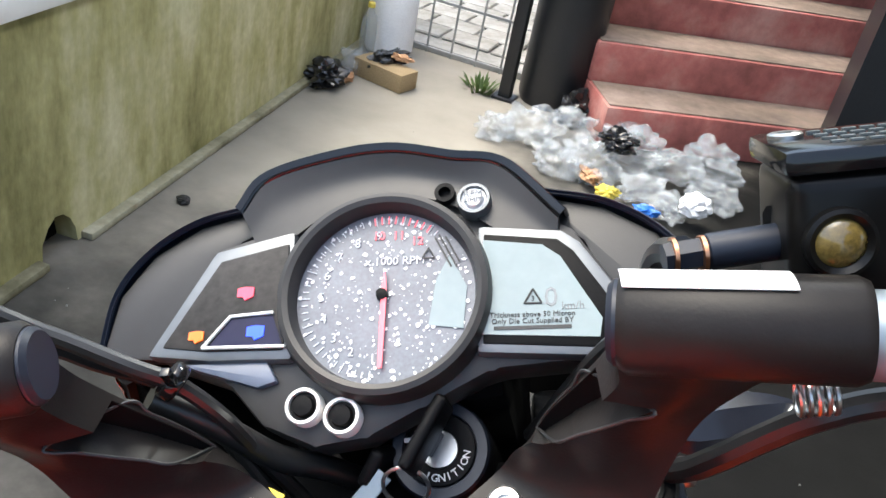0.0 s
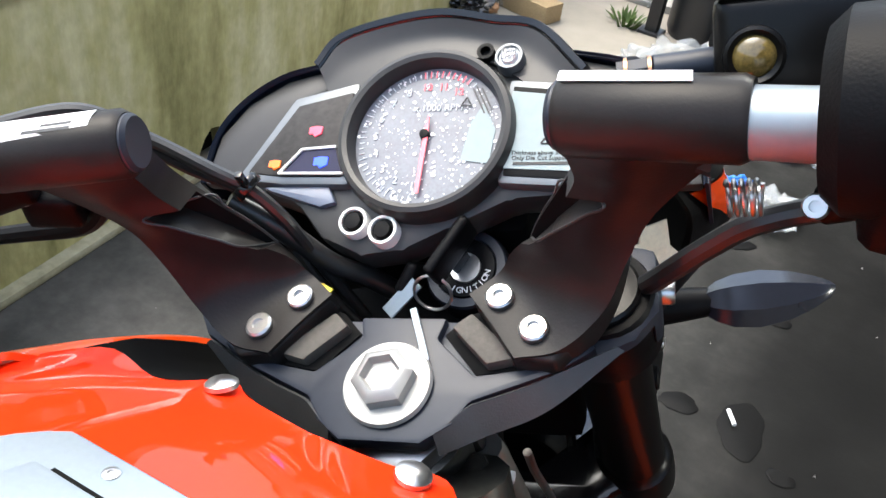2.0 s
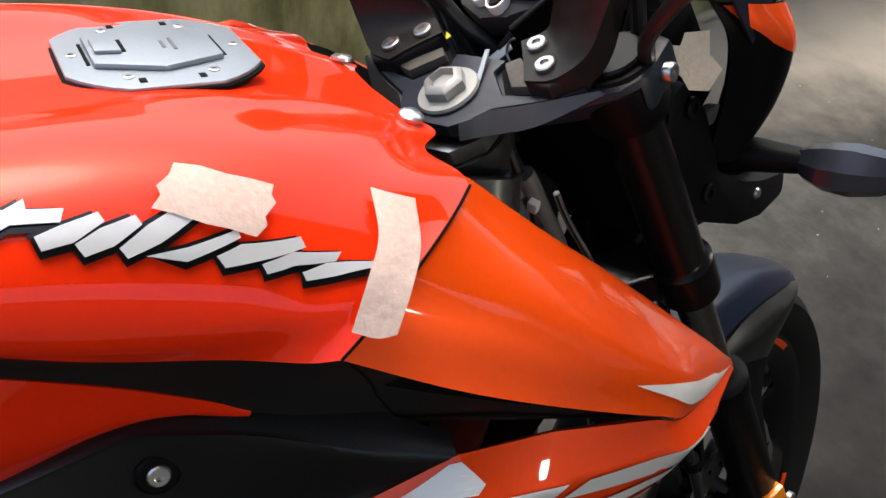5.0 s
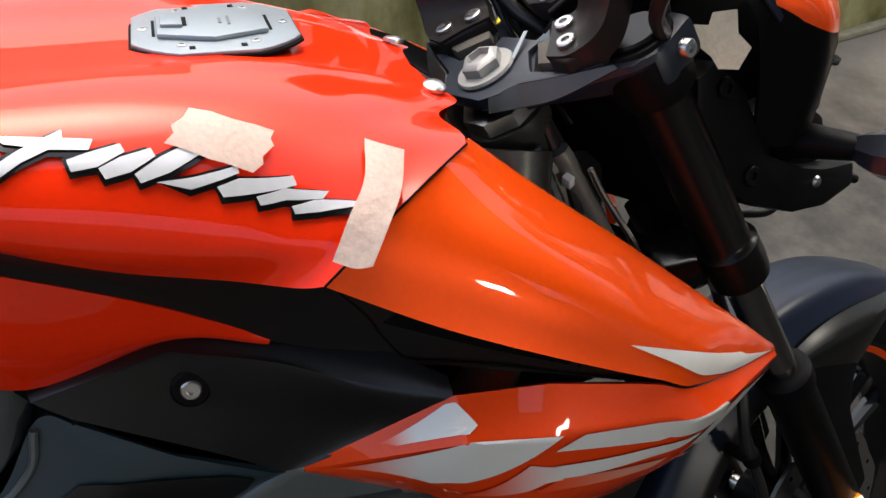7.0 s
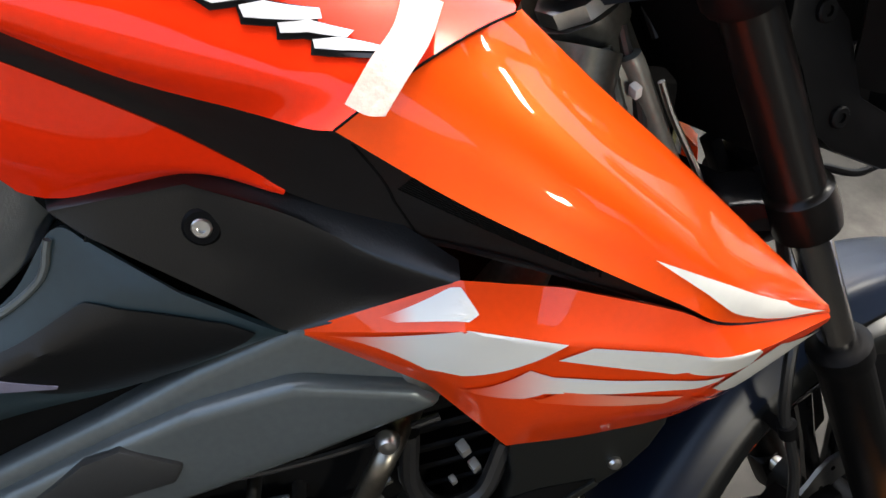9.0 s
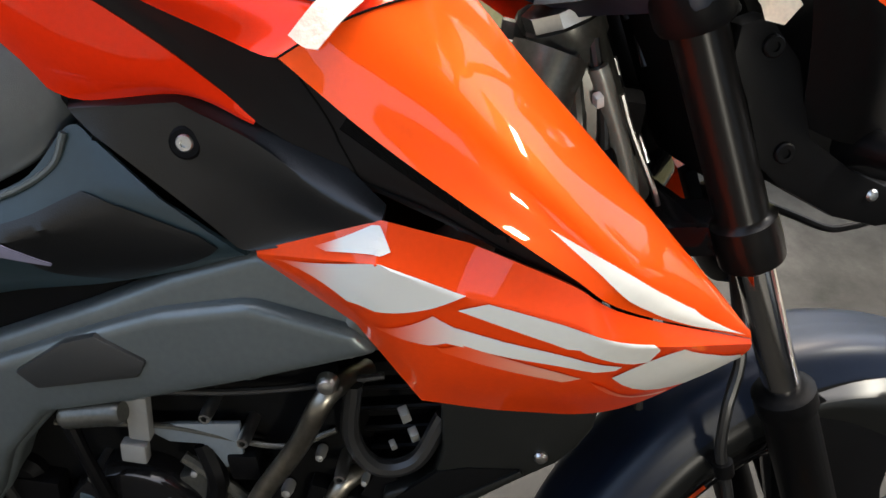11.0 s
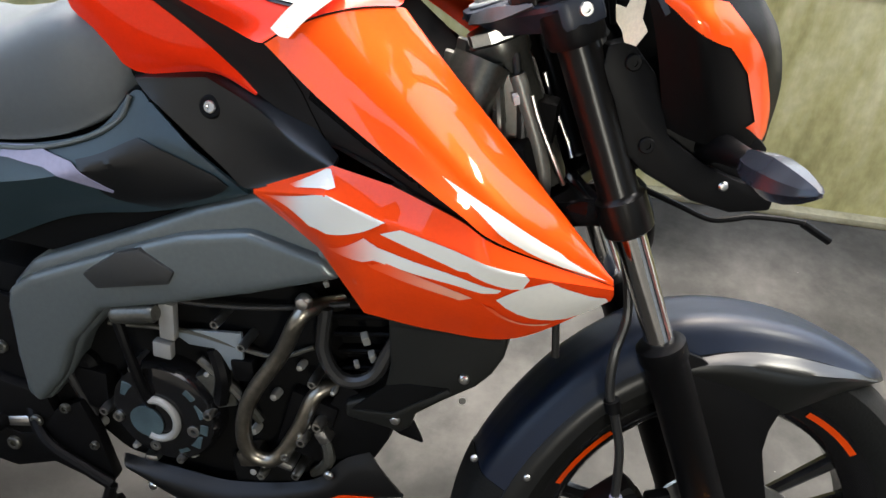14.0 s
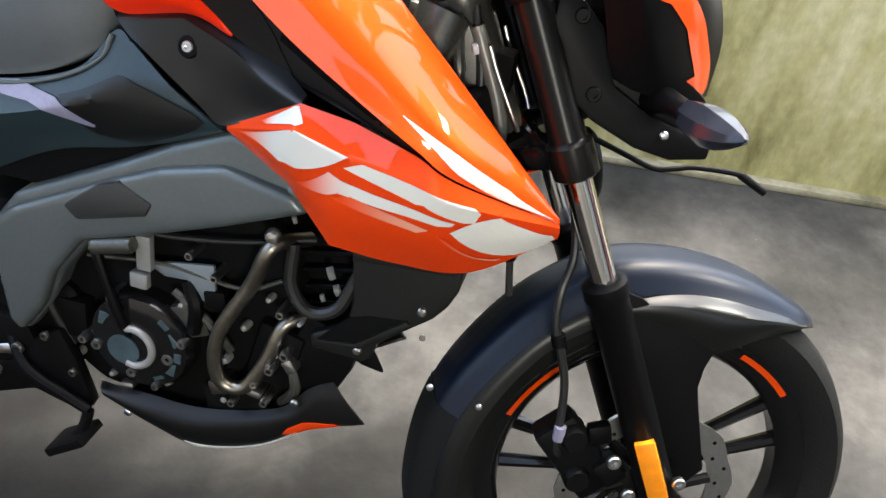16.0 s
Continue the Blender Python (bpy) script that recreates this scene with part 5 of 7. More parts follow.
part("horn", bm, MATTE, bike, "black round horn under the headlamp", m=STEER)
# top clamp with its V rib, and flat dark patches for its windows
bm = bmesh.new()
prism(bm, [(-.125, .046), (-.122, .082), (-.095, .086), (-.070, .078), (-.034, .040), (.034, .040), (.070, .078), (.095, .086), (.122, .082), (.125, .046), (.114, .030), (.082, .010), (.040, -.008), (.016, -.022), (-.016, -.022), (-.040, -.008), (-.082, .010), (-.114, .030)], -0.034, -0.006, 2, 0.006, 2)
for v in bm.verts:
    if v.co.z < -.02 and v.co.y < .036:
        v.co.y += .014
clamp = part("top_clamp", bm, YOKE, bike, "dark blue-grey cast top yoke", m=STEER)
bm = bmesh.new()
half = [(.023, .038), (.020, .026), (.041, .007), (.070, .012), (.094, .026), (.097, .022), (.081, .0105), (.041, -.0065), (.034, -.018), (.020, -.028)]
prism(bm, [(-x, y) for x, y in half[::-1]] + half, -0.012, -0.001, 2, 0.0025)
part("yoke_plate", bm, YOKE, clamp)
# rear face in a lighter grey than the yoke, for the light it catches
for s in (False, True):
    bm = bmesh.new()
    shell(bm, patch([[(.026, -.0235, -.0020), (.041, -.0092, .0000), (.041, -.0092, .0000), (.070, .0030, .0000), (.106, .0235, -.0015)],
                     [(.028, -.0300, -.0100), (.047, -.0195, -.0110), (.047, -.0195, -.0110), (.076, -.0055, -.0095), (.109, .0225, -.0035)]], 21, 5), 0.002, s)
    part("yoke_facet", bm, GREYDARK, clamp, "rear face of the yoke with its lit tone put into the colour")
for s in (1, -1):
    bm = bmesh.new()
    hex_bolt(bm, facing((.124 * s, .064, -.019), (s, 0, 0)), 0.0065, 0.006)
    part("pinch_bolt", bm, BOLT, clamp)
for s in (1, -1):
    # flat dark patch paints the shade of a pocket that is not cut
    bm = bmesh.new()
    prism(bm, [(.022 * s, .030), (.034 * s, .042), (.048 * s, .046), (.076 * s, .014), (.041 * s, .0085)], -0.010, -0.0045, 2, 0.001)
    part("yoke_window_shade", bm, DEEP, clamp)
    bm = bmesh.new()
    prism(bm, [(.027 * s, .031), (.036 * s, .039), (.063 * s, .015), (.047 * s, .011)], -0.012, 0.0025, 2, 0.002)
    part("yoke_block", bm, BARECAST, clamp)
    bm = bmesh.new()
    lathe(bm, [(0.026, -0.05), (0.0285, -0.045), (0.0285, -0.010), (0.025, -0.004), (0.012, -0.004)], pose(FX * s, FY, 0), 28)
    part("clamp_collar", bm, MATTE, clamp)
bm = bmesh.new()
lathe(bm, [(0.0215, -0.001), (0.0225, 0.001), (0.0215, 0.003), (0.0145, 0.0035)], pose(0, 0, 0), 32)
lathe(bm, [(0.0155, 0.003), (0.0155, 0.010), (0.012, 0.013), (0.010, 0.0135), (0.0085, 0.009), (0.0001, 0.009)], pose(0, 0, 0, 0, 0, 12), 6)
part("stem_nut", bm, PALE, clamp, "large pale hexagon stem nut")

# handlebar risers: broad cast plate with a pocket, foot and boss
PLATE = [
    [(.036, .044, .0110), (.049, .028, .0112), (.062, .010, .0110)],
    [(.050, .055, .0130), (.068, .040, .0140), (.083, .014, .0125)],
    [(.058, .057, .0260), (.080, .046, .0270), (.102, .028, .0220)],
    [(.068, .054, .0410), (.092, .046, .0470), (.114, .040, .0440)],
    [(.083, .051, .0620), (.104, .045, .0660), (.124, .047, .0620)],
    [(.0955, .050, .0830), (.116, .043, .0860), (.137, .048, .0800)],
    [(.0960, .047, .1000), (.119, .039, .1030), (.150, .046, .0980)],
    [(.0945, .043, .1160), (.122, .035, .1180), (.154, .039, .1140)],
]
BACKS = [(.002, .002, -.016), (.003, .003, -.018), (.002, .010, -.016), (.000, .016, -.008), (.000, .018, -.003), (.000, .018, .000), (.000, .018, .000), (.000, .018, .004)]


for s in (1, -1):
    i0, drop = (0.0965, 0.0025) if s > 0 else (0.0870, 0.0)
    bm = bmesh.new()
    # a broad cast plate sweeping from the clamp foot up to the boss, with a three-cornered pocket beside its inner edge
    g = patch(PLATE, 81, 111)
    back = smooth_line(BACKS, 111)
    nv, nu = g.shape[:2]
    front = g.copy()
    sunk = np.zeros((nv, nu), bool)
    for q in range(nv):
        w = 7 * q / (nv - 1)
        for k in range(nu):
            u = k / (nu - 1)
            if 2.75 < w < 4.55 and u < .06 + .36 * (w - 2.7) / 1.9:
                front[q, k] += back[q] * .86
                sunk[q, k] = True
    rear = g + back[:, None, :] + np.array([[(0, 0, 0)] * nu] * nv)
    both = [tuple(v * (s, 1, 1)) for v in front.reshape(-1, 3)] + [tuple(v * (s, 1, 1)) for v in rear.reshape(-1, 3)]
    o = nv * nu
    quads = [(q * nu + k, q * nu + k + 1, (q + 1) * nu + k + 1, (q + 1) * nu + k) for q in range(nv - 1) for k in range(nu - 1)]
    ring = [q * nu for q in range(nv)] + [(nv - 1) * nu + k for k in range(1, nu)] + [q * nu + nu - 1 for q in range(nv - 2, -1, -1)] + list(range(nu - 2, 0, -1))
    put_mesh(bm, both, quads + [tuple(o + v for v in f) for f in quads] + [(x, y, o + y, o + x) for x, y in zip(ring, ring[1:] + ring[:1])])
    t = [(.037, .043), (.050, .056), (.088, .050), (.096, .028), (.080, .009), (.061, .011)]
    prism(bm, [(x * s, y) for x, y in t], -0.008, 0.0095, 2, 0.003, 3)
    lathe(bm, [(0.0132, 0), (0.0152, 0.003), (0.0152, 0.063), (0.0138, 0.066)], along((i0 * s, .0500, .1225), (0.170 * s, .0375, .1290 - drop)), 32)
    riser = part("handlebar_riser", bm, RISER, bike, "cast black handlebar riser with a slot", m=STEER, sharp=50)
    # thin lighter line along the slot edge in place of its highlight
    bm = bmesh.new()
    rows_in = [q for q in range(nv) if sunk[q].any()]
    ends = [np.flatnonzero(sunk[q]) for q in rows_in]
    lip = [g[q, 0] + back[q] * .96 for q in rows_in][::6] + [g[q, min(nu - 1, e[-1] + 1)] for q, e in zip(rows_in, ends)][::-6]
    tube(bm, [tuple((p - back[rows_in[0]] * .02) * (s, 1, 1)) for p in lip + lip[:1]], 0.0007, 6, 90)
    part("slot_highlight", bm, GREYDARK, riser, "lighter lip standing in for the slot edge highlight")
    # near-black sheet over the slot floor paints the shade of a deep pocket
    bm = bmesh.new()
    lined = front - back[:, None, :] * .03
    put_mesh(bm, [tuple(v * (s, 1, 1)) for v in lined.reshape(-1, 3)], [(q * nu + k, q * nu + k + 1, (q + 1) * nu + k + 1, (q + 1) * nu + k) for q in range(nv - 1) for k in range(nu - 1) if sunk[q, k] and sunk[q, k + 1] and sunk[q + 1, k] and sunk[q + 1, k + 1]])
    bmesh.ops.delete(bm, geom=[v for v in bm.verts if not v.link_faces], context="VERTS")
    part("pocket_shade", bm, DEEP, riser, "near-black sheet painting shade into the slot")
    bm = bmesh.new()
    lathe(bm, [(0.0112, -0.003), (0.0128, -0.0012), (0.0128, 0.002)], along((i0 * s, .0500, .1225), (0.170 * s, .0375, .1290 - drop)), 28)
    part("bar_end_cap", bm, YOKE, riser)
    for x, y in ((.052, .041), (.070, .024)):
        bm = bmesh.new()
        hex_bolt(bm, pose(x * s, y, .0119), 0.0070, 0.0034)
        part("clamp_bolt", bm, BOLT, riser, "silver socket bolt")
    bm = bmesh.new()
    rod(bm, (.146 * s, .0413, .1270 - drop), (.30 * s, .010, .144 - 3.5 * drop), 0.0124, n=28)
    part("handlebar_tube", bm, SILVER, bike, "silver handlebar tube", m=STEER)
    # paper label along the boss, with two lines of print
    m = along((0.0935 * s, .0497, .1227), (0.170 * s, .0375, .1290 - drop))

    def wrapped(h0, h1, a0, a1, r0, r1, k=6):
        bm = bmesh.new()
        vs = []
        for h in (h0, h1):
            for r in (r0, r1):
                for i in range(k + 1):
                    p = m.to_3x3() @ Vector((0, 0, h)) + Vector(m.translation)
                    a = math.radians(a0 + (a1 - a0) * i / k)
                    vs.append(p + r * (Vector((0, -1, 0)) * math.cos(a) + Vector((0, 0.05, 1)) * math.sin(a)))
        q = k + 1
        fs = []
        for i in range(k):
            fs += [(i, i + 1, 2 * q + i + 1, 2 * q + i), (q + i, 3 * q + i, 3 * q + i + 1, q + i + 1), (i, q + i, q + i + 1, i + 1), (2 * q + i, 2 * q + i + 1, 3 * q + i + 1, 3 * q + i)]
        fs += [(0, 2 * q, 3 * q, q), (k, q + k, 3 * q + k, 2 * q + k)]
        put_mesh(bm, vs, fs)
        return bm

    a0, a1 = (95, 135) if s > 0 else (62, 112)
    label_ = part("paper_label", wrapped(.004, .050, a0, a1, .0154, .0158), LABEL, riser, "white printed paper label")
    for f0, f1, h0, h1 in () if s > 0 else ((.25, .36, .012, .034), (.45, .54, .012, .026)):
        part("print_bar", wrapped(h0, h1, a0 + (a1 - a0) * f0, a0 + (a1 - a0) * f1, .0158, .0160, 3), GREYDARK, label_)

# right hand controls: master cylinder with reservoir, switch housing, lever
RES = pose(0.1835, 0.087, 0.109, -38, 0, 0)
bm = bmesh.new()
box(bm, (0.068, 0.042, 0.046), RES, 0.006, 3)
res = part("brake_reservoir", bm, FORKBLACK, bike, "black brake fluid reservoir with a sight glass", m=STEER)
bm = bmesh.new()
box(bm, (0.072, 0.046, 0.008), RES @ pose(0, 0, 0.0265), 0.003, 2)
part("reservoir_lid", bm, GLOSS, res)
bm = bmesh.new()
for k in range(4):
    for q in range(9):
        box(bm, (0.004, 0.0022, 0.0006), RES @ pose(-0.018 + 0.0055 * q, -0.013 + 0.008 * k, 0.0308))
part("lid_print", bm, GREY, res)
for x, y in ((-0.028, 0.006), (0.028, -0.006)):
    bm = bmesh.new()
    hex_bolt(bm, RES @ pose(x, y, 0.0302), 0.0055, 0.002)
    part("lid_screw", bm, BOLT, res)
bm = bmesh.new()
lathe(bm, [(0.0108, 0), (0.0105, 0.0028), (0.0092, 0.0034), (0.0074, 0.002)], RES @ facing((-0.0205, -0.021, 0.002), (0, -1, 0)), 32, False)
part("sight_ring", bm, FORKBLACK, res)
bm = bmesh.new()
lathe(bm, [(0.0078, 0.001), (0.006, 0.003), (0.003, 0.0040), (0.0001, 0.0044)], RES @ facing((-0.0205, -0.021, 0.002), (0, -1, 0)), 24)
part("sight_glass", bm, AMBERGLASS, res, "amber sight glass")
bm = bmesh.new()
rod(bm, (0.127, 0.0815, 0.1108), (0.154, 0.084, 0.1105), 0.0060, bevel=0.001)
rod(bm, (0.114, 0.080, 0.1112), (0.126, 0.0815, 0.1108), 0.0052, n=6)
part("master_cylinder", bm, YOKE, res)
for x in (0.1165, 0.1255):
    bm = bmesh.new()
    rod(bm, (x, 0.0805, 0.1111), (x + 0.0013, 0.0806, 0.1110), 0.0063)
    part("copper_washer", bm, COPPER, res)
bm = bmesh.new()
lathe(bm, [(0.026, 0), (0.032, 0.006), (0.034, 0.05), (0.030, 0.075), (0.018, 0.078)], along((0.182, 0.030, 0.137), (0.30, 0.008, 0.150)), 24)
box(bm, (0.058, 0.046, 0.05), pose(0.222, 0.014, 0.126, 0, 6, -10), 0.012, 3)
rod(bm, (0.184, 0.024, 0.099), (0.210, 0.016, 0.116), 0.007)
hous = part("switch_housing", bm, MATTE, bike, "black switch and throttle housing", m=STEER)
for p in ((0.186, 0.018, 0.158), (0.181, 0.020, 0.103)):
    bm = bmesh.new()
    hex_bolt(bm, facing(p, (-0.2, -0.6, 0.8)), 0.0045, 0.005)
    part("housing_bolt", bm, STEEL, hous)
bm = bmesh.new()
tube(bm, [(0.153 + 0.0028 * k / 8, 0.050 + 0.0068 * math.cos(k * math.pi / 4), 0.071 + 0.0068 * math.sin(k * math.pi / 4)) for k in range(41)], 0.0009, 6, 160)
part("lever_spring", bm, STEEL, bike, "coiled steel spring", m=STEER)
bm = bmesh.new()
tube(bm, [(.150, .090, .112), (.175, .098, .108), (.24, .098, .106), (.34, .070, .112)], [.006, .007, .006, .005], 10)
part("brake_lever", bm, MATTE, bike, m=STEER)
bm = bmesh.new()
tube(bm, [(.215, .035, .085), (.187, .05, .062), (.164, .05, .054), (.148, .05, .040), (.133, .05, .024), (.121, .055, .004), (.10, .08, -.05)], 0.0052, 10)
part("control_cable", bm, HOSE, bike, m=STEER)
bm = bmesh.new()
tube(bm, [(.120, .081, .113), (.114, .093, .09), (.105, .085, .03), (.085, .075, -.08), (.075, .055, -.2), (.066, .048, -.29), (.078, .033, -.342), (.088, .007, -.376), (.090, -.0095, -.414), (.090, -.0125, -.445), (.090, -.0184, -.49), (.089, -.0325, -.5336), (.087, -.050, -.5795), (.080, -.050, -.60)], 0.0052, 10)
hose = part("brake_hose", bm, HOSE, bike, m=STEER)
bm = bmesh.new()
lathe(bm, [(0.0052, -0.011), (0.0075, -0.010), (0.0078, 0.0), (0.0075, 0.010), (0.0052, 0.011)], along((.0895, -.042, -.560), (.0875, -.050, -.580)), 12)
part("hose_sleeve", bm, LILAC, hose, "short faded violet sleeve")
bm = bmesh.new()
lathe(bm, [(0.0052, -0.008), (0.0088, -0.007), (0.0088, 0.007), (0.0052, 0.008)], along((.090, -.0115, -.435), (.090, -.0135, -.455)), 12)
box(bm, (0.030, 0.012, 0.012), pose(0.076, -0.010, -0.446, 15, 0, 0), 0.003)
part("hose_clamp", bm, MATTE, hose)
bm = bmesh.new()
tube(bm, [(.02, .0, -.26), (.02, -.022, -.31), (.02, -.036, -.35), (.02, -.050, -.395)], 0.0045, 8)
part("control_cable", bm, HOSE, bike, m=STEER)
bm = bmesh.new()
tube(bm, [(.150, .045, .095), (.12, .068, .085), (.10, .10, .03), (.06, .10, -.05)], 0.004, 8)
part("control_cable", bm, HOSE, bike, m=STEER)
bm = bmesh.new()
rod(bm, (.30, .008, .15), (.42, -.014, .163), 0.017)
part("grip", bm, RUBBER, bike, m=STEER)
# left hand controls
bm = bmesh.new()
lathe(bm, [(0.018, 0), (0.030, 0.006), (0.033, 0.05), (0.018, 0.06)], along((-0.178, 0.031, 0.137), (-0.30, 0.008, 0.150)), 24)
part("switch_housing", bm, RISER, bike, "black left switch housing", m=STEER)
bm = bmesh.new()
rod(bm, (-.30, .008, .15), (-.42, -.014, .163), 0.017)
part("grip", bm, RUBBER, bike, m=STEER)
bm = bmesh.new()
tube(bm, [(-.150, .075, .062), (-.181, .073, .038), (-.23, .072, .032), (-.30, .066, .031), (-.38, .045, .036)], [.006, .006, .005, .005], 10)
part("clutch_lever", bm, MATTE, bike, m=STEER)
bm = bmesh.new()
box(bm, (0.075, 0.030, 0.030), pose(-.215, .062, .085, 0, -8, 12), 0.007, 3)
box(bm, (0.030, 0.026, 0.024), pose(-.180, .070, .064, 0, 20, 12), 0.006, 3)
perch = part("clutch_perch", bm, MATTE, bike, "black clutch lever perch", m=STEER)
bm = bmesh.new()
hex_bolt(bm, facing((-.184, .060, .078), (0.2, -0.6, 0.8)), 0.005, 0.004)
part("perch_bolt", bm, STEEL, perch)
bm = bmesh.new()
tube(bm, [(-.20, .07, .115), (-.15, .092, .105), (-.12, .091, .082), (-.092, .085, .063), (-.077, .083, .050), (-.064, .078, .030), (-.057, .074, .0), (-.045, .068, -.05), (-.03, .06, -.11)], 0.0037, 10)
part("control_cable", bm, HOSE, bike, m=STEER)
bm = bmesh.new()
tube(bm, [(-.20, .06, .098), (-.14, .088, .085), (-.105, .088, .060), (-.082, .086, .040), (-.068, .076, .016), (-.058, .066, -.02), (-.04, .06, -.07)], 0.0034, 10)
part("control_cable", bm, HOSE, bike, m=STEER)
bm = bmesh.new()
tube(bm, [(-.09, .08, .045), (-.07, .078, .022), (-.052, .076, -.008), (-.036, .080, -.030), (-.020, .085, -.065)], 0.0062, 12)
part("wiring_loom", bm, HOSE, bike, m=STEER)
bm = bmesh.new()
lathe(bm, [(0.0078, 0), (0.0085, 0.001), (0.0085, 0.005), (0.0078, 0.006)], along((-.080, .0845, .053), (-.074, .082, .046)), 14)
box(bm, (0.004, 0.004, 0.010), pose(-.075, .080, .060), 0.001)
part("cable_tie", bm, GLOSS, bike, m=STEER)
bm = bmesh.new()
prism(bm, [(-.052, .060), (-.046, .052), (-.044, .056)], -.004, -.003, 2, 0)
part("warning_tag", bm, YELLOW, bike, "small yellow warning tag", m=STEER)

# instrument cluster, drawn in its own plane
CL = STEER @ pose(0, 0.137, 0.020, 14.5, 0, -3)
bm = bmesh.new()
prism(bm, [(-.112, -.024), (-.09, .034), (-.062, .042), (-.050, .056), (-.028, .065), (0, .069), (.030, .066), (.056, .056), (.088, .036), (.115, -.006), (.10, -.028), (.05, -.032), (.02, -.048), (-.006, -.062), (-.030, -.066), (-.056, -.056), (-.075, -.036)], -0.03, -0.006, 2, 0.006)
cluster = part("instrument_panel", bm, DASH, bike, "motorcycle instrument panel with a round tachometer", m=CL)
bm = bmesh.new()
lathe(bm, [(0.0500, -0.012), (0.0505, 0.004), (0.0490, 0.0085), (0.0465, 0.0095), (0.0440, 0.0085), (0.0425, 0.001), (0.0425, -0.006)], pose(0, 0.003, 0), 64, False)
part("bezel", bm, BEZEL, cluster, "black ring round the dial")
bm = bmesh.new()
lathe(bm, [(0.0001, -0.001), (0.0428, -0.001), (0.0428, -0.006)], pose(0, 0.003, 0), 64)
part("dial_face", bm, DIAL, cluster, "dusty tachometer dial under peeling film")
bm = bmesh.new()
writing(bm, "x 1000 RPM", 0.0058, pose(0.004, 0.020, -0.0004))
for k in range(1, 10):
    a = math.radians(262 - 20.5 * (k - 1))
    writing(bm, str(k), 0.0062, pose(0.0305 * math.cos(a), 0.003 + 0.0305 * math.sin(a), -0.0004))
for k in range(0, 42):
    a = math.radians(262 - 5.1 * k)
    box(bm, (0.003 if k % 4 else 0.005, 0.0005, 0.0004), pose(0.0385 * math.cos(a), 0.003 + 0.0385 * math.sin(a), -0.0006, 0, 0, math.degrees(a)))
part("dial_scale", bm, DIALWHITE, cluster)
bm = bmesh.new()
for k in range(10, 13):
    a = math.radians(262 - 18.2 * (k - 1))
    writing(bm, str(k), 0.0062, pose(0.0305 * math.cos(a), 0.003 + 0.0305 * math.sin(a), -0.0004))
for k in range(9):
    a = math.radians(100 - 5.1 * k)
    box(bm, (0.004, 0.0006, 0.0005), pose(0.0385 * math.cos(a), 0.003 + 0.0385 * math.sin(a), -0.0004, 0, 0, math.degrees(a)))
part("dial_red_zone", bm, DIALRED, cluster, "red zone of the dial")
bm = bmesh.new()
prism(bm, [(-.0011, -.032), (.0009, -.032), (.0013, .004), (.0003, .014), (-.0003, .014), (-.0013, .004)], 0.0012, 0.0022, 2, 0)
part("needle", bm, DIALRED, cluster, "red needle pointing down")
bm = bmesh.new()
lathe(bm, [(0.0030, 0), (0.0026, 0.003), (0.0001, 0.0034)], pose(-0.001, 0.003, 0), 20)
part("needle_hub", bm, MATTE, cluster)
# peeling flecks of the film
rnd = random.Random(4)
bm = bmesh.new()
for k in range(420):
    a, r = rnd.uniform(0, 6.283), 0.041 * math.sqrt(rnd.random())
    w = 0.0002 + 0.0011 * rnd.random() ** 2
    x, y = r * math.cos(a), 0.003 + r * math.sin(a)
    put_mesh(bm, [(x + w * rnd.uniform(.5, 1.3) * math.cos(t), y + w * rnd.uniform(.5, 1.3) * math.sin(t), -0.0003) for t in [6.283 * i / 6 for i in range(6)]], [range(6)])
part("peeling_film", bm, FLECK, cluster, "white flecks of peeling film")
bm = bmesh.new()
prism(bm, [(.021, -.012), (.037, -.014), (.0385, .006), (.030, .022), (.024, .010)], -0.0006, -0.0002, 2, 0)
part("fuel_window", bm, LCD, cluster)
# print on the dial's clear film
bm = bmesh.new()
for k, (w, h) in enumerate(((.017, .0009), (.019, .0009), (.015, .0009))):
    box(bm, (w, h, .0003), pose(.0270 + .0022 * k, .0235 + .0006 * k, .0001, 0, 0, -62))
for a in (90, 210, 330):
    c_ = math.radians(a)
    tube(bm, [(.020 + .0035 * math.cos(c_), .0225 + .0035 * math.sin(c_), .0001), (.020 + .0035 * math.cos(c_ + 2.09), .0225 + .0035 * math.sin(c_ + 2.09), .0001)], 0.0004, 6, 3)
part("film_print", bm, PRINT, cluster, "printed marks on the dial film")
# right display
bm = bmesh.new()
prism(bm, [(.043, .036), (.082, .032), (.090, .026), (.112, -.006), (.102, -.029), (.043, -.026)], -0.01, 0.001, 2, 0.003)
part("display_frame", bm, DASHLIGHT, cluster)
bm = bmesh.new()
prism(bm, [(.046, .031), (.080, .027), (.087, .021), (.106, -.008), (.098, -.025), (.046, -.022)], -0.002, 0.0018, 2, 0.001)
part("display_rim", bm, MATTE, cluster)
bm = bmesh.new()
prism(bm, [(.046, .0275), (.073, .024), (.081, .018), (.0985, -.012), (.097, -.0205), (.046, -.0180)], 0.001, 0.0024, 2, 0)
part("lcd_screen", bm, LCD, cluster, "pale lit lcd screen under a clear sticker")
bm = bmesh.new()
for body, x, y, s in (("Thickness above 50 Micron", .068, -.0095, .0034), ("Only Die Cut Supplied BY", .068, -.0125, .0034), ("3", .0685, -.0022, .0034)):
    writing(bm, body, s, pose(x, y, 0.0026, 0, 0, 0))
box(bm, (.034, .0016, .0004), pose(.068, -.0155, .0026))
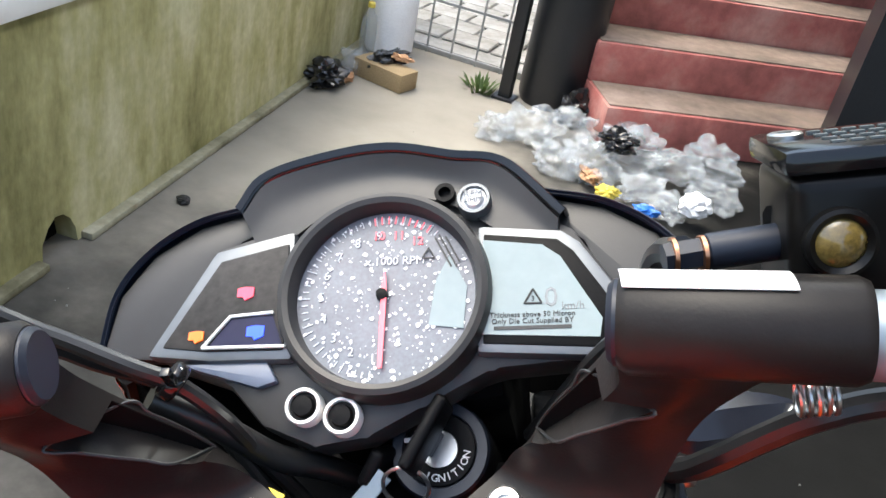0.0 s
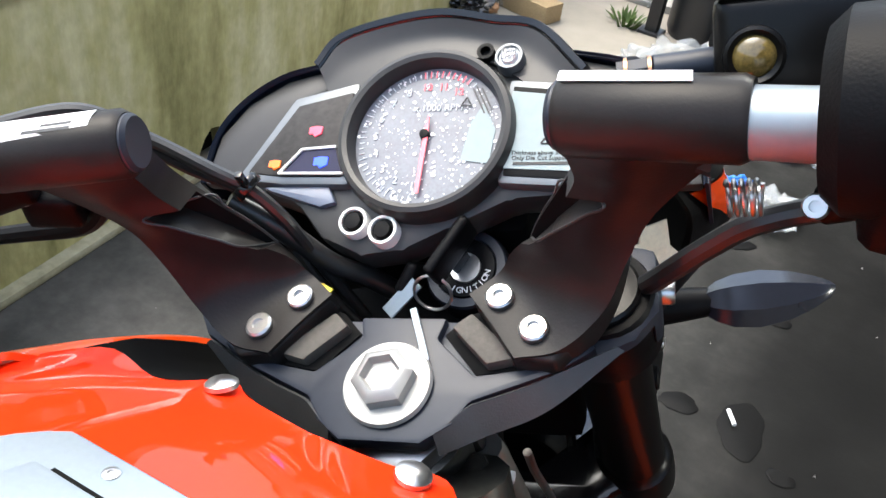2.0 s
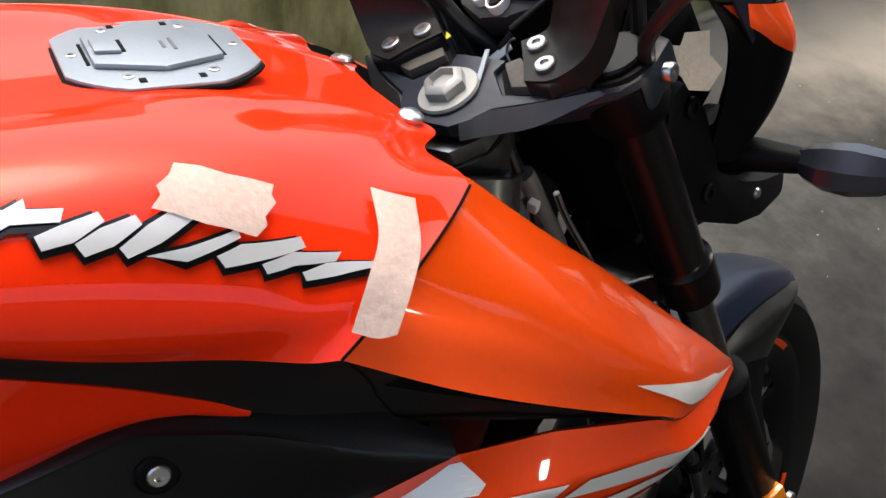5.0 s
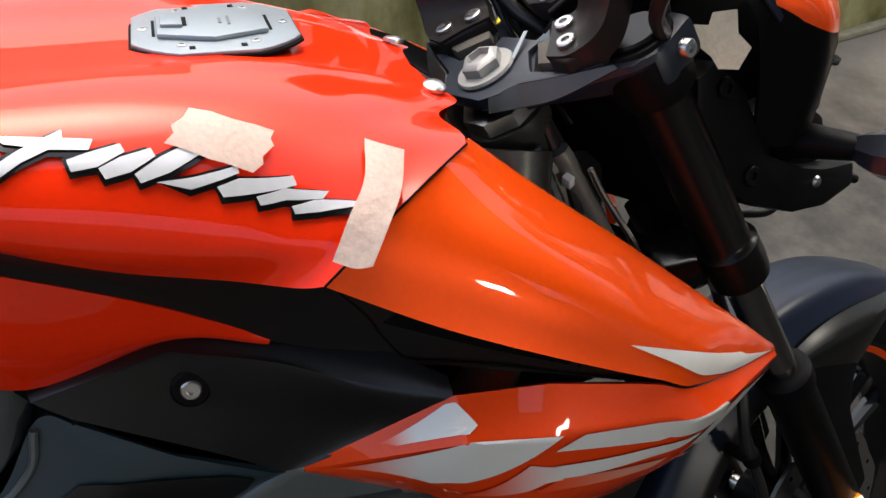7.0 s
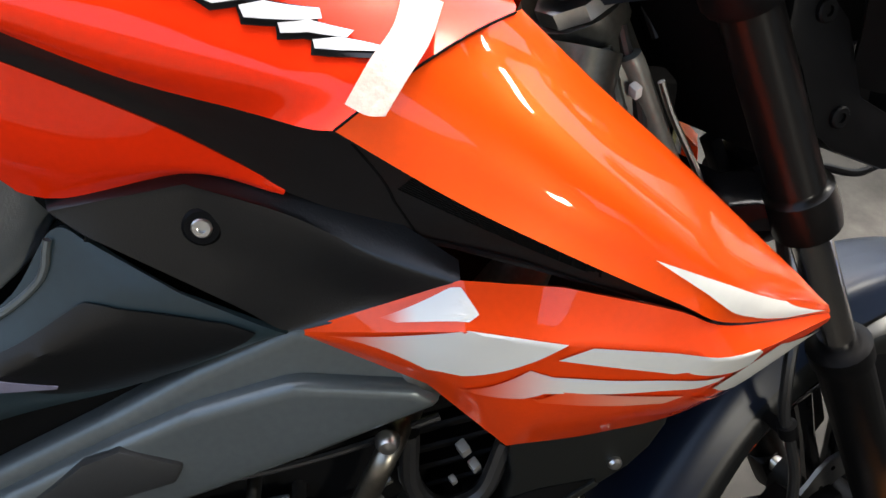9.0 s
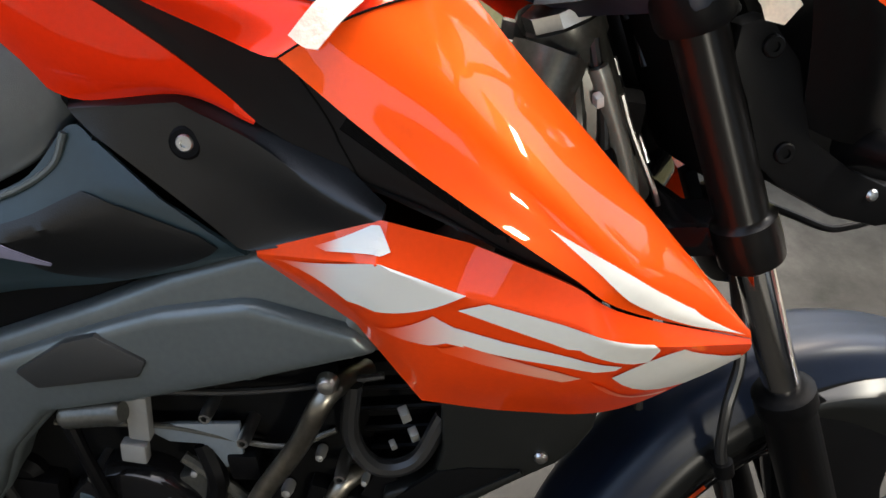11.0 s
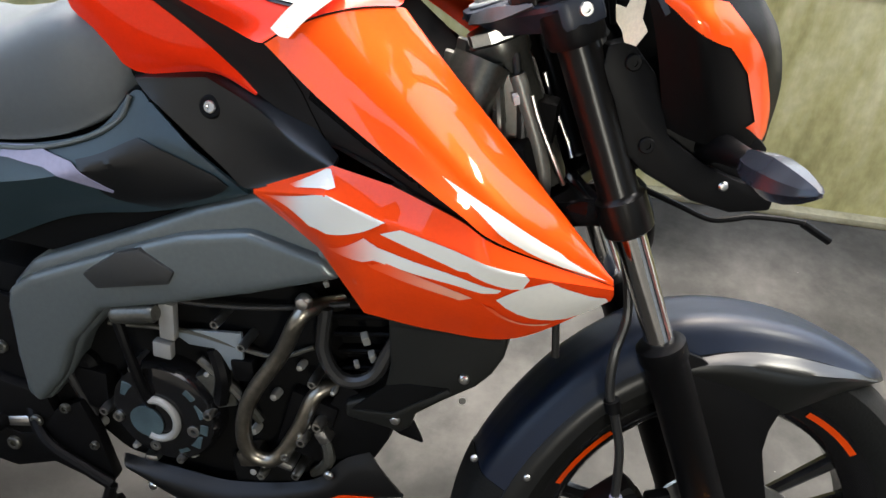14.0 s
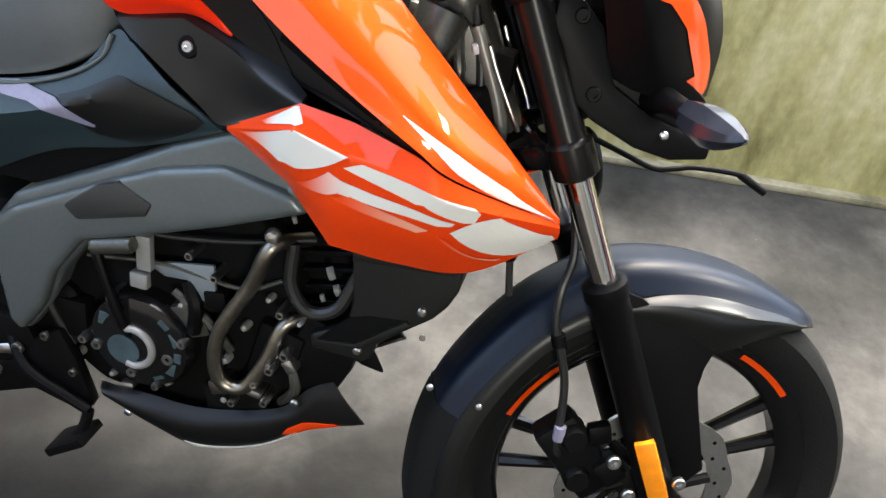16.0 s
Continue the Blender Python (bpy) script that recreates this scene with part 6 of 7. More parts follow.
for a in (90, 210, 330):
    c = math.radians(a)
    tube(bm, [(.0685 + .0045 * math.cos(c), -.002 + .0045 * math.sin(c), .0026), (.0685 + .0045 * math.cos(c + 2.09), -.002 + .0045 * math.sin(c + 2.09), .0026)], 0.0005, 6, 3)
part("sticker_print", bm, PRINT, cluster)
bm = bmesh.new()
writing(bm, "km/h", 0.005, pose(.086, -.006, 0.0026))
writing(bm, "0", 0.013, pose(.0765, -.002, 0.0025))
part("lcd_digits", bm, DASHLIGHT, cluster)
# left warning window
bm = bmesh.new()
prism(bm, [(-.046, .038), (-.086, .029), (-.114, -.024), (-.082, -.027), (-.042, -.027)], -0.01, 0.001, 2, 0.003)
part("display_frame", bm, DASHLIGHT, cluster)
bm = bmesh.new()
prism(bm, [(-.048, .031), (-.082, .023), (-.106, -.020), (-.083, -.0225), (-.046, -.0225)], -0.002, 0.0022, 2, 0.0015)
part("warning_window", bm, WINDOW, cluster, "dark warning lamp window")
bm = bmesh.new()
tube(bm, [(-.085, -.021, .003), (-.073, -.006, .003), (-.052, -.0045, .003)], 0.0009, 8, 3)
tube(bm, [(-.085, -.021, .003), (-.045, -.021, .003)], 0.0009, 8, 3)
part("window_trim", bm, WHITE_DECAL, cluster)
bm = bmesh.new()
prism(bm, [(-.0825, -.0203), (-.0725, -.0072), (-.0525, -.0057), (-.0465, -.0203)], 0.0018, 0.00245, 2, 0)
part("lit_window", bm, BLUEGLOW, cluster, "deep blue lit window")
for x, y, mat, w in ((-.067, .006, REDLAMP, .004), (-.089, -.0150, AMBERLAMP, .0036), (-.060, -.0135, BLUE, .0042)):
    bm = bmesh.new()
    prism(bm, [(x - w, y - w * .55), (x - w * .3, y - w * .55), (x, y - w), (x + w, y - w * .5), (x + w, y + w * .6), (x, y + w * .7), (x - w, y + w * .5)], 0.002, 0.0031, 2, 0)
    part("warning_lamp", bm, mat, cluster)
bm = bmesh.new()
prism(bm, [(-.097, -.027), (-.055, -.026), (-.049, -.036), (-.058, -.039), (-.090, -.030)], -0.01, -0.002, 2, 0.002)
part("dash_plate", bm, BLUETRIM, cluster)
for x, y, r in ((-.0346, -.0482, .0086), (-.0166, -.0527, .0086), (.0413, .0495, .0082)):
    bm = bmesh.new()
    lathe(bm, [(r, -0.012), (r, 0.0), (r * .94, 0.001), (r * .78, 0.001), (r * .76, -0.001)], pose(x, y, 0.002 if y > 0 else 0), 28, False)
    ring = part("button_ring", bm, WHITE_DECAL if y < 0 else DASHLIGHT, cluster, "white ring round a rubber button")
    bm = bmesh.new()
    lathe(bm, [(r * .76, -0.01), (r * .74, -0.001), (r * .60, -0.001), (r * .52, 0.0015), (0.0001, 0.0019)], pose(x, y, 0.002 if y > 0 else 0), 24)
    part("button" if y < 0 else "rev_lamp", bm, MATTE if y < 0 else LABEL, cluster)
bm = bmesh.new()
writing(bm, "RPM", 0.0048, pose(.0413, .0512, .0042, 0, 0, -4))
writing(bm, "LIMIT", 0.0036, pose(.0413, .0478, .0042, 0, 0, -4))
part("lamp_print", bm, DASHLIGHT, cluster)
bm = bmesh.new()
lathe(bm, [(0.005, -0.003), (0.005, 0.002), (0.003, 0.002), (0.003, -0.002)], pose(.0272, .0538, 0.000), 18)
part("dash_screw", bm, MATTE, cluster)

# visor round the cluster and the flanking pods
inner = [(-.062, .022, -.006), (-.048, .036, -.005), (-.027, .049, -.004), (0, .055, -.004), (.027, .050, -.004), (.050, .036, -.005), (.080, .014, -.006)]
rim = [(-.0766, .0508, -.004), (-.0635, .0676, -.002), (-.029, .0765, .000), (.0004, .0782, .001), (.0295, .0725, .000), (.0547, .0676, -.002), (.0811, .0402, -.004)]
bm = bmesh.new()
shell(bm, patch([inner, [tuple((np.array(a) * .45 + np.array(b) * .55) - (0, 0, .003)) for a, b in zip(inner, rim)], rim], 40, 10), 0.002)
part("dash_hood", bm, DASH, bike, "dark grey dash surface under the visor", m=CL)
bm = bmesh.new()
lip = [tuple(np.array(b) + (b[0] * .03, .0025, -.001)) for b in rim]
skirt = [(b[0] * 1.06, b[1] + .008, -.045) for b in rim]
shell(bm, patch([rim, [tuple((np.array(a) + np.array(b)) / 2 + (0, 0, .002)) for a, b in zip(rim, lip)], lip, skirt], 40, 18), 0.002)
part("visor", bm, GLOSS, bike, "black visor over the instruments", m=CL)
for s in (1, -1):
    rows = [[(.074, .056, -.010), (.102, .049, -.010), (.126, .034, -.011), (.141, .012, -.012), (.145, -.020, -.014)],
            [(.075, .0585, -.011), (.104, .0515, -.011), (.1285, .0355, -.012), (.1435, .013, -.013), (.1475, -.020, -.015)],
            [(.078, .063, -.06), (.107, .055, -.06), (.131, .038, -.06), (.146, .015, -.06), (.149, -.022, -.06)]]
    bm = bmesh.new()
    g = patch(rows, 24, 10)
    shell(bm, g, 0.002, s < 0)
    pod = part("headlamp_cowl_rim", bm, NAVY, bike, "dark blue-black cowl rim", m=CL)
    bm = bmesh.new()
    prism(bm, [(.060 * s, .050), (.074 * s, .056), (.102 * s, .049), (.126 * s, .034), (.141 * s, .012), (.145 * s, -.020), (.110 * s, -.022), (.092 * s, .032)], -0.022, -0.013, 2, 0.002)
    part("dash_side", bm, DASH, pod)

# ignition switch with key
IG = CL @ pose(0.022, -0.062, -0.032)
bm = bmesh.new()
lathe(bm, [(0.024, -0.05), (0.024, -0.003), (0.0225, 0.0), (0.0170, 0.0), (0.0165, 0.0015), (0.0145, 0.002), (0.009, 0.001)], pose(0, 0, 0), 40)
ign = part("ignition_switch", bm, MATTE, bike, "black ignition switch with a key in it", m=IG)
bm = bmesh.new()
lathe(bm, [(0.009, 0.0), (0.0085, 0.002), (0.0001, 0.0022)], pose(0, 0, 0), 28)
part("lock_face", bm, STEEL, ign)
bm = bmesh.new()
for i, ch in enumerate("IGNITION"):
    a = math.radians(-112 + 14.5 * i)
    writing(bm, ch, 0.0050, pose(0.0132 * math.cos(a), 0.0132 * math.sin(a), 0.0018, 0, 0, math.degrees(a) + 90))
for i, ch in enumerate("PUSH"):
    a = math.radians(168 - 12 * i)
    writing(bm, ch, 0.003, pose(0.0132 * math.cos(a), 0.0132 * math.sin(a), 0.0018, 0, 0, math.degrees(a) - 90))
part("switch_print", bm, LABEL, ign)
bm = bmesh.new()
KM = pose(-0.002, 0.002, 0.002, 0, 0, -28)
box(bm, (0.0035, 0.012, 0.014), KM @ pose(0, 0, 0.006), 0.001)
box(bm, (0.0062, 0.036, 0.022), KM @ pose(0, 0.0, 0.021), 0.0028, 3)
part("key", bm, MATTE, ign, "black plastic-headed key")
for part_name, material_, r0, r1 in (("switch_rim", YOKE, .0172, .0232),):
    bm = bmesh.new()
    lathe(bm, [(r0, 0.0), (r0 + .0005, 0.0012), (r1 - .001, 0.0012), (r1, -0.001)], pose(0, 0, 0), 40)
    part(part_name, bm, material_, ign)
bm = bmesh.new()
box(bm, (0.0030, 0.0022, 0.0012), pose(-.0150, .004, .0022), 0.0003, 1)
part("switch_mark", bm, LABEL, ign)
# ring through the key head, hanging onto the yoke with its tag and a spare blade
RING = pose(-0.013, -0.018, 0.011, 48, -12, 10)
bm = bmesh.new()
k = 28
for i in range(k):
    a0, a1 = 2 * math.pi * i / k, 2 * math.pi * (i + 1) / k
    rod(bm, tuple(RING @ Vector((.0105 * math.cos(a0), .0105 * math.sin(a0), 0))), tuple(RING @ Vector((.0105 * math.cos(a1), .0105 * math.sin(a1), 0))), 0.00095, n=8)
part("key_ring", bm, BOLT, ign)
bm = bmesh.new()
box(bm, (0.0085, 0.024, 0.0012), pose(-0.031, -0.021, 0.009, 12, 8, -42), 0.0004, 1)
part("key_tag", bm, SILVER, ign, "small flat metal tag")
bm = bmesh.new()
BLADE = IG.inverted() @ STEER @ pose(.0115, .0265, .0022, 4, 0, 22)
box(bm, (0.0036, 0.030, 0.0014), BLADE, 0.0004, 1)
box(bm, (0.0015, 0.028, 0.0020), BLADE, 0.0004, 1)
part("spare_key_blade", bm, SILVER, ign)
bm = bmesh.new()
box(bm, (0.0075, 0.019, 0.020), pose(-0.028, -0.008, 0.004, 20, 0, -30), 0.0034, 3)
part("spare_key_head", bm, MATTE, ign, "black plastic head of a second key")

# headlamp fairing
HEAD = patch([
    [(.130, .114, .000), (.148, .132, -.018), (.150, .165, -.040), (.110, .215, -.060), (.060, .245, -.080)],
    [(.138, .115, -.034), (.152, .134, -.050), (.157, .158, -.072), (.118, .215, -.100), (.060, .252, -.115)],
    [(.126, .114, -.085), (.136, .134, -.105), (.138, .155, -.125), (.105, .205, -.150), (.056, .246, -.165)],
    [(.102, .110, -.150), (.106, .132, -.172), (.100, .160, -.190), (.080, .200, -.208), (.040, .225, -.222)],
], 29, 20)
for s in (False, True):
    bm = bmesh.new()
    shell(bm, HEAD, 0.004, s)
    side = part("headlamp_side", bm, MATTE, bike, "black headlamp side panel with an orange band", m=STEER)
    bm = bmesh.new()
    poly_decal(bm, HEAD, [(.06, .06), (.12, .206), (.29, .329), (.57, .397), (.655, .545), (.72, .8436), (.66, .875), (.80, .985), (.90, .93), (.88, .80), (.7664, .515), (.6649, .297), (.5788, .057), (.4344, .01), (.22, .01)], 0.0012, s)
    part("headlamp_band", bm, ORANGE, side, "orange painted band")
    bm = bmesh.new()
    f = -1 if s else 1
    prism(bm, [(.078, -.058), (.10, -.06), (.115, -.10), (.112, -.16), (.14, -.20), (.165, -.225), (.20, -.25), (.19, -.268), (.15, -.255), (.117, -.23), (.08, -.186), (.069, -.165), (.070, -.105), (.066, -.08)], 0.085 * f, 0.110 * f, 0, 0.005)
    prism(bm, [(.10, -.13), (.19, -.17), (.212, -.215), (.195, -.245), (.15, -.25), (.11, -.215)], 0.055 * f, 0.085 * f, 0, 0.008)
    brk = part("headlamp_bracket", bm, MATTE, bike, m=STEER)
    for y, z in ((.096, -.081), (.0885, -.160)):
        bm = bmesh.new()
        hex_bolt(bm, facing((.110 * f, y, z), (f, 0, 0)), 0.008, 0.004)
        part("bracket_bolt", bm, MATTE, brk)
    bm = bmesh.new()
    hex_bolt(bm, facing((.108 * f, .1505, -.226), (f, 0, 0)), 0.005, 0.005, False)
    part("bracket_bolt", bm, BOLT, brk)
    # turn indicator: rubber stalk, faceted body
    bm = bmesh.new()
    tube(bm, [(.070 * f, .152, -.195), (.10 * f, .158, -.19), (.124 * f, .163, -.193), (.144 * f, .168, -.197)], [.018, .015, .0125, .0105], 14)
    ind = part("turn_indicator", bm, MATTE, bike, "black stalked turn indicator with smoked lens", m=STEER)
    bm = bmesh.new()
    body = []
    for x, w, h, dz in ((.140, .008, .010, -.002), (.149, .016, .015, -.002), (.161, .0215, .019, -.003), (.179, .0235, .0205, -.003), (.199, .020, .017, -.002), (.215, .0135, .0115, 0), (.226, .007, .006, .002), (.230, .002, .002, .003)):
        body.append([(x * f, .160 + .24 * (x - .11) + w * cx, -.188 - .22 * (x - .11) + dz + h * cz) for cx, cz in ((0, 1), (.7, .6), (1, 0), (.6, -.8), (-.6, -.8), (-1, 0), (-.7, .6), (0, 1))])
    g = np.array([[np.array(p) for p in r] for r in body])
    nv, nu = g.shape[:2]
    put_mesh(bm, [tuple(v) for v in g.reshape(-1, 3)], [(j * nu + i, j * nu + i + 1, (j + 1) * nu + i + 1, (j + 1) * nu + i) for j in range(nv - 1) for i in range(nu - 1)] + [list(range(nu - 1)), [(nv - 1) * nu + i for i in range(nu - 1)]])
    bmesh.ops.remove_doubles(bm, verts=bm.verts, dist=0.0002)
    part("indicator_body", bm, INDICATOR, ind, "smoked glossy indicator body", sharp=25)
bm = bmesh.new()
g = np.array([[HEAD[j, -1] + (np.array([-HEAD[j, -1][0], 0.012, -0.004])) * t for t in np.linspace(0, 1, 8)] for j in range(20)])
full = np.concatenate([g, (g * (-1, 1, 1))[:, ::-1][:, 1:]], axis=1)
nv, nu = full.shape[:2]
put_mesh(bm, [tuple(v) for v in full.reshape(-1, 3)], [(j * nu + i, j * nu + i + 1, (j + 1) * nu + i + 1, (j + 1) * nu + i) for j in range(nv - 1) for i in range(nu - 1)])
part("headlamp_lens", bm, LENS, bike, "clear headlamp lens", m=STEER)
bm = bmesh.new()
box(bm, (0.11, 0.10, 0.17), pose(0, 0.165, -0.10, 8, 0, 0), 0.02)
part("headlamp_shell", bm, DEEP, bike, m=STEER)
bm = bmesh.new()
prism(bm, [(-.014, .019), (-.003, .014), (.002, .021), (.017, .017), (.013, .002), (.018, -.010), (.006, -.021), (-.006, -.016), (-.008, -.006), (-.014, .004)], -0.0006, 0.0006, 1, 0)
part("masking_tape", bm, LITTAPE, bike, "torn piece of masking tape", m=STEER @ pose(.1165, .100, -.045, -24, 0, 42))
bm = bmesh.new()
tube(bm, [(.055, .055, -.205), (.050, .080, -.217), (.046, .1177, -.2533), (.045, .1483, -.2831), (.045, .172, -.292), (.045, .1958, -.2983), (.045, .2455, -.3243), (.045, .262, -.346)], 0.0034, 8)
rod(bm, (.045, .245, -.324), (.045, .270, -.356), 0.0048, n=10, bevel=0.001)
part("cable_guide", bm, MATTE, bike, "thin black wire guide", m=STEER)

# front mudguard: arched shell with side wings and stays
c = np.array([0, 0.048, -0.717])


def arch(deg, r, x):
    a = math.radians(deg)
    return (x, c[1] + r * math.cos(a), c[2] + r * math.sin(a))


angs = (27.5, 36, 53, 70, 84, 95, 109, 128, 145, 165, 178)
crown = (.310, .311, .313, .320, .326, .322, .316, .312, .314, .320, .322)
edge_r = (.305, .297, .288, .289, .289, .289, .286, .284, .285, .290, .292)
edge_x = (.010, .044, .053, .055, .056, .057, .058, .060, .060, .058, .054)
low_r = (.303, .290, .270, .264, .262, .265, .263, .258, .257, .260, .262)
rows = [[arch(a, r, 0.0) for a, r in zip(angs, crown)],
        [arch(a, r - .003, x * .66) for a, r, x in zip(angs, crown, edge_x)],
        [arch(a, r, x) for a, r, x in zip(angs, edge_r, edge_x)]]
bm = bmesh.new()
for s in (False, True):
    shell(bm, patch(rows, 60, 11), 0.003, s)
fender = part("front_mudguard", bm, NAVY, bike, "satin navy black front mudguard", m=STEER)
bm = bmesh.new()
tail = patch(rows, 60, 11)[:, 44:]
tail = c + (tail - c) * 1.005
for s in (False, True):
    shell(bm, tail, 0.002, s)
part("mudguard_flap", bm, RUBBER, fender, "dull black rear flap of the mudguard")
flank = [[arch(a, r + .002, x - .003) for a, r, x in zip(angs, edge_r, edge_x)],
         [arch(a, r * .6 + q * .4, x + .003) for a, r, q, x in zip(angs, edge_r, low_r, edge_x)],
         [arch(a, q, x + .004) for a, q, x in zip(angs, low_r, edge_x)]]
for s in (False, True):
    bm = bmesh.new()
    shell(bm, patch(flank, 60, 9), 0.003, s)
    part("mudguard_flank", bm, FLANK, fender, "black lower flank of the mudguard")
wing_a = (33, 42, 50, 58, 66, 74, 83)
wing_top = (.299, .293, .289, .289, .290, .290, .289)
wing_low = (.296, .262, .233, .214, .222, .240, .262)
for s in (False, True):
    bm = bmesh.new()
    shell(bm, patch([[arch(a, r, x) for a, r, x in zip(wing_a, wing_top, (.038, .051, .056, .058, .059, .060, .061))],
                     [arch(a, r * .72 + q * .28, x) for a, r, q, x in zip(wing_a, wing_top, wing_low, (.042, .062, .071, .074, .074, .072, .068))],
                     [arch(a, q, x) for a, q, x in zip(wing_a, wing_low, (.041, .056, .062, .064, .064, .064, .065))]], 30, 9), 0.002, s)
    part("mudguard_wing", bm, WINGBLACK, fender, "flared satin black wing of the mudguard", sharp=25)
for s in (1, -1):
    bm = bmesh.new()
    prism(bm, [(.074, -.405), (.100, -.430), (.148, -.500), (.172, -.530), (.154, -.550), (.141, -.575), (.136, -.610), (.125, -.70), (.078, -.72), (.070, -.50)], 0.060 * s, 0.068 * s, 0, 0.003)
    part("mudguard_stay", bm, MATTE, fender)
    for y, z in ((-.1265, -.508), (-.175, -.460)):
        bm = bmesh.new()
        hex_bolt(bm, facing((.062 * s, y, z), (s, 0, 0)), 0.0045, 0.004, False)
        part("mudguard_bolt", bm, BOLT, fender)


# ---- litter on the yard floor ----
def crumple(name, mat, m, size, label, category, seed, n=16, fold=0.6):
    """A crumpled sheet or bag: a round lump folded by noise."""
    bm = bmesh.new()
    bmesh.ops.create_icosphere(bm, subdivisions=4, radius=1.0)
    off = Vector((seed * 3.7, seed * 1.3, seed * 2.1))
    for v in bm.verts:
        d = v.co.normalized()
        ridge = abs(noise.noise(d * 1.5 + off)) * 1.0 + abs(noise.noise(d * 3.4 + off)) * 0.45 + abs(noise.noise(d * 8 + off)) * 0.14
        r = 1.0 - fold * 0.85 + fold * 1.3 * ridge
        v.co = Vector((d.x * r * size[0], d.y * r * size[1], (d.z * r * 0.9) * size[2]))
    low = min(v.co.z for v in bm.verts)
    for v in bm.verts:
        v.co.z = max(v.co.z - low * 0.62, 0.002)
    ob = part(name, bm, mat, None, "", m, sharp=24)
    return tagged(ob, label, category, "litter by the steps")


rnd = random.Random(12)
for k, (x, y, s) in enumerate(((-.60, 2.86, .13), (-.46, 2.93, .15), (-.33, 2.72, .14), (-.20, 2.86, .15), (-.05, 2.92, .13), (.06, 3.02, .14), (-.42, 2.66, .12), (-.12, 2.68, .12), (.10, 2.78, .10), (-.70, 2.78, .09), (-.27, 2.15, .10), (-.02, 2.13, .11), (-.28, 3.02, .14), (-.02, 2.60, .09))):
    crumple("plastic_bag", BAG, pose(x, y, 0, 0, 0, rnd.uniform(0, 360)), (s, s * rnd.uniform(.6, .9), s * rnd.uniform(.5, .85)), "crumpled clear plastic bag lying on the concrete", "plastic bag", k + 1, fold=0.62)
crumple("black_plastic_bag", BLACKBAG, pose(-.26, 2.77, .10, 0, 0, 30), (.075, .06, .05), "small crumpled black plastic bag on the litter", "plastic bag", 31)
crumple("black_plastic_bag", BLACKBAG, pose(-.50, 3.16, 0, 0, 0, 80), (.10, .08, .09), "crumpled black plastic bag beside the steps", "plastic bag", 32)
crumple("foam_piece", FOAM, pose(.06, 2.58, .05, 0, 0, 20), (.06, .05, .05), "white foam packing lump on the litter", "foam", 33, fold=.3)
crumple("packet", BLUEPACK, pose(-.08, 2.52, .02, 0, 0, 10), (.05, .03, .025), "crushed blue packet on the litter", "packet", 34)
crumple("packet", YELLOWPACK, pose(-.22, 2.55, .02, 0, 0, 50), (.06, .035, .03), "crushed yellow and white packet on the litter", "packet", 35)
crumple("packet", CARD, pose(-.30, 2.62, .03, 0, 0, 120), (.06, .04, .03), "torn brown cardboard piece in the litter", "cardboard", 36)
crumple("packet", BLUEPACK, pose(-.15, 2.21, 0, 0, 0, 40), (.05, .04, .04), "crushed blue and yellow packet on the concrete", "packet", 37)
# heap at the foot of the wall
crumple("black_rag", BLACKBAG, pose(-1.40, 2.76, 0, 0, 0, 20), (.10, .12, .06), "dirty black rag heap at the foot of the wall", "rag", 41)
crumple("black_rag", BLACKBAG, pose(-1.26, 3.02, .05, 0, 0, 70), (.12, .07, .045), "black plastic scrap lying over a brick", "rag", 42)
crumple("cardboard_scrap", CARD, pose(-1.36, 2.84, 0, 0, 0, 40), (.05, .04, .03), "torn brown cardboard scrap on the floor", "cardboard", 43)
crumple("cardboard_scrap", CARD, pose(-1.20, 3.00, .09, 0, 0, 0), (.05, .03, .02), "pinkish cardboard scrap on the black rag", "cardboard", 44)
crumple("plastic_bag", BAG, pose(-1.38, 2.96, 0, 0, 0, 0), (.06, .06, .07), "crumpled clear plastic bag at the wall", "plastic bag", 45)
bm = bmesh.new()
box(bm, (0.24, 0.11, 0.075), pose(0, 0, 0.0375), 0.006)
tagged(part("brick", bm, BRICK, m=pose(-1.24, 2.96, 0, 0, 0, -12)), "dusty yellow-brown loose brick on the concrete", "brick")
# bottle and bucket in the corner
bottle = thing("plastic_bottle", "clear plastic drink bottle with a yellow cap, upright", "bottle", pose(-1.40, 3.10, 0))
bm = bmesh.new()
lathe(bm, [(0.03, 0), (0.034, 0.01), (0.034, 0.16), (0.028, 0.19), (0.013, 0.22), (0.013, 0.235)], pose(0, 0, 0), 20)
part("bottle_body", bm, BAG, bottle)
bm = bmesh.new()
lathe(bm, [(0.015, 0.232), (0.015, 0.25), (0.013, 0.252)], pose(0, 0, 0), 16)
part("cap", bm, YELLOWPACK, bottle)
jug = thing("white_jug", "large white plastic can standing by the gate", "can", pose(-1.39, 3.30, 0))
bm = bmesh.new()
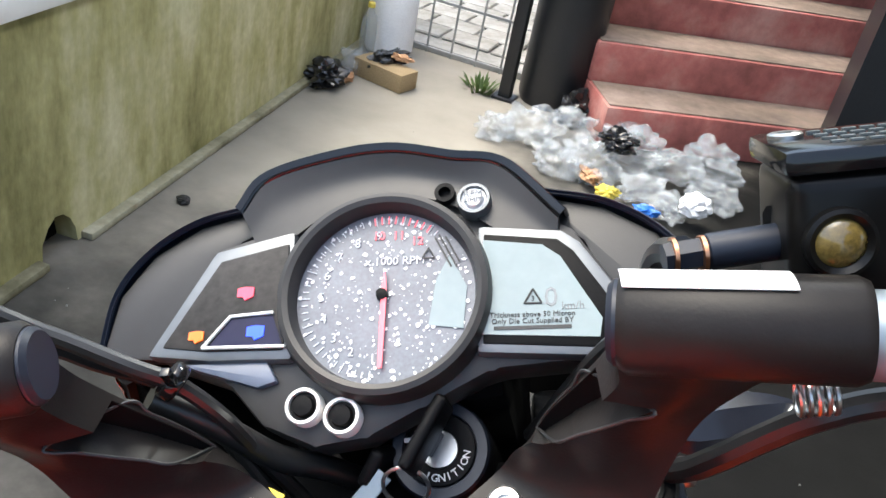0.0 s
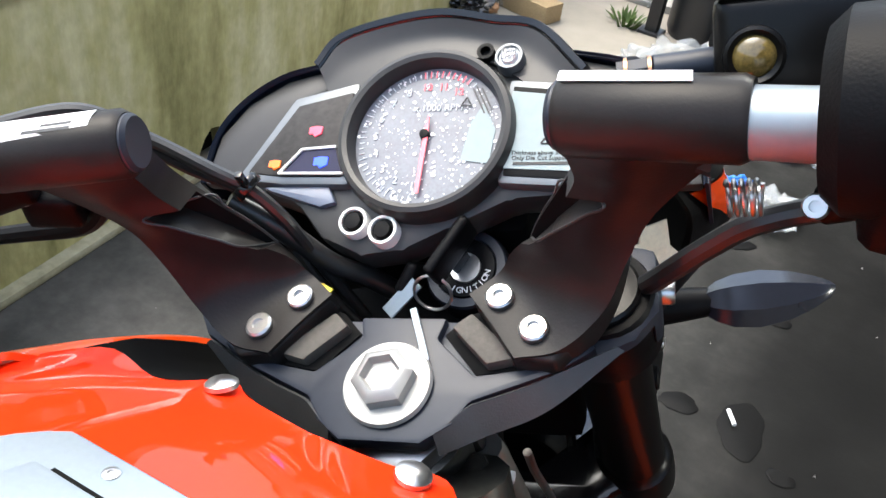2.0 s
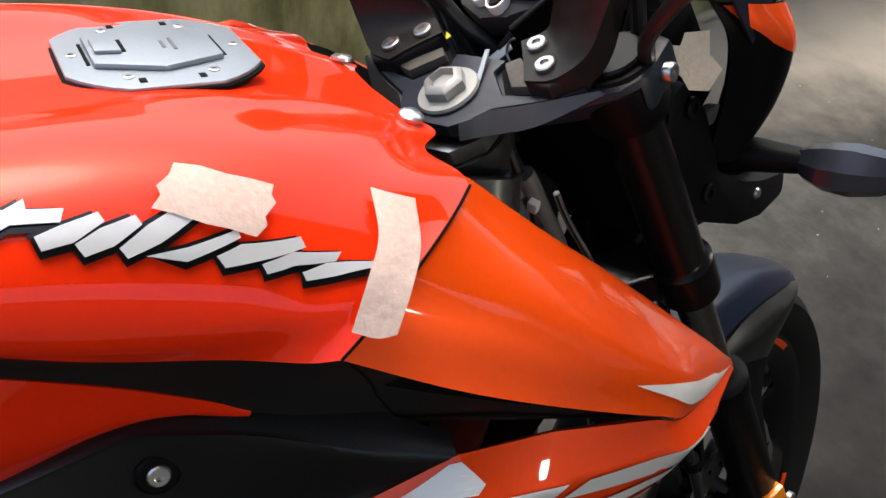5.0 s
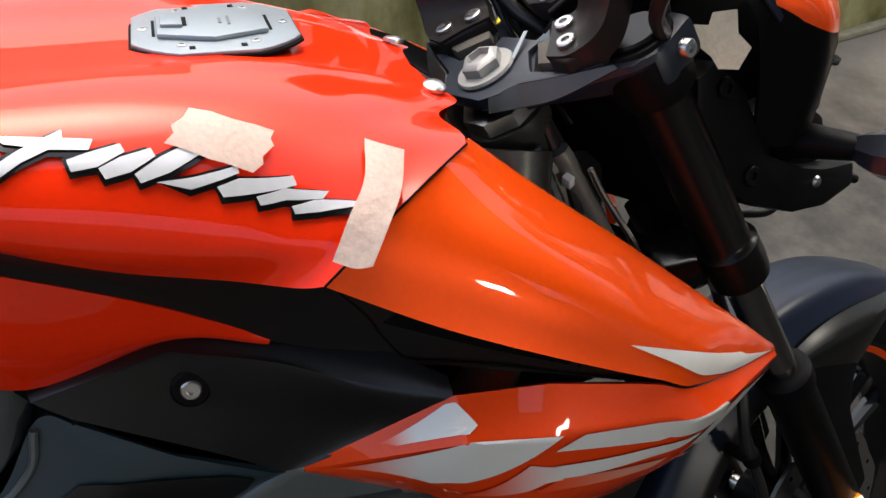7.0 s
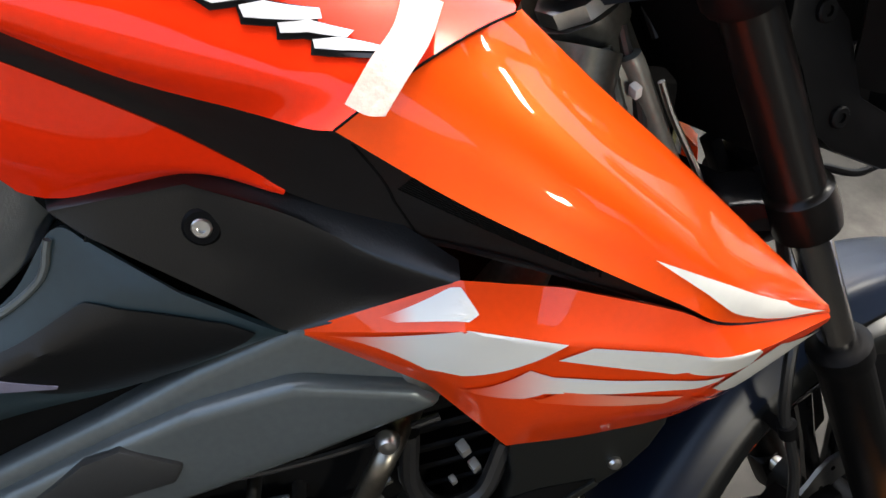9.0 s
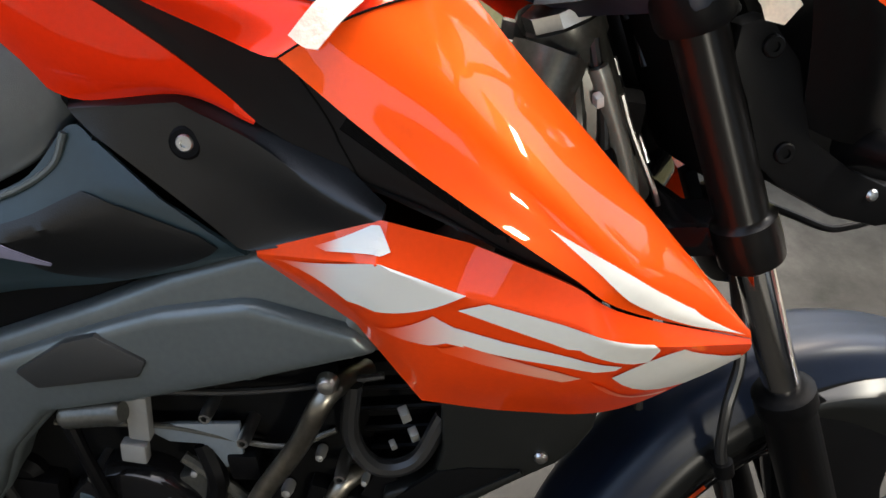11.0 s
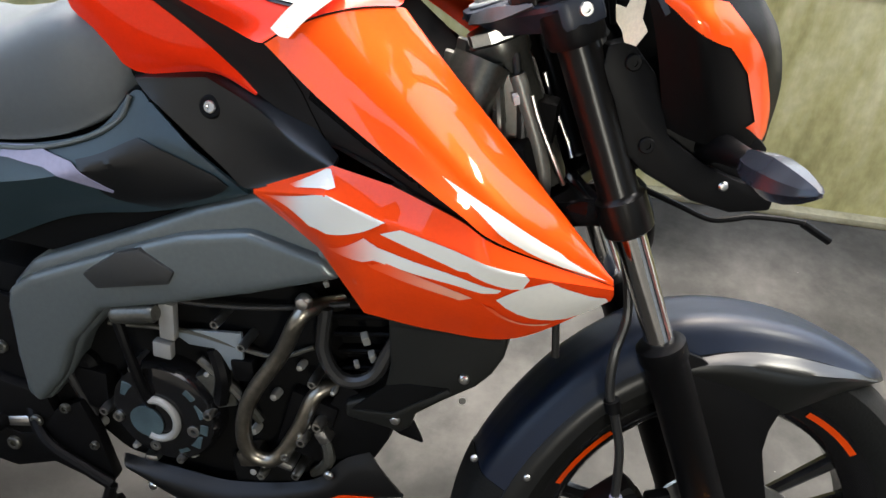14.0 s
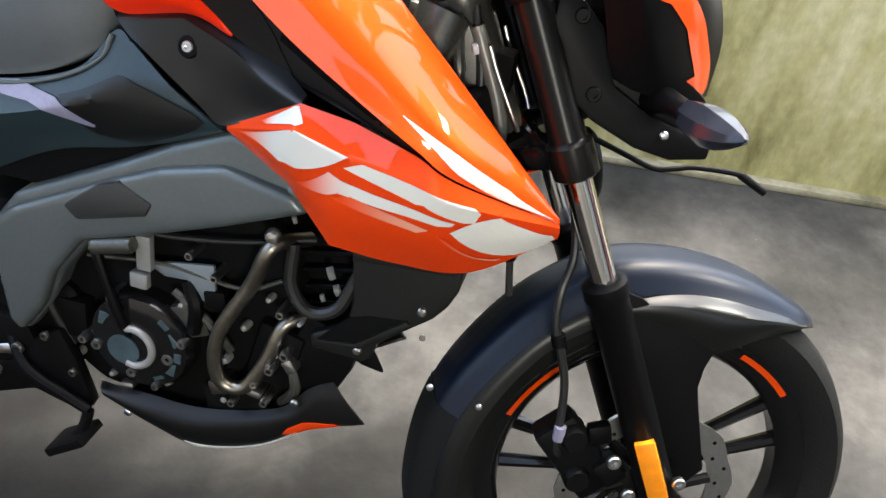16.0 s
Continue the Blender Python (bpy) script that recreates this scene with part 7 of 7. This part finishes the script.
lathe(bm, [(0.09, 0), (0.105, 0.02), (0.105, 0.24), (0.08, 0.30), (0.03, 0.33), (0.03, 0.36)], pose(0, 0, 0), 24)
part("jug_body", bm, FOAM, jug)
bm = bmesh.new()
tube(bm, [(0.02, 0, 0.33), (0.07, 0, 0.37), (0.10, 0, 0.30)], 0.010, 8)
part("handle", bm, FOAM, jug)
# weed at the gate post
bm = bmesh.new()
for k in range(60):
    a, r = rnd.uniform(0, 6.28), rnd.uniform(0.01, 0.06)
    h, w = rnd.uniform(0.02, 0.06), rnd.uniform(0.004, 0.008)
    x, y = r * math.cos(a), r * math.sin(a)
    dx, dy = w * math.cos(a + 1.6), w * math.sin(a + 1.6)
    put_mesh(bm, [(x - dx, y - dy, 0), (x + dx, y + dy, 0), (x * 1.5 + dx * .8, y * 1.5 + dy * .8, h * .7), (x * 1.9, y * 1.9, h), (x * 1.5 - dx * .8, y * 1.5 - dy * .8, h * .7)], [(0, 1, 2, 3, 4)])
tagged(part("weed", bm, GREEN, m=pose(-.91, 3.19, 0)), "small green weed growing at the post", "plant", kind="stuff")
# stub on the oil stain, pebble by the wall, small crumbs
bm = bmesh.new()
rod(bm, (0, 0, 0.006), (0.035, 0.02, 0.006), 0.0045, n=10)
tagged(part("chalk_stub", bm, FOAM, m=pose(0.135, 1.288, 0.0045, 0, 0, 95)), "thin white stub lying on an oil stain", "stub")
crumple("pebble", BLACKPAINT, pose(-1.23, 1.68, 0), (.022, .02, .016), "small dark pebble on the concrete", "pebble", 51, fold=.3)
bm = bmesh.new()
for k in range(60):
    x, y = rnd.uniform(-1.2, .9), rnd.uniform(.6, 3.0)
    s = rnd.uniform(0.002, 0.006)
    put_mesh(bm, [(x, y, 0.0005), (x + s, y, 0.0005), (x + s * .6, y + s, 0.0005), (x + s * .4, y + s * .4, s * .8)], [(0, 1, 3), (1, 2, 3), (2, 0, 3), (0, 2, 1)])
tagged(part("grit", bm, PAVE), "scattered pale grit on the concrete", "grit", kind="stuff")
